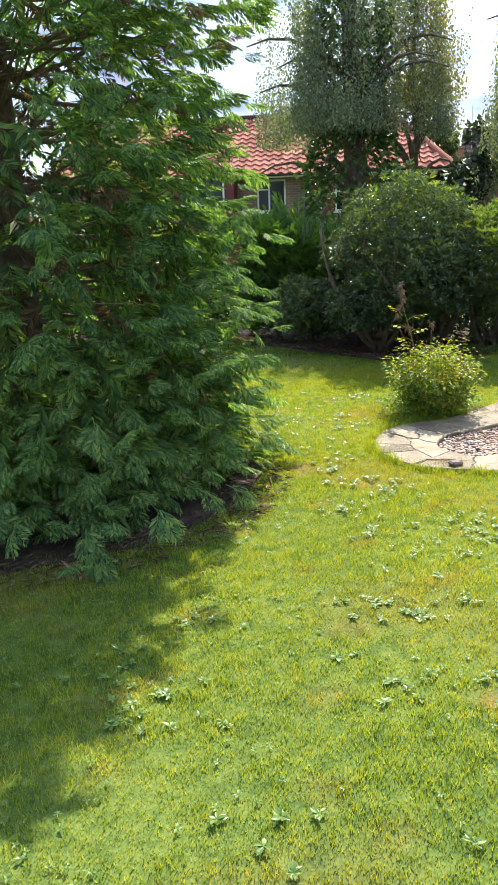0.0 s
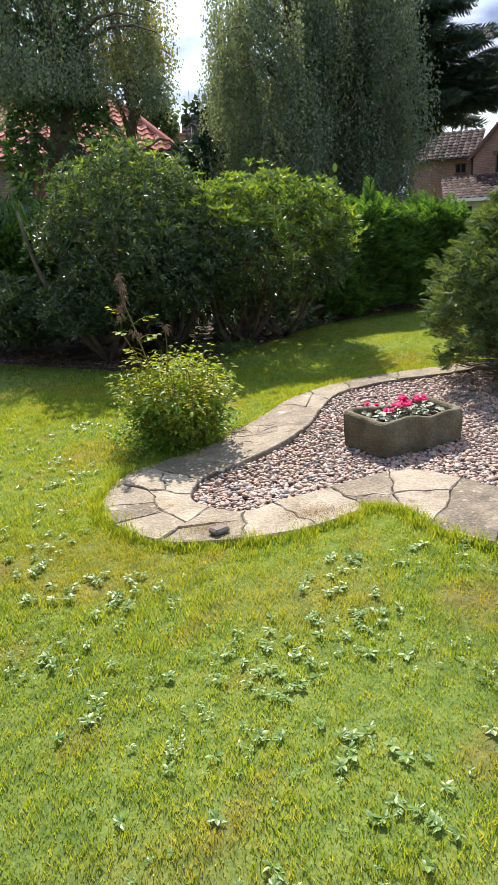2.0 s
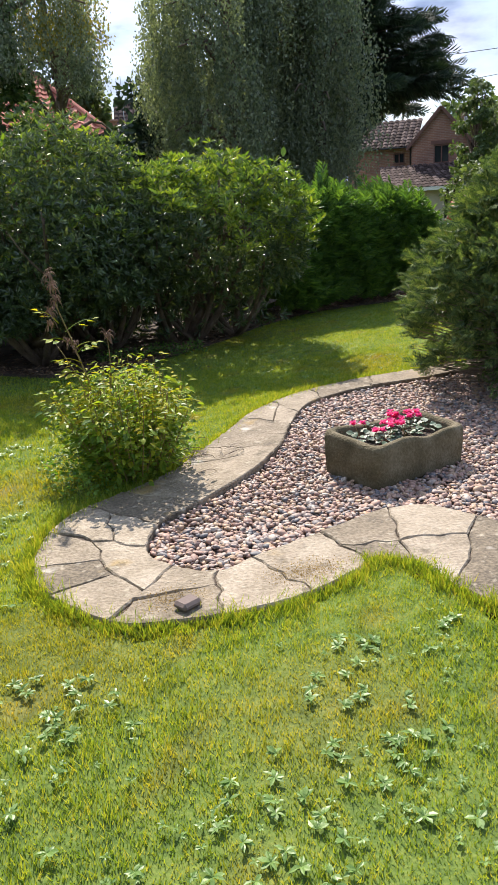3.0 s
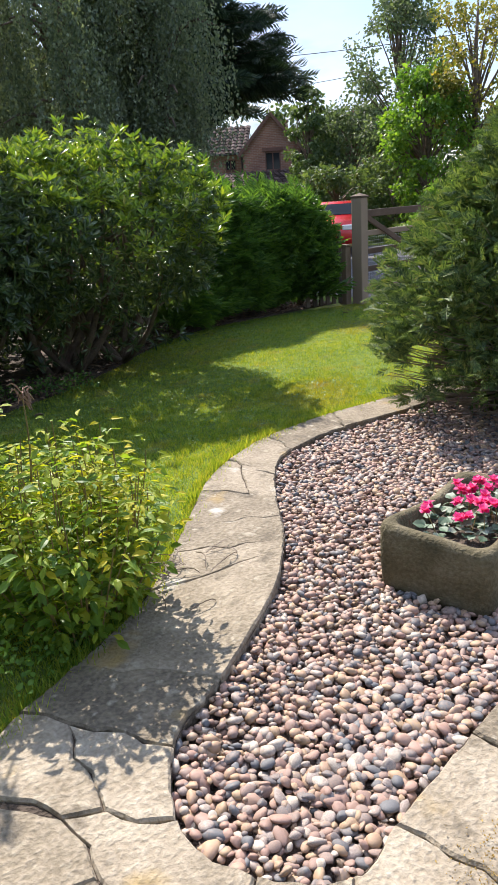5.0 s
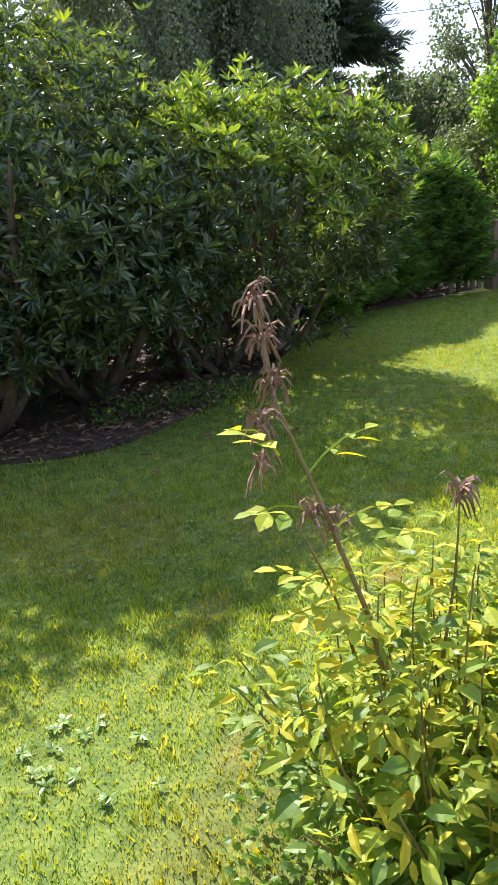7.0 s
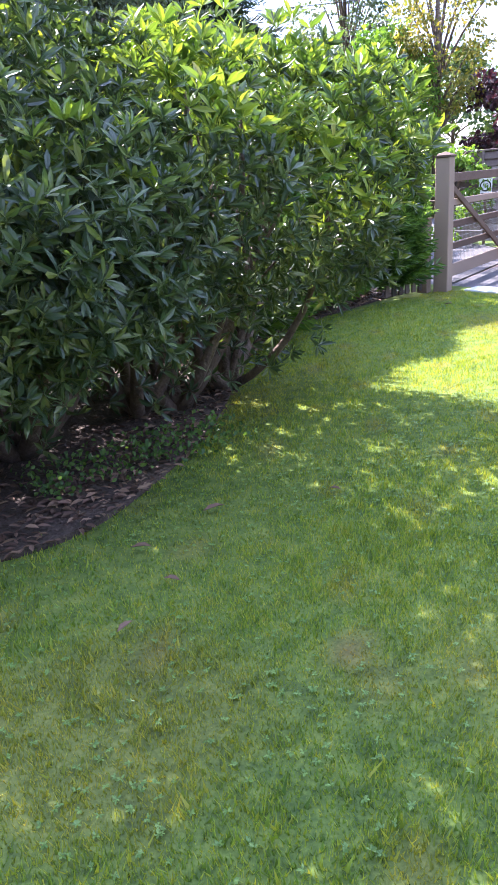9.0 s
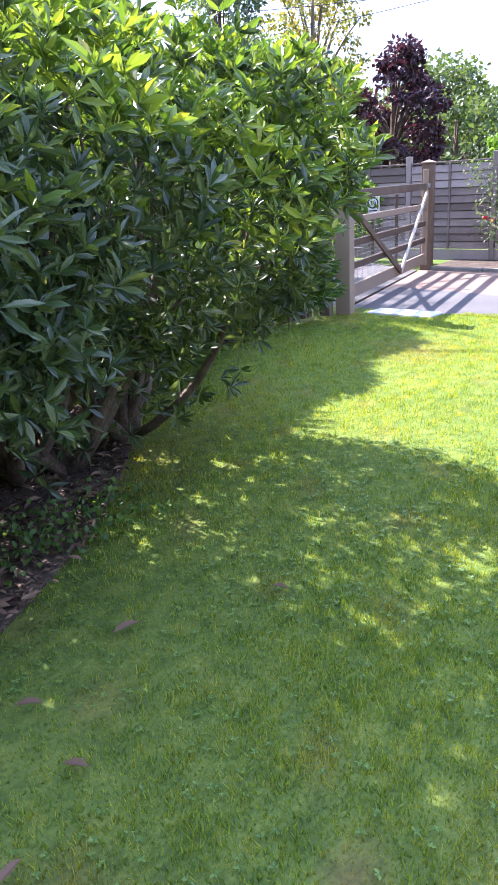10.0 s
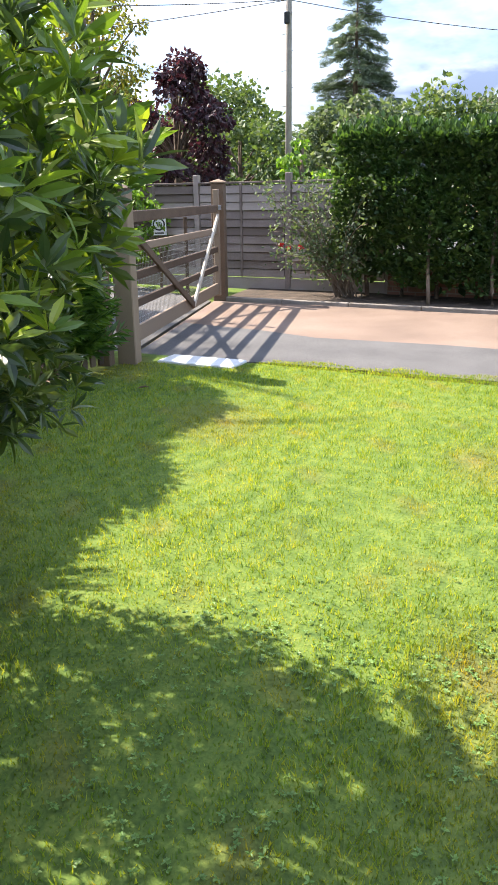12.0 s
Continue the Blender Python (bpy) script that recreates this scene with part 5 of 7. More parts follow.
def weeping_tree(at, height, spread, strands, mat, label, seed, drop=(1.0, 2.6), leaf=0.075, low=1.3, dens=16, trunk=0.22):
    r = np.random.default_rng(seed)
    o = np.array([at[0], at[1], 0.0])
    top = tagged(empty("weeping_tree", tuple(o)), label, "tree")
    part("trunk", mesh_np("trunk", *tube([(0, 0, 0), (0.1, 0.05, height * 0.35), (-0.05, 0, height * 0.7), (0, 0, height)], [trunk, trunk * 0.8, trunk * 0.5, 0.03], 10), M_BARK, True), top)
    limbs = Pile()
    P, A = [], []
    for k in range(26):
        a, zz = r.uniform(0, 6.283), r.uniform(0.3, 0.95) * height
        ln = spread * r.uniform(0.6, 1.0)
        pts = curve_pts((0, 0, zz * 0.9), (math.cos(a) * ln, math.sin(a) * ln, zz + 0.3), (0, 0, 0.5), 6)
        limbs.add(*tube(pts, np.linspace(0.07, 0.015, 6), 5, False))
    for k in range(strands):
        if k % 14 == 0:
            a = r.uniform(0, 6.283)
            q = math.sqrt(r.random()) * spread * (0.82 + 0.28 * math.sin(a * 3 + seed))
            zg = max(height * (1.0 - 0.30 * (q / spread) ** 2) * r.uniform(0.35, 1.0), low + 0.6)
            lg = r.uniform(*drop)
        x, y = math.cos(a) * q + r.normal() * 0.17, math.sin(a) * q + r.normal() * 0.17
        z0 = zg + r.normal() * 0.25
        ln = max(0.3, min(lg * r.uniform(0.5, 1.1), z0 - low))
        nl = max(4, int(ln * dens))
        t = np.linspace(0, 1, nl)
        px = x + r.normal() * 0.08 * t + r.normal(size=nl) * 0.05
        py = y + r.normal() * 0.08 * t + r.normal(size=nl) * 0.05
        pz = z0 - ln * t + r.normal(size=nl) * 0.03
        P.append(np.column_stack([px, py, pz]))
        A.append(np.column_stack([r.normal(size=nl) * 0.5, r.normal(size=nl) * 0.5, np.full(nl, -0.8)]))
    P, A = np.concatenate(P) + o, unit(np.concatenate(A))
    part("branchwork", limbs.mesh("branchwork", M_BARK, True), top)["kind"] = "stuff"
    part("crown", crown_from(P, A, r.uniform(0.7, 1.3, len(P)) * leaf, mat, [KITE], seed + 2, o), top)["kind"] = "stuff"
    return top, o


def leafy_tree(at, height, spread, n, mat, label, seed, leaf=0.14, clumps=70, base=0.3, name="tree", trunk=0.16, squash=1.0, category="tree"):
    r = np.random.default_rng(seed)
    o = np.array([at[0], at[1], 0.0])
    top = tagged(empty(name, tuple(o)), label, category)
    part("trunk", mesh_np("trunk", *tube([(0, 0, -0.06), (0.06, 0.04, height * 0.4), (-0.04, 0.02, height * 0.75), (0, 0, height * 0.95)], [trunk, trunk * 0.7, trunk * 0.4, 0.02], 8), M_BARK, True), top)
    limbs = Pile()
    P, A = [], []
    zc = height * (base + 1) / 2
    for k in range(clumps):
        d = unit(r.normal(size=(1, 3)))[0] * r.uniform(0.45, 1.0) ** 0.5
        c = np.array([d[0] * spread, d[1] * spread, zc + d[2] * height * (1 - base) / 2 * squash])
        s = spread * r.uniform(0.16, 0.34)
        m = n // clumps
        q = unit(r.normal(size=(m, 3))) * (r.random(m) ** 0.4)[:, None] * s * np.array([1.15, 1.15, 0.75])
        P.append(c + q)
        A.append(unit(q + np.array([0, 0, -0.2]) + r.normal(size=(m, 3)) * s * 0.7))
        if k % 2 == 0:
            z0 = min(c[2] * 0.8, height * 0.75)
            limbs.add(*tube(curve_pts((0, 0, z0 * 0.8), c, (0, 0, 0.2), 5), np.linspace(0.05, 0.012, 5), 4, False))
    P, A = np.concatenate(P), np.concatenate(A)
    keep = P[:, 2] > 0.1
    part("branchwork", limbs.mesh("branchwork", M_BARK, True), top)["kind"] = "stuff"
    part("crown", crown_from(P[keep] + o, A[keep], r.uniform(0.7, 1.3, keep.sum()) * leaf, mat, [KITE], seed + 2, o), top)["kind"] = "stuff"
    return top


def fir_tree(at, height, spread, tiers, mat, label, seed, low=0.2, size=0.5, droop=0.2, boughs=11, up=0.0, taper=0.8, jitter=1.0):
    r = np.random.default_rng(seed)
    o = np.array([at[0], at[1], 0.0])
    top = tagged(empty("fir_tree", tuple(o)), label, "tree")
    part("trunk", mesh_np("trunk", *tube([(0, 0, -0.06), (0.02, 0, height * 0.5), (0, 0, height)], [0.2, 0.12, 0.01], 8), M_BARK, True), top)
    limbs = Pile()
    P, A, S = [], [], []
    for i in range(tiers):
        t = i / (tiers - 1)
        z = height * (low + (1 - low) * t)
        ln = spread * (1 - t) ** taper + 0.12
        for k in range(max(4, int(boughs * (1 - 0.5 * t)))):
            a = r.uniform(0, 6.283)
            l2 = ln * r.uniform(0.65, 1.12)
            zj = z + r.normal() * 0.22 * jitter
            end = np.array([math.cos(a) * l2, math.sin(a) * l2, zj - droop * l2 + up * l2 + r.normal() * 0.18 * jitter])
            pts = curve_pts((0, 0, zj), end, (0, 0, 0.08 * l2), 6)
            limbs.add(*tube(pts, np.linspace(0.03, 0.006, 6), 3, False))
            m = max(4, int(l2 / size * 7))
            for u in np.linspace(0.15, 1.0, m):
                q = (1 - u) * np.array([0, 0, zj]) + u * end + np.array([0, 0, 0.32 * u * (1 - u) * l2 * 0.25])
                for sd in (-1, 1):
                    b = a + sd * radians(r.uniform(20, 60))
                    P.append(q + r.normal(size=3) * 0.03)
                    A.append((math.cos(b), math.sin(b), r.uniform(-0.35, 0.05)))
                    S.append(size * r.uniform(0.6, 1.1) * (0.6 + 0.4 * (1 - t)))
    part("branchwork", limbs.mesh("branchwork", M_BARK), top)["kind"] = "stuff"
    part("crown", crown_from(np.array(P) + o, unit(np.array(A)), np.array(S), mat, TUFTS, seed + 1, o), top)["kind"] = "stuff"


# ivy-clad trunk hung with birch, then the large weeping birches
t1, o1 = weeping_tree((1.0, 18.3), 9.0, 2.4, 1500, M_WEEP, "ivy-clad tree trunk hung with weeping grey-green birch", 101, (1.2, 3.2), 0.06, 3.9, 26, 0.35)
ivp, ivn = blob_surface([(1.0, 18.2, 2.4, 1.05, 0.9, 2.6), (0.95, 18.2, 5.6, 0.85, 0.8, 2.4), (2.0, 18.2, 1.9, 0.9, 0.8, 1.3)], 9500, 105, 0.25, 0.1)
pile = Pile()
fill(pile, [KITE], ivp - o1, unit(ivn + np.random.default_rng(3).normal(size=ivn.shape) * 0.5 + np.array([0, 0, -0.4])), np.random.default_rng(4).uniform(0.10, 0.2, len(ivp)), 106, 3)
part("ivy", pile.mesh("ivy", M_IVY), t1, "dark ivy cladding the trunk")["kind"] = "stuff"
weeping_tree((2.6, 20.6), 9.4, 1.35, 900, M_BIRCHGOLD, "weeping birch with thin golden green foliage", 111, (0.8, 2.2), 0.065, 4.9, 20, 0.07)
weeping_tree((7.0, 21.8), 9.2, 2.9, 2600, M_WEEP, "large dark weeping birch with hanging curtains", 121, (1.2, 3.2), 0.075, 1.2, 22, 0.3)
weeping_tree((8.9, 21.2), 9.0, 1.7, 1300, M_WEEP, "dark weeping birch beside a larger one", 131, (1.2, 3.0), 0.075, 1.0, 20, 0.25)
fir_tree((10.9, 24.8), 10.2, 3.3, 20, M_FIR, "dark layered cedar with spreading boughs", 141, 0.37, 0.7, 0.0, 14, 0.16, 0.55, 1.3)
leafy_tree((6.4, 25.5), 5.4, 2.2, 5200, M_FIR, "dark evergreen thicket under tall trees", 151, 0.26, 40, 0.0, name="evergreen_shrub")
leafy_tree((9.4, 24.0), 4.2, 2.0, 4200, M_FIR, "dark evergreen thicket under tall trees", 152, 0.26, 36, 0.0, name="evergreen_shrub")
leafy_tree((3.95, 30.0), 7.0, 1.0, 3600, M_TREE_C, "dark green garden tree beside the red roof", 153, 0.2, 40, 0.1)
# along the road
leafy_tree((20.1, 31.2), 6.0, 0.95, 5200, M_TREE_C, "narrow dark green cypress-shaped tree", 161, 0.16, 60, 0.02, name="columnar_tree", squash=1.0)
leafy_tree((22.6, 31.5), 5.4, 2.1, 9000, M_TREE_B, "rounded grey-green willow in a front garden", 162, 0.17, 80, 0.02)
leafy_tree((19.3, 23.6), 5.4, 1.35, 8200, M_TREE_A, "bright green young ash tree near the road", 163, 0.15, 80, 0.12)
leafy_tree((21.8, 27.6), 8.6, 1.9, 6500, M_TREE_B, "tall airy birch above the road", 164, 0.14, 60, 0.35)
leafy_tree((17.6, 26.2), 2.6, 1.5, 5200, M_TREE_C, "dark garden shrub by the road", 165, 0.15, 50, 0.0, name="garden_bush")
leafy_tree((20.4, 26.3), 3.0, 1.8, 5200, M_TREE_C, "dark garden shrub by the road", 166, 0.15, 50, 0.0, name="garden_bush")
leafy_tree((20.6, 22.8), 7.6, 1.5, 5200, M_BIRCHGOLD, "tall light green birch beyond the gate", 167, 0.12, 60, 0.3)
leafy_tree((22.9, 21.5), 5.4, 1.45, 7200, M_PURPLE, "dark copper-leaved plum tree", 168, 0.17, 70, 0.1)
leafy_tree((37.9, 28.2), 7.2, 3.2, 7500, M_TREE_C, "broad round-headed oak in the distance", 169, 0.28, 70, 0.15)
leafy_tree((30.0, 23.0), 4.4, 2.6, 7000, M_TREE_C, "mid green roadside tree with dense crown", 170, 0.22, 60, 0.0)
leafy_tree((31.5, 18.8), 4.9, 2.4, 6500, M_TREE_B, "mid green roadside tree with dense crown", 171, 0.22, 60, 0.0)
fir_tree((35.8, 20.4), 10.6, 2.3, 22, M_SPRUCE, "tall grey-green spruce in the distance", 172, 0.25, 0.6, 0.35, 11, 0.0)
for i, (x, y, h, s) in enumerate(((45, 33, 6.5, 4), (47, 25, 6.0, 3.6), (49, 20, 7.4, 3.6), (52, 15, 7.6, 4), (53, 9, 8.2, 4.4), (44, 14, 5.2, 3.2), (42, 38, 8, 4), (34, 40, 8, 4), (27, 42, 6.5, 3.5))):
    leafy_tree((x, y), h, s, 4200, (M_TREE_C, M_TREE_B)[i % 2], "distant mixed green tree", 180 + i, 0.36, 46, 0.02, name="distant_tree")


# ---- houses ----
def roof_rows(pile, a, b, c, d, rows, cols):
    """Overlapping tile courses over the quad a-b (eaves) to d-c (ridge)."""
    a, b, c, d = (np.array(v, float) for v in (a, b, c, d))
    nrm = unit(np.cross(b - a, d - a)[None])[0]
    if nrm[2] < 0:
        nrm = -nrm
    pile.add([a - nrm * 0.03, b - nrm * 0.03, c - nrm * 0.03, d - nrm * 0.03], [np.array([(0, 1, 2, 3)])])
    for i in range(rows):
        t0, t1 = i / rows, (i + 1.12) / rows
        l0, r0 = a + (d - a) * t0, b + (c - b) * t0
        l1, r1 = a + (d - a) * min(1, t1), b + (c - b) * min(1, t1)
        for k in range(cols):
            u0, u1 = k / cols + 0.004, (k + 1) / cols - 0.004
            um = (u0 + u1) / 2
            v = []
            for u, h in ((u0, 0.03), (um, 0.075), (u1, 0.03)):
                v.append(l0 + (r0 - l0) * u + nrm * h)
            for u, h in ((u0, 0.0), (um, 0.045), (u1, 0.0)):
                v.append(l1 + (r1 - l1) * u + nrm * h)
            v.append(l0 + (r0 - l0) * u0 - nrm * 0.01)
            v.append(l0 + (r0 - l0) * um - nrm * 0.01)
            v.append(l0 + (r0 - l0) * u1 - nrm * 0.01)
            pile.add(v, [np.array([(0, 1, 4, 3), (1, 2, 5, 4), (6, 7, 1, 0), (7, 8, 2, 1)])])


def window_unit(parent, x0, x1, z0, z1, y, mat, split=0.42, transom=True):
    w = empty("window")
    w.parent = parent
    fr = 0.055
    for bx in (((x0 + x1) / 2, z1 - fr / 2, x1 - x0, fr), ((x0 + x1) / 2, z0 + fr / 2, x1 - x0, fr)):
        part_bm("frame", box_bm((bx[2], 0.07, bx[3]), (bx[0], y - 0.02, bx[1]), 0.004), mat, w)
    for x in (x0 + fr / 2, x1 - fr / 2, x0 + (x1 - x0) * split):
        part_bm("frame", box_bm((fr, 0.064, z1 - z0 - 2 * fr), (x, y - 0.02, (z0 + z1) / 2), 0.004), mat, w)
    if transom:
        part_bm("frame", box_bm(((x1 - x0) * split - fr * 1.5, 0.058, fr * 0.8), (x0 + (x1 - x0) * split / 2 + fr * 0.25, y - 0.02, z0 + (z1 - z0) * 0.70), 0.004), mat, w)
    part_bm("pane", box_bm((x1 - x0 - fr, 0.012, z1 - z0 - fr), ((x0 + x1) / 2, y + 0.005, (z0 + z1) / 2), 0), M_GLASS, w)
    part_bm("sill", box_bm((x1 - x0 + 0.12, 0.12, 0.05), ((x0 + x1) / 2, y - 0.04, z0 - 0.03), 0.006), mat, w)


def wall_with_hole(x0, x1, z0, z1, y, th, hx0, hx1, hz0, hz1):
    """A wall slab in x-z with one opening through it."""
    bm = bmesh.new()
    for a, b, c, d in ((x0, hx0, z0, z1), (hx1, x1, z0, z1), (hx0, hx1, z0, hz0), (hx0, hx1, hz1, z1)):
        box_bm((b - a, th, d - c), ((a + b) / 2, y + th / 2, (c + d) / 2), 0, bm=bm)
    return bm


def red_roof_house():
    ob = tagged(empty("house", (0, 26, 0)), "brown brick house with red pantile roof", "house")
    part_bm("wall", wall_with_hole(-9, -0.45, -0.1, 3.75, 0, 0.25, -2.08, -1.10, 2.55, 3.60), M_BRICK_H1, ob)
    part_bm("wall", box_bm((4.3, 0.25, 3.85), (1.75, 0.155, 1.83), 0), M_REDWALL, ob, "dark red clad wall")
    part_bm("back_wall", box_bm((12.7, 0.25, 3.7), (-2.6, 6.4, 1.75), 0), M_BRICK_H1, ob)
    part_bm("end_wall", box_bm((0.25, 6.0, 3.7), (3.75, 3.3, 1.75), 0), M_BRICK_H1, ob)
    window_unit(ob, -2.07, -1.11, 2.56, 3.59, 0.06, M_WHITE)
    window_unit(ob, 0.55, 1.35, 2.5, 3.4, 0.0, M_WHITE)
    part_bm("bay_wall", box_bm((2.0, 0.85, 3.9), (-3.75, -0.44, 1.85), 0.01), M_REDWALL, ob, "dark red bay wall")
    window_unit(ob, -4.5, -3.05, 2.85, 3.66, -0.90, M_WHITE, 0.38, True)
    part_bm("fascia", box_bm((13.6, 0.03, 0.12), (-2.5, -0.36, 3.68), 0.004), M_WHITE, ob)
    part_bm("gutter", box_bm((13.6, 0.09, 0.06), (-2.5, -0.42, 3.70), 0.02), M_DARK, ob)
    part("downpipe", mesh_np("downpipe", *tube([(-0.42, -0.06, 0), (-0.42, -0.06, 3.65)], [0.035, 0.035], 8), M_DARK), ob)
    # roof body under the tiles
    bm = bmesh.new()
    e0, e1 = -9.3, 4.35
    q = [bm.verts.new(v) for v in ((e0, -0.4, 3.70), (e1, -0.4, 3.70), (2.5, 3.1, 5.93), (e0, 3.1, 5.93), (e0, 6.8, 3.70), (e1, 6.8, 3.70))]
    bm.faces.new((q[0], q[1], q[2], q[3]))
    bm.faces.new((q[3], q[2], q[5], q[4]))
    bm.faces.new((q[1], q[5], q[2]))
    bm.faces.new((q[0], q[3], q[4]))
    bm.faces.new((q[0], q[4], q[5], q[1]))
    roof = part_bm("roof", bm, M_TILE_RED_REST, ob, "red clay pantile roof")
    part("ridge", mesh_np("ridge", *tube([(e0, 3.1, 5.98), (2.5, 3.1, 5.98)], [0.11, 0.11], 8), M_TILE_BROWN), roof, "dark ridge tiles")
    part("ridge", mesh_np("ridge", *tube([(2.5, 3.1, 5.98), (e1, -0.4, 3.76)], [0.10, 0.10], 8), M_TILE_RED_REST), roof)
    # one pantile, laid course by course
    w, ln = 0.30, 0.37
    sl = np.array([0, 3.5, 2.23]) / math.hypot(3.5, 2.23)
    nr = np.array([0, -sl[2], sl[1]])
    us = np.linspace(0, 1, 6)
    hs = 0.028 + 0.034 * np.cos(us * 2 * math.pi + 0.6)
    v = []
    for t, lift in ((0, 0.035), (1, 0.0)):
        for u, h in zip(us, hs):
            v.append(np.array([u * w * 1.04, 0, 0]) + sl * t * ln + nr * (h + lift))
    for u in us:
        v.append(np.array([u * w * 1.04, 0, 0]) + nr * 0.0)
    faces = [(k, k + 1, k + 7, k + 6) for k in range(5)] + [(12 + k, 13 + k, k + 1, k) for k in range(5)]
    tv, tf = np.array(v), [np.array(faces)]
    tile_me = mesh_np("tile", tv, tf, M_TILE_RED, False)
    rest = Pile()
    count = 0
    for i in range(13):
        y0, z0 = -0.40 + i * 0.3185 * sl[1] * 1.0, 3.71 + i * 0.3185 * sl[2]
        hip = e1 - (e1 - 2.5) * i / 13 - 0.28
        for k in range(46):
            x = e0 + k * w
            if x > hip:
                continue
            p = np.array([x, y0, z0])
            if x > -4.1 and count < 300:
                t = part("tile", tile_me, roof)
                t.location = p
                count += 1
            else:
                rest.add(tv + p, tf)
    part("tile_field", rest.mesh("tile_field", M_TILE_RED_REST), roof)["kind"] = "stuff"


red_roof_house()


def antenna(parent, x, y, z, h):
    part("aerial", mesh_np("aerial", *tube([(x, y, z), (x, y, z + h)], [0.018, 0.018], 5), M_METAL), parent, "thin metal television aerial")


def chimney(parent, x, y, z, w, h, pots=1):
    ch = part_bm("chimney", box_bm((w, w * 0.8, h), (x, y, z + h / 2), 0.01), M_BRICK_H3, parent)
    part_bm("crown", box_bm((w + 0.12, w * 0.8 + 0.12, 0.12), (x, y, z + h), 0.02), M_BRICK_H3, ch)
    for k in range(pots):
        part("pot", mesh_np("pot", *tube([(x + (k - (pots - 1) / 2) * 0.35, y, z + h), (x + (k - (pots - 1) / 2) * 0.35, y, z + h + 0.4)], [0.13, 0.11], 10), M_TILE_RED_REST), ch)


def brick_gable_house():
    ob = tagged(empty("house", (21.5, 36.3, 0), -32.8), "red brick gabled house with brown tiled garage roof", "house")
    bm = wall_with_hole(-1.35, 1.38, -0.1, 3.85, 0, 0.25, -0.32, 0.42, 2.95, 4.0 - 0.2)
    a = [bm.verts.new((x, y, z)) for y in (0, 0.25) for x, z in ((-1.35, 3.85), (1.38, 3.85), (0, 5.36))]
    bm.faces.new(a[:3]), bm.faces.new(a[5:2:-1])
    bm.faces.new((a[1], a[4], a[5], a[2])), bm.faces.new((a[0], a[2], a[5], a[3]))
    part_bm("gable_wall", bm, M_BRICK_H3, ob)
    part_bm("side_wall", box_bm((0.25, 7, 3.9), (1.25, 3.8, 1.9), 0), M_BRICK_H3, ob)
    part_bm("side_wall", box_bm((0.25, 7, 3.9), (-1.22, 3.8, 1.9), 0), M_BRICK_H3, ob)
    window_unit(ob, -0.32, 0.42, 2.96, 3.79, 0.06, M_FRAME_BROWN, 0.5, False)
    part_bm("lintel", box_bm((1.0, 0.04, 0.16), (0.05, -0.015, 3.9), 0.004), M_FRAME_BROWN, ob)
    pile = Pile()
    roof_rows(pile, (-1.55, -0.15, 3.70), (-1.55, 7.4, 3.70), (0, 7.4, 5.45), (0, -0.15, 5.45), 9, 22)
    roof_rows(pile, (1.58, -0.15, 3.70), (1.58, 7.4, 3.70), (0, 7.4, 5.45), (0, -0.15, 5.45), 9, 22)
    part("roof", pile.mesh("roof", M_TILE_BROWN), ob)
    part_bm("verge", beam_bm((-1.6, -0.17, 3.64), (0, -0.17, 5.46), 0.05, 0.14), M_FRAME_BROWN, ob)
    part_bm("verge", beam_bm((1.62, -0.17, 3.64), (0, -0.17, 5.46), 0.05, 0.14), M_FRAME_BROWN, ob)
    # wing on the left
    part_bm("wing_wall", wall_with_hole(-4.6, -1.36, -0.1, 3.85, 0.9, 0.25, -2.3, -1.75, 3.1, 3.6), M_BRICK_H3, ob)
    window_unit(ob, -2.3, -1.75, 3.1, 3.6, 0.96, M_FRAME_BROWN, 0.5, False)
    pile = Pile()
    roof_rows(pile, (-4.8, 0.6, 3.85), (-1.2, 0.6, 3.85), (-1.0, 3.2, 5.3), (-4.8, 3.2, 5.3), 9, 13)
    part("wing_roof", pile.mesh("wing_roof", M_TILE_BROWN), ob)
    part_bm("gutter", box_bm((3.5, 0.1, 0.07), (-3.0, 0.55, 3.82), 0.02), M_DARK, ob)
    part("downpipe", mesh_np("downpipe", *tube([(-1.45, 0.5, 3.8), (-1.45, 0.5, 2.8)], [0.04, 0.04], 6), M_DARK), ob)
    # garage in front
    pile = Pile()
    roof_rows(pile, (-2.4, -3.3, 1.86), (3.1, -3.3, 1.86), (1.75, -0.05, 2.95), (-2.9, -0.05, 2.95), 9, 18)
    roof_rows(pile, (3.1, -3.3, 1.86), (3.1, 1.2, 1.86), (1.75, 1.2, 2.95), (1.75, -0.05, 2.95), 7, 8)
    part("garage_roof", pile.mesh("garage_roof", M_TILE_BROWN), ob, "brown tiled lean-to garage roof")
    part_bm("fascia", box_bm((5.5, 0.05, 0.16), (0.35, -3.28, 1.80), 0.005), M_WHITE, ob)
    part_bm("garage_wall", wall_with_hole(-2.35, 0.3, -0.1, 1.75, -3.0, 0.2, -1.75, -1.15, 0.9, 1.5), M_RENDER, ob, "cream rendered garage wall")
    part_bm("pane", box_bm((0.6, 0.02, 0.6), (-1.45, -2.9, 1.2), 0), M_GLASS, ob)
    # near-black panel paints the shade inside the open garage
    part_bm("garage_back", box_bm((2.8, 0.2, 1.8), (1.6, -0.3, 0.85), 0), M_DARK, ob)
    part_bm("pier", box_bm((0.35, 0.35, 1.85), (2.75, -3.0, 0.82), 0.01), M_BRICK_H3, ob)
    antenna(ob, -0.05, 0.5, 5.4, 1.5)
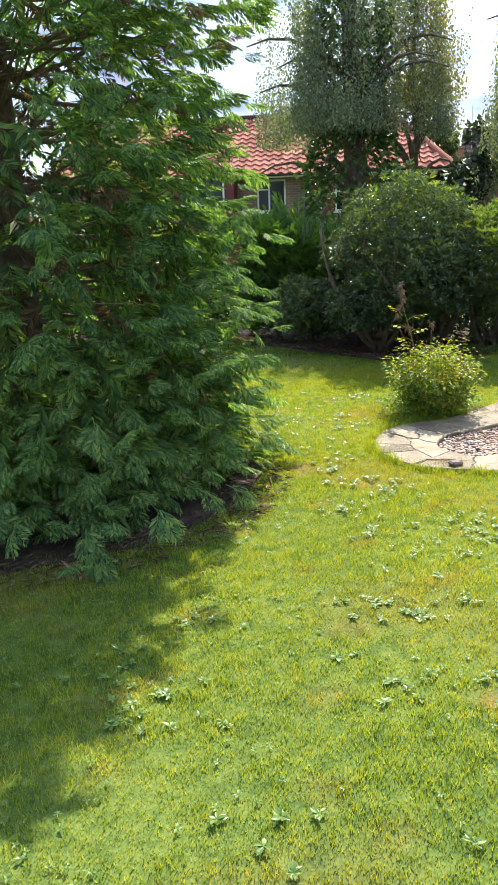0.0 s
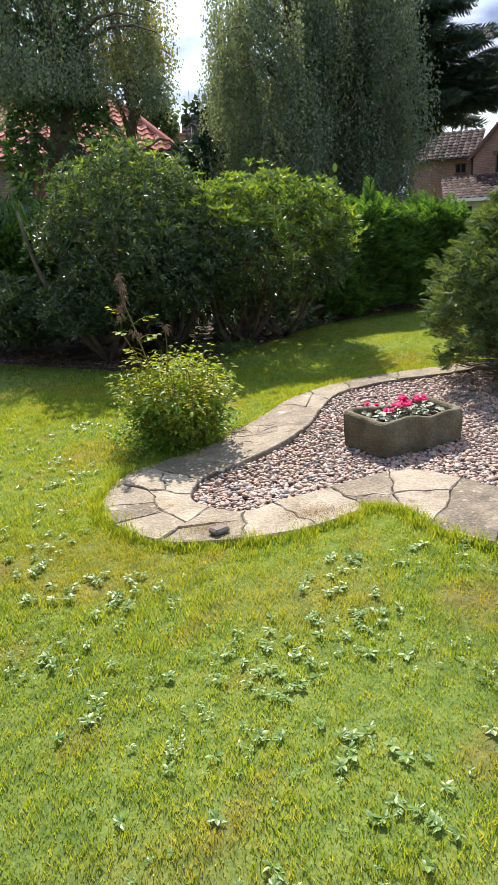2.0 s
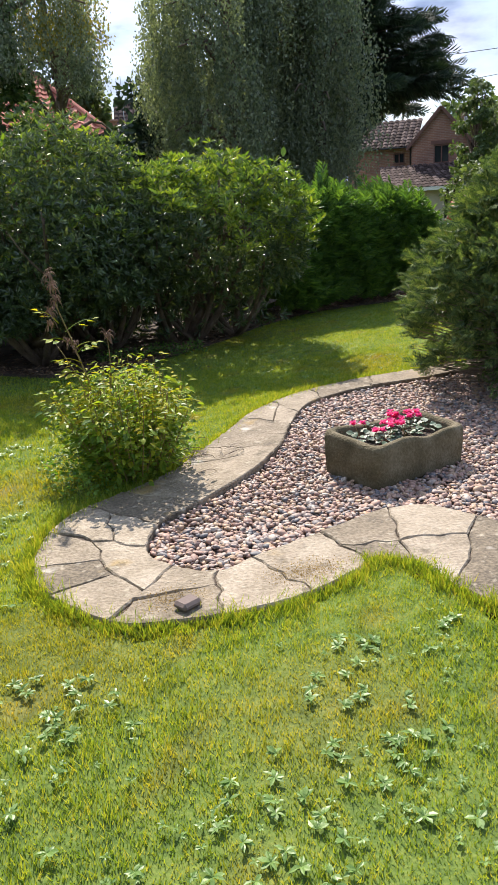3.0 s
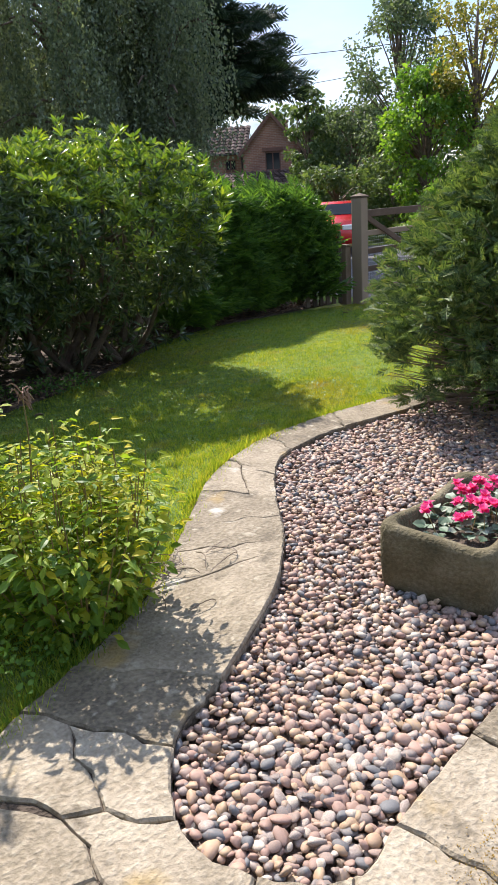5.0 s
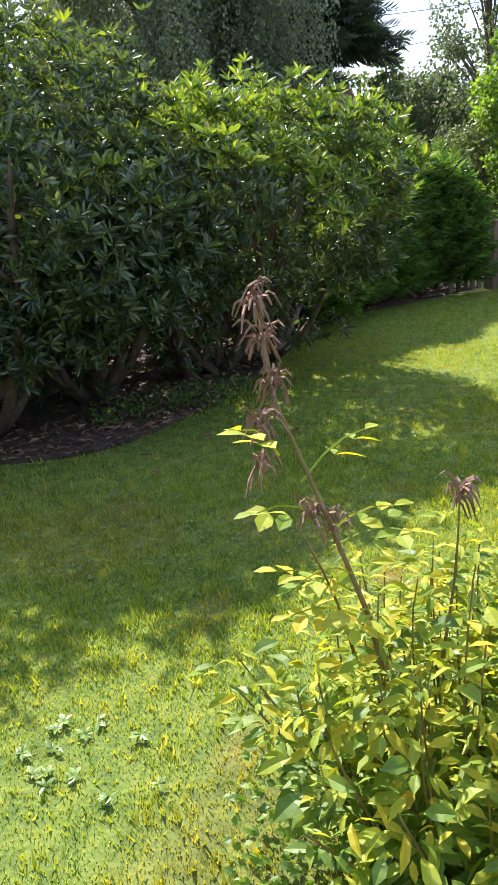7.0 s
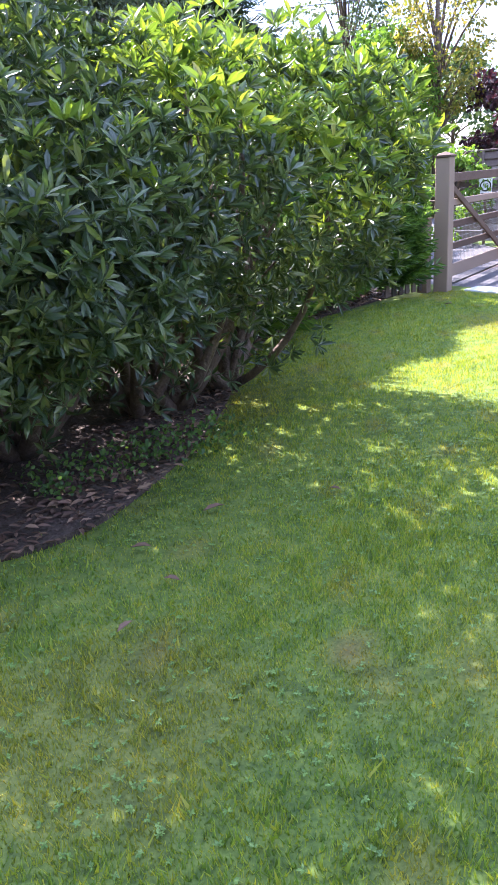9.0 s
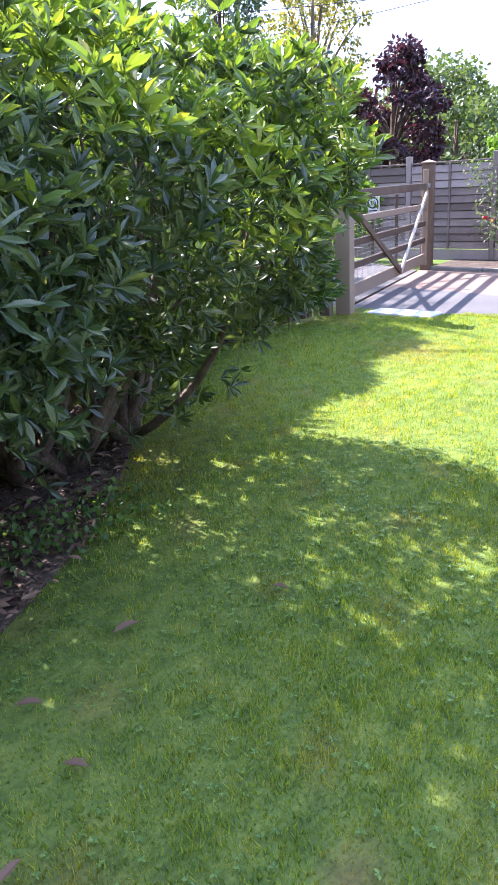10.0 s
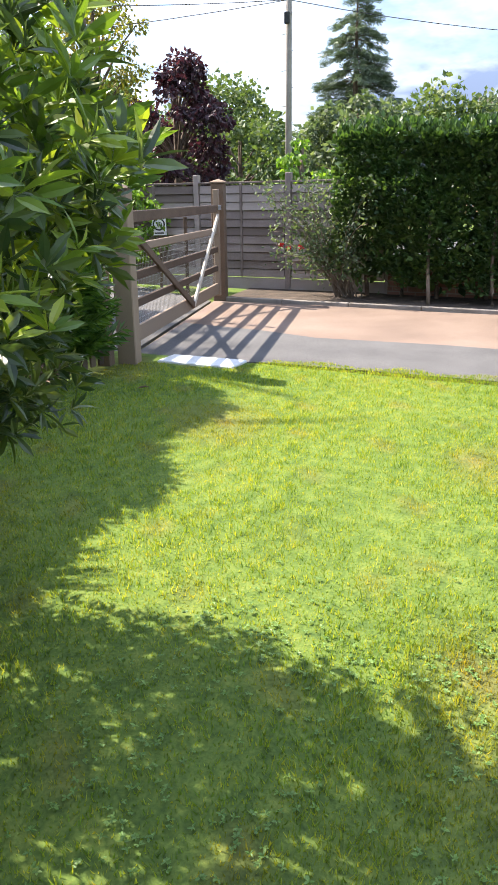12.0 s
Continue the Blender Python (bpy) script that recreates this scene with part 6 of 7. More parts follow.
    part("flue", mesh_np("flue", *tube([(1.15, 0.8, 4.0), (1.15, 0.8, 5.0)], [0.10, 0.10], 8), M_METAL), ob)


brick_gable_house()


def chimney_house():
    ob = tagged(empty("house", (31.0, 46.2, 0), -32.8), "pale rendered house with tall brick chimneys", "house")
    part_bm("wall", box_bm((6.4, 5, 4.9), (0.6, 2.5, 2.4), 0), M_RENDER, ob)
    window_unit(ob, -2.2, -1.5, 3.6, 4.5, -0.02, M_WHITE, 0.5, False)
    pile = Pile()
    roof_rows(pile, (-2.9, -0.3, 4.75), (4.1, -0.3, 4.75), (4.1, 2.6, 6.2), (-2.4, 2.6, 6.2), 8, 20)
    part("roof", pile.mesh("roof", M_TILE_BROWN), ob)
    chimney(ob, -1.9, 0.6, 4.9, 0.75, 1.55, 1)
    chimney(ob, 2.7, 0.6, 5.2, 0.95, 1.35, 1)
    antenna(ob, -1.9, 0.4, 6.4, 2.0)
    part("aerial_bar", mesh_np("aerial_bar", *tube([(-2.4, 0.4, 8.0), (-0.9, 0.4, 8.15)], [0.015, 0.015], 4), M_METAL), ob)


chimney_house()


def brown_roof_house():
    ob = tagged(empty("house", (7.0, 42, 0)), "brick house with plain brown tiled roof", "house")
    part_bm("wall", box_bm((7, 6, 4.6), (3.7, 3.3, 2.2), 0), M_BRICK_H3, ob)
    pile = Pile()
    roof_rows(pile, (-0.3, -0.3, 4.3), (7.4, -0.3, 4.3), (6.0, 3.2, 7.2), (0.4, 3.2, 7.2), 12, 24)
    part("roof", pile.mesh("roof", M_TILE_BROWN), ob)
    chimney(ob, -0.15, 1.2, 4.5, 0.6, 1.5, 1)
    antenna(ob, 0.5, 0.8, 5.8, 2.2)


brown_roof_house()


def far_brick_house():
    ob = tagged(empty("house", (62.5, 17.0, 0), -70), "distant red brick house above the hedge", "house")
    part_bm("wall", box_bm((5, 6, 7.0), (0, 3, 3.4), 0), M_BRICK_H3, ob)
    pile = Pile()
    roof_rows(pile, (-2.7, -0.3, 7.0), (2.7, -0.3, 7.0), (2.7, 3.0, 8.3), (-2.7, 3.0, 8.3), 8, 14)
    part("roof", pile.mesh("roof", M_TILE_BROWN), ob)


far_brick_house()


# ---- car beyond the hedge ----
def car():
    ob = tagged(empty("car", (14.7, 22.75, -0.06), 52), "red hatchback car parked across the road", "car")
    prof = [(-2.0, 0.35), (-2.02, 0.75), (-1.85, 0.95), (-1.35, 1.02), (-0.75, 1.42), (0.6, 1.46), (1.25, 1.40), (1.75, 0.98), (1.98, 0.88), (2.0, 0.35)]
    bm = bmesh.new()
    ra = [bm.verts.new((x, -0.82 + 0.12 * max(0, z - 0.95), z)) for x, z in prof]
    rb = [bm.verts.new((x, 0.82 - 0.12 * max(0, z - 0.95), z)) for x, z in prof]
    bm.faces.new(ra), bm.faces.new(rb[::-1])
    n = len(prof)
    for k in range(n):
        bm.faces.new((ra[k], rb[k], rb[(k + 1) % n], ra[(k + 1) % n]))
    bmesh.ops.recalc_face_normals(bm, faces=bm.faces)
    bmesh.ops.bevel(bm, geom=bm.edges[:], offset=0.05, segments=2, affect="EDGES")
    part_bm("body", bm, M_CARRED, ob, smooth=True)
    for s in (-1, 1):
        for x0, x1 in ((-0.65, 0.15), (0.22, 1.1)):
            part_bm("window", box_bm((x1 - x0, 0.03, 0.30), ((x0 + x1) / 2, s * 0.79, 1.20), 0.01), M_GLASS, ob)
        for x in (-1.25, 1.25):
            w = part("wheel", mesh_np("wheel", *tube([(x, s * 0.70, 0.31), (x, s * 0.86, 0.31)], [0.31, 0.31], 20), M_RUBBER), ob)
            part("rim", mesh_np("rim", *tube([(x, s * 0.84, 0.31), (x, s * 0.875, 0.31)], [0.2, 0.19], 14), M_METAL), w)
    part_bm("windscreen", beam_bm((-1.22, 0, 1.10), (-0.84, 0, 1.38), 1.3, 0.03, 0.005), M_GLASS, ob)
    part_bm("rear_window", beam_bm((1.36, 0, 1.34), (1.66, 0, 1.08), 1.25, 0.03, 0.005), M_GLASS, ob)
    for s in (-1, 1):
        part_bm("headlight", box_bm((0.06, 0.35, 0.14), (-1.99, s * 0.55, 0.78), 0.02), M_WHITE, ob)
        part_bm("tail_light", box_bm((0.06, 0.25, 0.2), (1.96, s * 0.62, 0.80), 0.02), M_CARRED, ob)


car()


# ---- telegraph pole and wires ----
def telegraph_pole():
    ob = tagged(empty("telegraph_pole", (20.92, 17.05, -0.06)), "tall grey timber telegraph pole with step irons", "pole")
    part("pole", mesh_np("pole", *tube([(0, 0, 0), (0, 0, 4), (0, 0, 8.3)], [0.088, 0.078, 0.062], 10), M_POLE, True), ob)
    for k in range(14):
        z = 2.4 + k * 0.40
        s = 1 if k % 2 else -1
        d = np.array([0.45, 0.89, 0]) * s
        part("step_iron", mesh_np("step_iron", *tube([d * 0.1 + np.array([0, 0, z]), d * 0.27 + np.array([0, 0, z])], [0.012, 0.012], 5), M_METAL), ob)
    part("terminal_box", bm_mesh("terminal_box", box_bm((0.09, 0.13, 0.26), (-0.12, 0, 5.5), 0.02), M_DARK), ob)
    for i, (e, sag) in enumerate((((-10.0, 12.0, 6.0), 0.4), ((14, -12, 6.5), 0.5), ((-4, 20, 6.2), 0.5))):
        part("wire", mesh_np("wire", *tube(curve_pts((0, 0, 5.9), e, (0, 0, -sag), 14), [0.009] * 14, 4), M_DARK), ob, "thin black overhead line")


telegraph_pole()


# ---- low wall, tall shoots, climbing rose by the fence ----
def hedge_wall():
    ob = tagged(empty("low_wall", (13.2, 6.0, 0)), "low red brick wall seen under the hedge", "wall")
    part_bm("brickwork", box_bm((0.2, 6.1, 0.55), (0.1, 3.1, 0.26), 0.01), M_BRICK_H3, ob)


hedge_wall()
for i, (x, y, h) in enumerate(((12.35, 11.35, 1.35), (12.4, 10.55, 1.1), (12.45, 9.8, 1.2))):
    st = tagged(empty("hedge_stem", (x, y, 0.02)), "bare pale stem at the hedge foot", "stem")
    part("stem", mesh_np("stem", *tube(curve_pts((0, 0, 0), (0.12, 0.06, h), (0.04, 0.03, 0), 7), np.linspace(0.028, 0.016, 7), 7), M_TWIG, True), st)


def climbing_rose():
    ob = tagged(empty("climbing_rose", (12.75, 12.6, 0.03)), "sprawling rose with pale leaves and red blooms", "shrub")
    r = np.random.default_rng(301)
    pile, P, A = Pile(), [], []
    for k in range(38):
        e = np.array([r.uniform(-0.6, 0.2), r.uniform(-0.5, 1.3), r.uniform(0.4, 1.6)])
        pts = curve_pts((r.normal() * 0.05, r.normal() * 0.1, 0), e, (-0.08, 0.05, 0.25), 8)
        pile.add(*tube(pts, np.linspace(0.010, 0.003, 8), 4, False))
        for t in range(2, 8):
            for j in range(13):
                P.append(pts[t] + r.normal(size=3) * 0.09)
                A.append(r.normal(size=3))
    part("cane", pile.mesh("cane", M_TWIG), ob)
    lv = Pile()
    fill(lv, [LEAF], np.array(P), unit(np.array(A)), r.uniform(0.04, 0.075, len(P)), 302, 3)
    part("leaves", lv.mesh("leaves", M_TREE_B), ob)["kind"] = "stuff"
    for q in ((-0.40, 0.85, 0.72), (-0.42, 0.72, 0.68), (-0.40, 0.55, 0.70)):
        fl = Pile()
        a = unit(r.normal(size=(14, 3)) + np.array([0, 0, 0.5]))
        fill(fl, [LEAF], np.tile(q, (14, 1)), a, r.uniform(0.04, 0.06, 14), 303, 3)
        part("bloom", fl.mesh("bloom", M_CARRED), ob, "small red bloom")


climbing_rose()
leafy_tree((15.2, 14.3), 2.3, 0.55, 1400, M_TREE_A, "young light green shoots behind the fence", 311, 0.10, 24, 0.2, name="garden_bush", trunk=0.03, category="bush")
leafy_tree((13.0, 16.6), 1.75, 0.7, 2200, M_TREE_A, "light green bush outside the gate", 312, 0.09, 30, 0.0, name="garden_bush", trunk=0.03, category="bush")

# ---- lawn: blades, clover rosettes, fallen leaves ----
def blades(n, x0, x1, y0, y1, h, w, seed):
    r = np.random.default_rng(seed)
    p = np.column_stack([r.uniform(x0, x1, n), r.uniform(y0, y1, n)])
    keep = ~inside_poly(p, ISLAND[::2]) & (np.hypot((p[:, 0] + 1.42) / 1.6, (p[:, 1] - 4.80) / 1.55) > 0.96 + r.normal(size=n) * 0.035)
    edge_y = np.interp(p[:, 0], MULCH[:, 0], MULCH[:, 1])
    keep &= (p[:, 1] < edge_y + r.normal(size=n) * 0.05) | (p[:, 0] > 7.75)
    lawn_edge = np.interp(p[:, 1], [0, 9.9, 11.8, 12.0, 12.7, 13.2], [8.6, 8.6, 8.52, 8.0, 7.95, 7.8]) + 0.05 * np.sin(p[:, 1] * 9)
    keep &= (p[:, 0] < lawn_edge) & (p[:, 1] < 12.95)
    edge = np.minimum.reduce([p[:, 0] - x0, x1 - p[:, 0], p[:, 1] - y0, y1 - p[:, 1]])
    keep &= r.random(n) < 0.15 + edge / 0.7
    dry = dryness(p)
    keep &= r.random(n) > np.clip(dry - 0.3, 0, 0.6)
    return p[keep], dry[keep]


def grass_mesh(p, dry, h, w, seed):
    r = np.random.default_rng(seed)
    n = len(p)
    a = r.uniform(0, 6.283, n)
    lush = (0.7 + 0.6 * wobble(p, 2.2, 9.0)) * (0.55 + 0.9 * wobble(p, 13.0, 4.0))
    hh = h * r.uniform(0.55, 1.25, n) * lush * (1 - 0.45 * dry)
    lean = r.uniform(0.1, 0.75, n) * hh
    b = r.uniform(0, 6.283, n)
    z = (wobble(p, 0.9, 5.0) - 0.5) * 0.02 - 0.003
    ww = w * r.uniform(0.7, 1.3, n)
    v = np.empty((n, 3, 3), dtype=np.float32)
    v[:, 0] = np.column_stack([p[:, 0] - np.cos(a) * ww, p[:, 1] - np.sin(a) * ww, z])
    v[:, 1] = np.column_stack([p[:, 0] + np.cos(a) * ww, p[:, 1] + np.sin(a) * ww, z])
    v[:, 2] = np.column_stack([p[:, 0] + np.cos(b) * lean, p[:, 1] + np.sin(b) * lean, z + hh])
    me = mesh_np("grass", v.reshape(-1, 3), [np.arange(3 * n).reshape(-1, 3)], M_BLADE)
    at_ = me.attributes.new("dry", "FLOAT", "POINT")
    at_.data.foreach_set("value", np.repeat(np.clip(dry, 0, 1), 3).astype(np.float32))
    return me


for k, (n, box, h, w) in enumerate(((600000, (-2.6, 4.6, 0.3, 6.0), 0.025, 0.0022), (380000, (-1.9, 5.0, 4.8, 9.8), 0.023, 0.0023), (340000, (0.2, 9.3, 7.8, 13.6), 0.020, 0.0028), (30000, (-6, 2.0, 5.6, 13.0), 0.036, 0.0055), (26000, (4.0, 8.7, 3.0, 9.0), 0.04, 0.0055))):
    p, dry = blades(n, *box, h, w, 400 + k)
    tagged(new("grass", grass_mesh(p, dry, h, w, 410 + k)), "short mown green lawn grass", "grass", kind="stuff")

# tufts hanging over the path edge
r_ = np.random.default_rng(430)
ei = r_.integers(0, len(OUTER), 18000)
ep = OUTER[ei] + r_.normal(size=(18000, 2)) * 0.035
ep = ep[~inside_poly(ep, ISLAND) | (r_.random(18000) < 0.22)]
tagged(new("grass", grass_mesh(ep, np.zeros(len(ep)), 0.055, 0.003, 431)), "longer grass tufts along the path edge", "grass", kind="stuff")


def rosettes(n, x0, x1, y0, y1, seed, label, size=(0.016, 0.038), mat=M_WEED, k=8):
    r = np.random.default_rng(seed)
    centres = np.column_stack([r.uniform(x0, x1, n // 5), r.uniform(y0, y1, n // 5)])
    p = centres[r.integers(0, len(centres), n)] + r.normal(size=(n, 2)) * 0.09
    p = p[~inside_poly(p, ISLAND) & (p[:, 1] < np.interp(p[:, 0], MULCH[:, 0], MULCH[:, 1]) - 0.1) & (p[:, 0] < 8.4) & (np.hypot(p[:, 0] + 1.4, p[:, 1] - 4.75) > 1.7)]
    P = np.repeat(np.column_stack([p, np.full(len(p), 0.014)]), k, axis=0)
    a = r.uniform(0, 6.283, len(P))
    A = unit(np.column_stack([np.cos(a), np.sin(a), r.uniform(0.05, 0.6, len(P))]))
    pile = Pile()
    fill(pile, [blade_leaf(0.17, 0.06, 0.25), blade_leaf(0.24, 0.04, 0.15)], P, A, r.uniform(*size, len(P)), seed + 1, 0.3)
    tagged(new("weeds", pile.mesh("weeds", mat)), label, "weeds", kind="stuff")


rosettes(430, -0.6, 3.4, 0.9, 5.0, 441, "pale green plantain rosettes in the lawn", (0.018, 0.038), M_WEED, 9)
rosettes(900, -1.0, 3.6, 0.8, 5.0, 447, "small daisy and clover leaves in the lawn", (0.010, 0.020), M_WEED, 7)
rosettes(150, 0.0, 1.2, 5.0, 8.0, 443, "pale green weed rosettes in the lawn")
rosettes(1500, 1.2, 5.0, 8.4, 10.4, 445, "small clover leaves in shaded lawn", (0.008, 0.016), M_WEED, 7)


def litter(n, seed):
    r = np.random.default_rng(seed)
    x = r.uniform(-1, 7.5, n)
    y = np.interp(x, MULCH[:, 0], MULCH[:, 1]) + np.abs(r.normal(size=n)) * 0.55 - 0.04
    P = np.column_stack([x, y, np.full(n, 0.032)])
    A = unit(np.column_stack([r.normal(size=(n, 2)), r.normal(size=n) * 0.15]))
    pile = Pile()
    fill(pile, [blade_leaf(0.17, 0.10, 0.05)], P, A, r.uniform(0.025, 0.075, n), seed + 1, 0.6)
    tagged(new("leaf_litter", pile.mesh("leaf_litter", M_LITTER)), "brown dead leaves and twigs on soil", "leaf litter", kind="stuff")
    n2 = 1500
    a = r.uniform(-2.2, 0.9, n2)
    q = r.uniform(0.85, 1.12, n2)
    P = np.column_stack([-1.4 + 1.62 * q * np.cos(a), 4.75 + 1.58 * q * np.sin(a), np.full(n2, 0.026)])
    A = unit(np.column_stack([r.normal(size=(n2, 2)), r.normal(size=n2) * 0.2]))
    pile = Pile()
    fill(pile, [kite(0.10), kite(0.05)], P, A, r.uniform(0.03, 0.10, n2), seed + 3, 0.6)
    tagged(new("leaf_litter", pile.mesh("leaf_litter", M_LITTER)), "dry brown needles under the cypress", "leaf litter", kind="stuff")


litter(5000, 451)
for x, y, rz, s in ((2.02, 9.85, 40, 0.09), (2.45, 9.95, 70, 0.10), (1.95, 9.55, 20, 0.08), (1.70, 9.45, 100, 0.07), (7.1, 12.2, 30, 0.10), (2.9, 9.7, 10, 0.07)):
    lf = new("fallen_leaf", mesh_np("fallen_leaf", blade_leaf(0.17, 0.10, 0.10)[0] * s, blade_leaf()[1], M_LITTER))
    lf.matrix_basis = pose(x, y, 0.035, 0, 0, rz)
    tagged(lf, "single curled brown leaf on the lawn", "leaf")
# bed-edge ground cover under the rhododendron
gcr = np.random.default_rng(460)
gp = np.column_stack([gcr.uniform(1.9, 3.1, 800), gcr.uniform(10.5, 10.95, 800), gcr.uniform(0.03, 0.13, 800)])
gpile = Pile()
fill(gpile, [blade_leaf(0.32, 0.05, 0.2)], gp, unit(gcr.normal(size=gp.shape) + np.array([0, 0, 0.6])), gcr.uniform(0.018, 0.036, 800), 461, 2)
tagged(new("ground_cover", gpile.mesh("ground_cover", M_HEDGE)), "low green ground cover under the rhododendron", "plants", kind="stuff")

# ---- pebbles ----
bm = bmesh.new()
bmesh.ops.create_icosphere(bm, subdivisions=2, radius=0.5)
ico_v = np.array([v.co[:] for v in bm.verts])
ico_f = [np.array([[v.index for v in f.verts] for f in bm.faces])]
bm.free()


bm = bmesh.new()
bmesh.ops.create_icosphere(bm, subdivisions=1, radius=0.5)
low_v = np.array([v.co[:] for v in bm.verts])
low_f = [np.array([[v.index for v in f.verts] for f in bm.faces])]
bm.free()


def pebble_shape(seed):
    r = np.random.default_rng(seed)
    v = ico_v.copy()
    d = unit(v)
    k = 1 + 0.15 * np.sin(d @ r.normal(size=3) * 2.0 + r.uniform(0, 6)) + 0.09 * np.sin(d @ r.normal(size=3) * 3.4 + r.uniform(0, 6))
    return d * 0.5 * k[:, None]


SHAPES = [pebble_shape(500 + k) for k in range(8)]
gr = np.random.default_rng(510)
step = 0.0215
mx_, my_ = np.meshgrid(np.arange(1.5, 5.2, step), np.arange(4.3, 8.6, step))
pp = np.column_stack([mx_.ravel(), my_.ravel()]) + gr.uniform(-0.6, 0.6, (mx_.size, 2)) * step
shrunk = GRAVEL[::2].copy()
pp = pp[inside_poly(pp, shrunk)]
inner_gap = np.min(np.hypot(pp[:, None, 0] - INNER[None, ::3, 0], pp[:, None, 1] - INNER[None, ::3, 1]), axis=1)
pp = pp[inner_gap > 0.018]
# nothing under the trough
c18, s18 = math.cos(radians(18)), math.sin(radians(18))
lx = (pp[:, 0] - 3.205) * c18 + (pp[:, 1] - 6.425) * s18
ly = -(pp[:, 0] - 3.205) * s18 + (pp[:, 1] - 6.425) * c18
pp = pp[~((np.abs(lx) < 0.36) & (np.abs(ly) < 0.225))]
pp = pp[~((pp[:, 0] > 4.9) & (pp[:, 1] < 6.2))]
n = len(pp)
size = np.clip(gr.lognormal(math.log(0.0285), 0.26, n), 0.016, 0.050)
dims = np.column_stack([size * gr.uniform(0.95, 1.45, n), size * gr.uniform(0.75, 1.05, n), size * gr.uniform(0.42, 0.66, n)])
tilt = unit(np.column_stack([gr.normal(size=(n, 2)), gr.normal(size=n) * 0.25]))
rots = frames_to(tilt, gr.normal(size=n) * 0.35)
pos = np.column_stack([pp, -0.024 + gr.uniform(0, 0.022, n)])
near_one = np.hypot(pp[:, 0] - 1.95, pp[:, 1] - 5.75)
order = np.argsort(near_one)
single, rest = order[:300], order[300:]
gravel = tagged(empty("gravel", (0, 0, 0)), "rounded pinkish river pebbles filling the island", "gravel", kind="structure")
one = [mesh_np("pebble", s, ico_f, M_PEBBLE_ONE, True) for s in SHAPES]
for i in single:
    ob = part("pebble", one[int(i) % 8], gravel)
    m3 = Matrix([list(map(float, row)) for row in rots[i]])
    ob.matrix_basis = Matrix.LocRotScale([float(v) for v in pos[i]], m3.to_quaternion(), [float(v) for v in dims[i]])
pile = Pile()
for k, s in enumerate(SHAPES):
    idx = rest[(rest % 8 == k) & (pp[rest, 1] < 6.05)]
    pile.add(*swarm(s, ico_f, pos[idx], rots[idx], dims[idx]))
    idx = rest[(rest % 8 == k) & (pp[rest, 1] >= 6.05)]
    pile.add(*swarm(unit(low_v) * 0.5 * (1 + 0.12 * np.sin(low_v @ np.array([3.0, 5.0, 2.0]) + k))[:, None], low_f, pos[idx], rots[idx], dims[idx] * 1.08))
part("pebbles", pile.mesh("pebbles", M_PEBBLE, True), gravel)["kind"] = "stuff"

# ---- flagstones ----
path_ob = tagged(empty("path", (0, 0, 0)), "worn sandstone crazy-paving path edging the pebbles", "path", kind="structure")
bm = bmesh.new()
a = [bm.verts.new((*p, 0.008)) for p in OUTER[::3]]
b = [bm.verts.new((*p, 0.008)) for p in INNER[::3]]
for k in range(len(a) - 1):
    bm.faces.new((a[k], a[k + 1], b[k + 1], b[k]))
bmesh.ops.recalc_face_normals(bm, faces=bm.faces)
part_bm("joint_bed", bm, M_SOIL, path_ob, "dark soil in the joints")
fr = np.random.default_rng(520)


def flag(poly, tilt):
    """One flagstone with chipped edges from its outline."""
    pts = []
    n = len(poly)
    for k in range(n):
        p, q = np.array(poly[k]), np.array(poly[(k + 1) % n])
        m = max(2, int(np.linalg.norm(q - p) / 0.045))
        for t in range(m):
            pts.append(p + (q - p) * t / m)
    pts = np.array(pts)
    c = pts.mean(0)
    d = pts - c
    ln = np.linalg.norm(d, axis=1, keepdims=True)
    pts = c + d * (1 - 0.0025 / ln) + fr.normal(size=pts.shape) * 0.0024
    bm = bmesh.new()
    z = 0.021 + (pts - c) @ tilt
    low = [bm.verts.new((x, y, -0.05)) for x, y in pts]
    up = [bm.verts.new((x, y, h - 0.008)) for (x, y), h in zip(pts, z)]
    tp = [bm.verts.new((x, y, h)) for (x, y), h in zip(c + (pts - c) * (1 - 0.007 / ln), z)]
    n = len(pts)
    for k in range(n):
        k2 = (k + 1) % n
        bm.faces.new((low[k], low[k2], up[k2], up[k]))
        bm.faces.new((up[k], up[k2], tp[k2], tp[k]))
    bm.faces.new(tp)
    bmesh.ops.recalc_face_normals(bm, faces=bm.faces)
    part_bm("flagstone", bm, M_FLAG, path_ob)


# joints from the grass edge to the pebble edge, walked from the conifer round the tip
JOINTS = [((5.6, 8.72), (5.4, 8.38)), ((4.75, 8.63), (4.6, 8.29)), ((4.05, 8.55), (3.95, 8.23)), ((3.45, 8.40), (3.42, 8.06)), ((3.02, 8.14), (3.12, 7.74)),
          ((2.70, 7.80), (2.95, 7.50)), ((2.45, 7.49), (2.82, 7.28)), ((2.24, 7.24), (2.68, 7.04)), ((2.02, 7.00), (2.60, 6.94)), ((1.60, 6.66), (1.97, 6.28)),
          ((1.38, 6.50), (1.73, 6.09)), ((1.16, 6.24), (1.60, 5.88)), ((1.35, 5.28), (1.66, 5.60)), ((1.77, 5.10), (1.86, 5.50)), ((2.17, 5.16), (2.04, 5.57)),
          ((2.50, 5.32), (2.40, 5.68)), ((2.68, 5.24), (2.85, 5.82)), ((2.72, 4.98), (3.20, 5.55)), ((2.90, 4.65), (3.36, 5.24)), ((3.40, 4.10), (3.80, 4.70))]


def nearest(line, q):
    return int(np.argmin(np.hypot(line[:, 0] - q[0], line[:, 1] - q[1])))


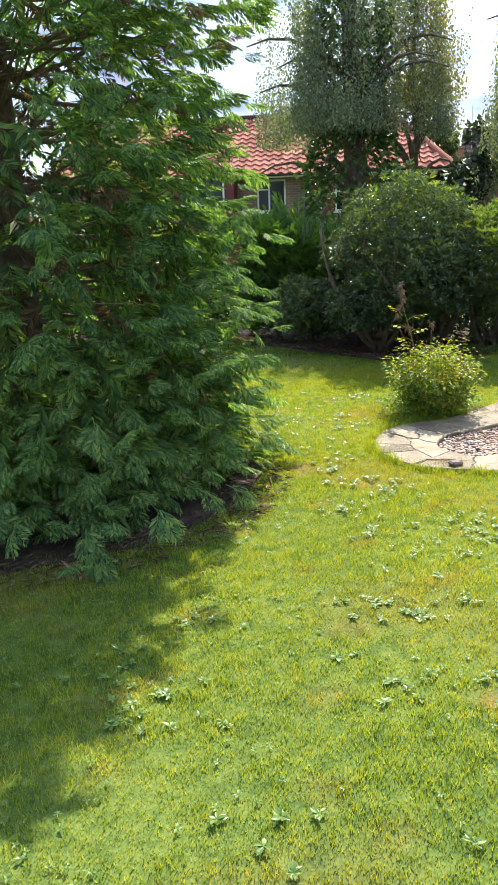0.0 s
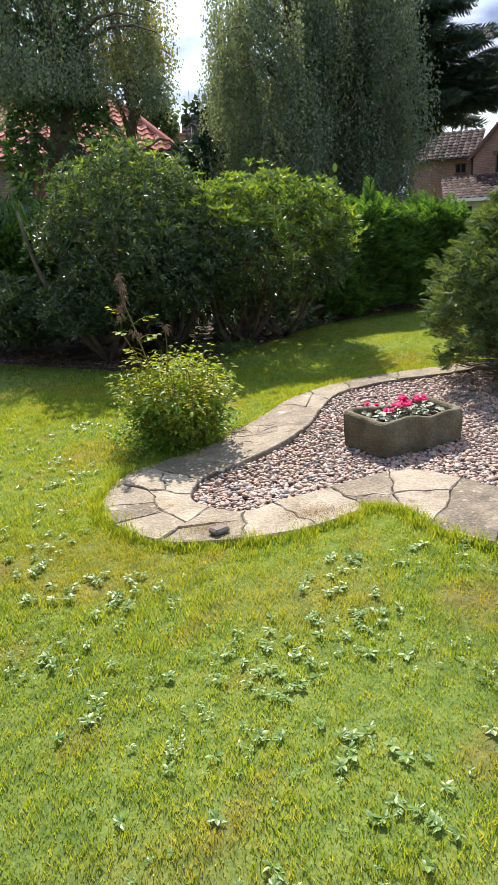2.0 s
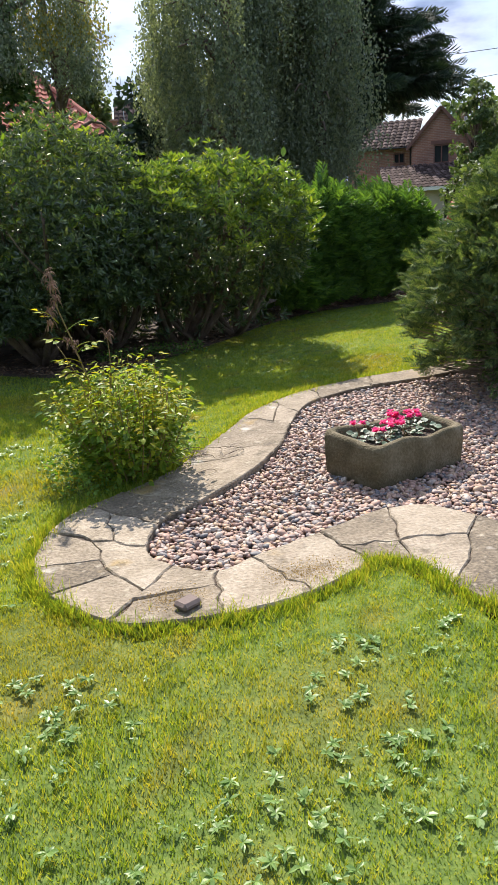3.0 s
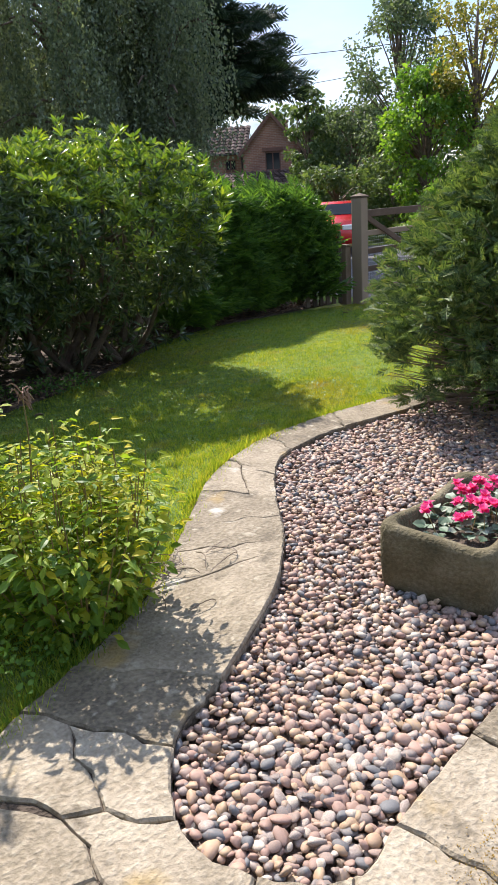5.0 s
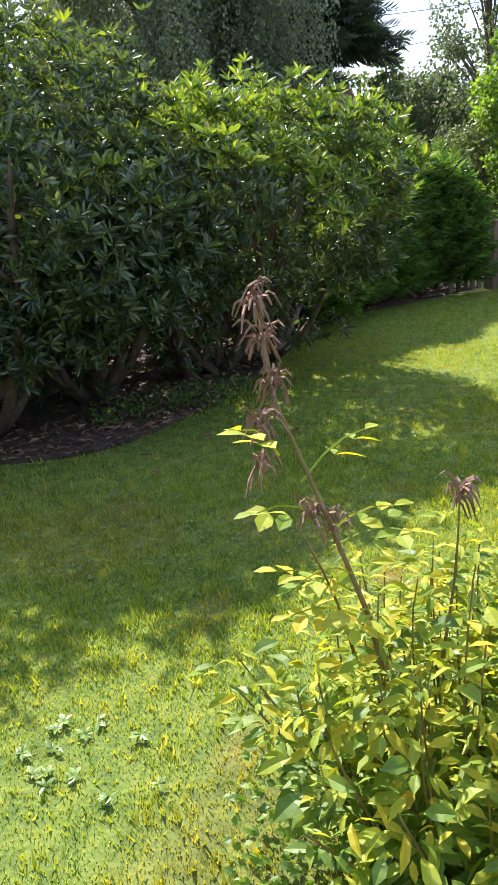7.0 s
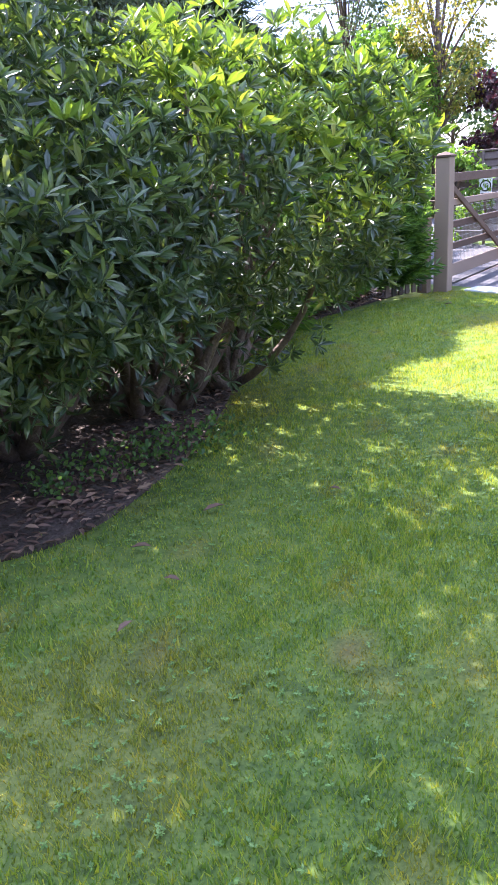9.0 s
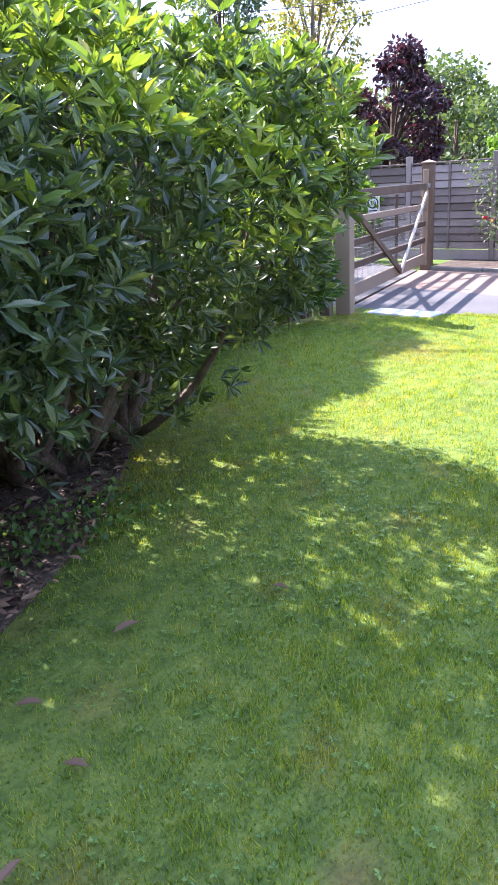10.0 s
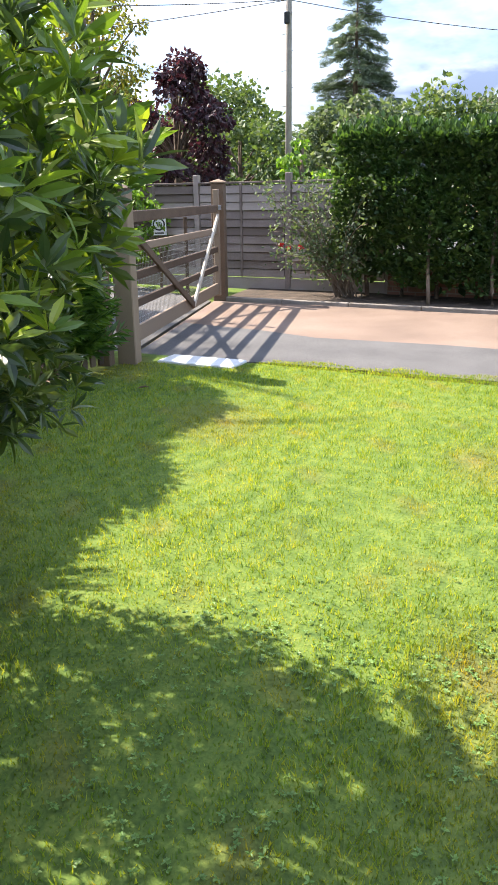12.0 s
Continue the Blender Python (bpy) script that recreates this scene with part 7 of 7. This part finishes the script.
def crack(a, b, n=6, sway=0.013):
    """A broken line from a to b."""
    a, b = np.array(a), np.array(b)
    side = np.array([-(b - a)[1], (b - a)[0]]) / max(1e-6, np.linalg.norm(b - a))
    off = fr.normal(size=n + 1) * sway
    off[0] = off[-1] = 0
    return [tuple(a + (b - a) * k / n + side * off[k]) for k in range(n + 1)]


marks = [(nearest(OUTER, o), nearest(INNER, i)) for o, i in JOINTS]
lines = [crack(OUTER[o], INNER[i]) for o, i in marks]
for k in range(len(marks) - 1):
    (o0, i0), (o1, i1) = marks[k], marks[k + 1]
    og = [tuple(OUTER[j]) for j in np.linspace(o0, o1, 6).astype(int)]
    ig = [tuple(INNER[j]) for j in np.linspace(i0, i1, 6).astype(int)]
    if k == 11:
        # the round tip: one large slab, a rim piece and two wedges on the grass side
        mid = [tuple(np.array(p) * 0.42 + np.array(q) * 0.58) for p, q in zip(OUTER[np.linspace(o0, o1, 7).astype(int)], INNER[np.linspace(i0, i1, 7).astype(int)])]
        mid = [lines[k][3]] + mid[1:-1] + [lines[k + 1][3]]
        flag(lines[k][3:] + ig[1:-1] + lines[k + 1][3:][::-1] + mid[::-1][1:-1], fr.normal(size=2) * 0.01)
        cut = np.linspace(o0, o1, 4).astype(int)
        spots = [0, 2, 4, 6]
        for j in range(3):
            rim = [tuple(OUTER[q]) for q in np.linspace(cut[j], cut[j + 1], 5).astype(int)]
            flag(rim + mid[spots[j]:spots[j + 1] + 1][::-1], fr.normal(size=2) * 0.012)
    elif k in (4, 10, 12, 15, 16):
        h0, h1 = (3, 2) if k % 2 else (2, 4)
        across = crack(lines[k][h0], lines[k + 1][h1], 5, 0.012)
        flag(og + lines[k + 1][1:h1 + 1] + across[::-1][1:] + lines[k][1:h0][::-1], fr.normal(size=2) * 0.012)
        flag(across + lines[k + 1][h1 + 1:] + ig[::-1][1:] + lines[k][h0 + 1:-1][::-1], fr.normal(size=2) * 0.012)
    else:
        flag(og + lines[k + 1][1:] + ig[::-1][1:] + lines[k][1:-1][::-1], fr.normal(size=2) * 0.012)
loose = tagged(new("loose_stone", bm_mesh("loose_stone", box_bm((0.10, 0.075, 0.034), (0, 0, 0), 0.012), M_FENCE)), "small loose stone lying on the path", "stone")
loose.matrix_basis = pose(1.66, 5.24, 0.040, 0, 3, 30)
# moss between stones and twigs on the flags
mr = np.random.default_rng(530)
mp = np.column_stack([mr.normal(2.22, 0.10, 1500), mr.normal(5.32, 0.06, 1500), np.full(1500, 0.024)])
mp = np.vstack([mp, np.column_stack([mr.normal(1.6, 0.07, 700), mr.normal(5.33, 0.05, 700), np.full(700, 0.024)])])
mpile = Pile()
fill(mpile, [kite(0.3)], mp, unit(mr.normal(size=mp.shape) + np.array([0, 0, 0.8])), mr.uniform(0.004, 0.008, len(mp)), 531, 3)
M_MOSS = foliage("dry moss", [(0.2, (0.24, 0.16, 0.045)), (0.8, (0.44, 0.31, 0.10))], (1.1, 1.0, 0.6), 0.2, 0.9)
tagged(new("moss", mpile.mesh("moss", M_MOSS)), "dry golden moss on the flagstones", "moss", kind="stuff")
tw = Pile()
for k in range(40):
    x, y = mr.normal(2.12, 0.12), mr.normal(7.12, 0.12)
    a = mr.uniform(0, 6.283)
    tw.add(*tube(curve_pts((x, y, 0.027), (x + math.cos(a) * 0.13, y + math.sin(a) * 0.13, 0.036), (0.02, 0, 0.015), 5), [0.0022] * 5, 3, False))
tagged(new("twig_litter", tw.mesh("twig_litter", M_TWIG)), "thin dry stalks lying on the path", "twigs", kind="stuff")
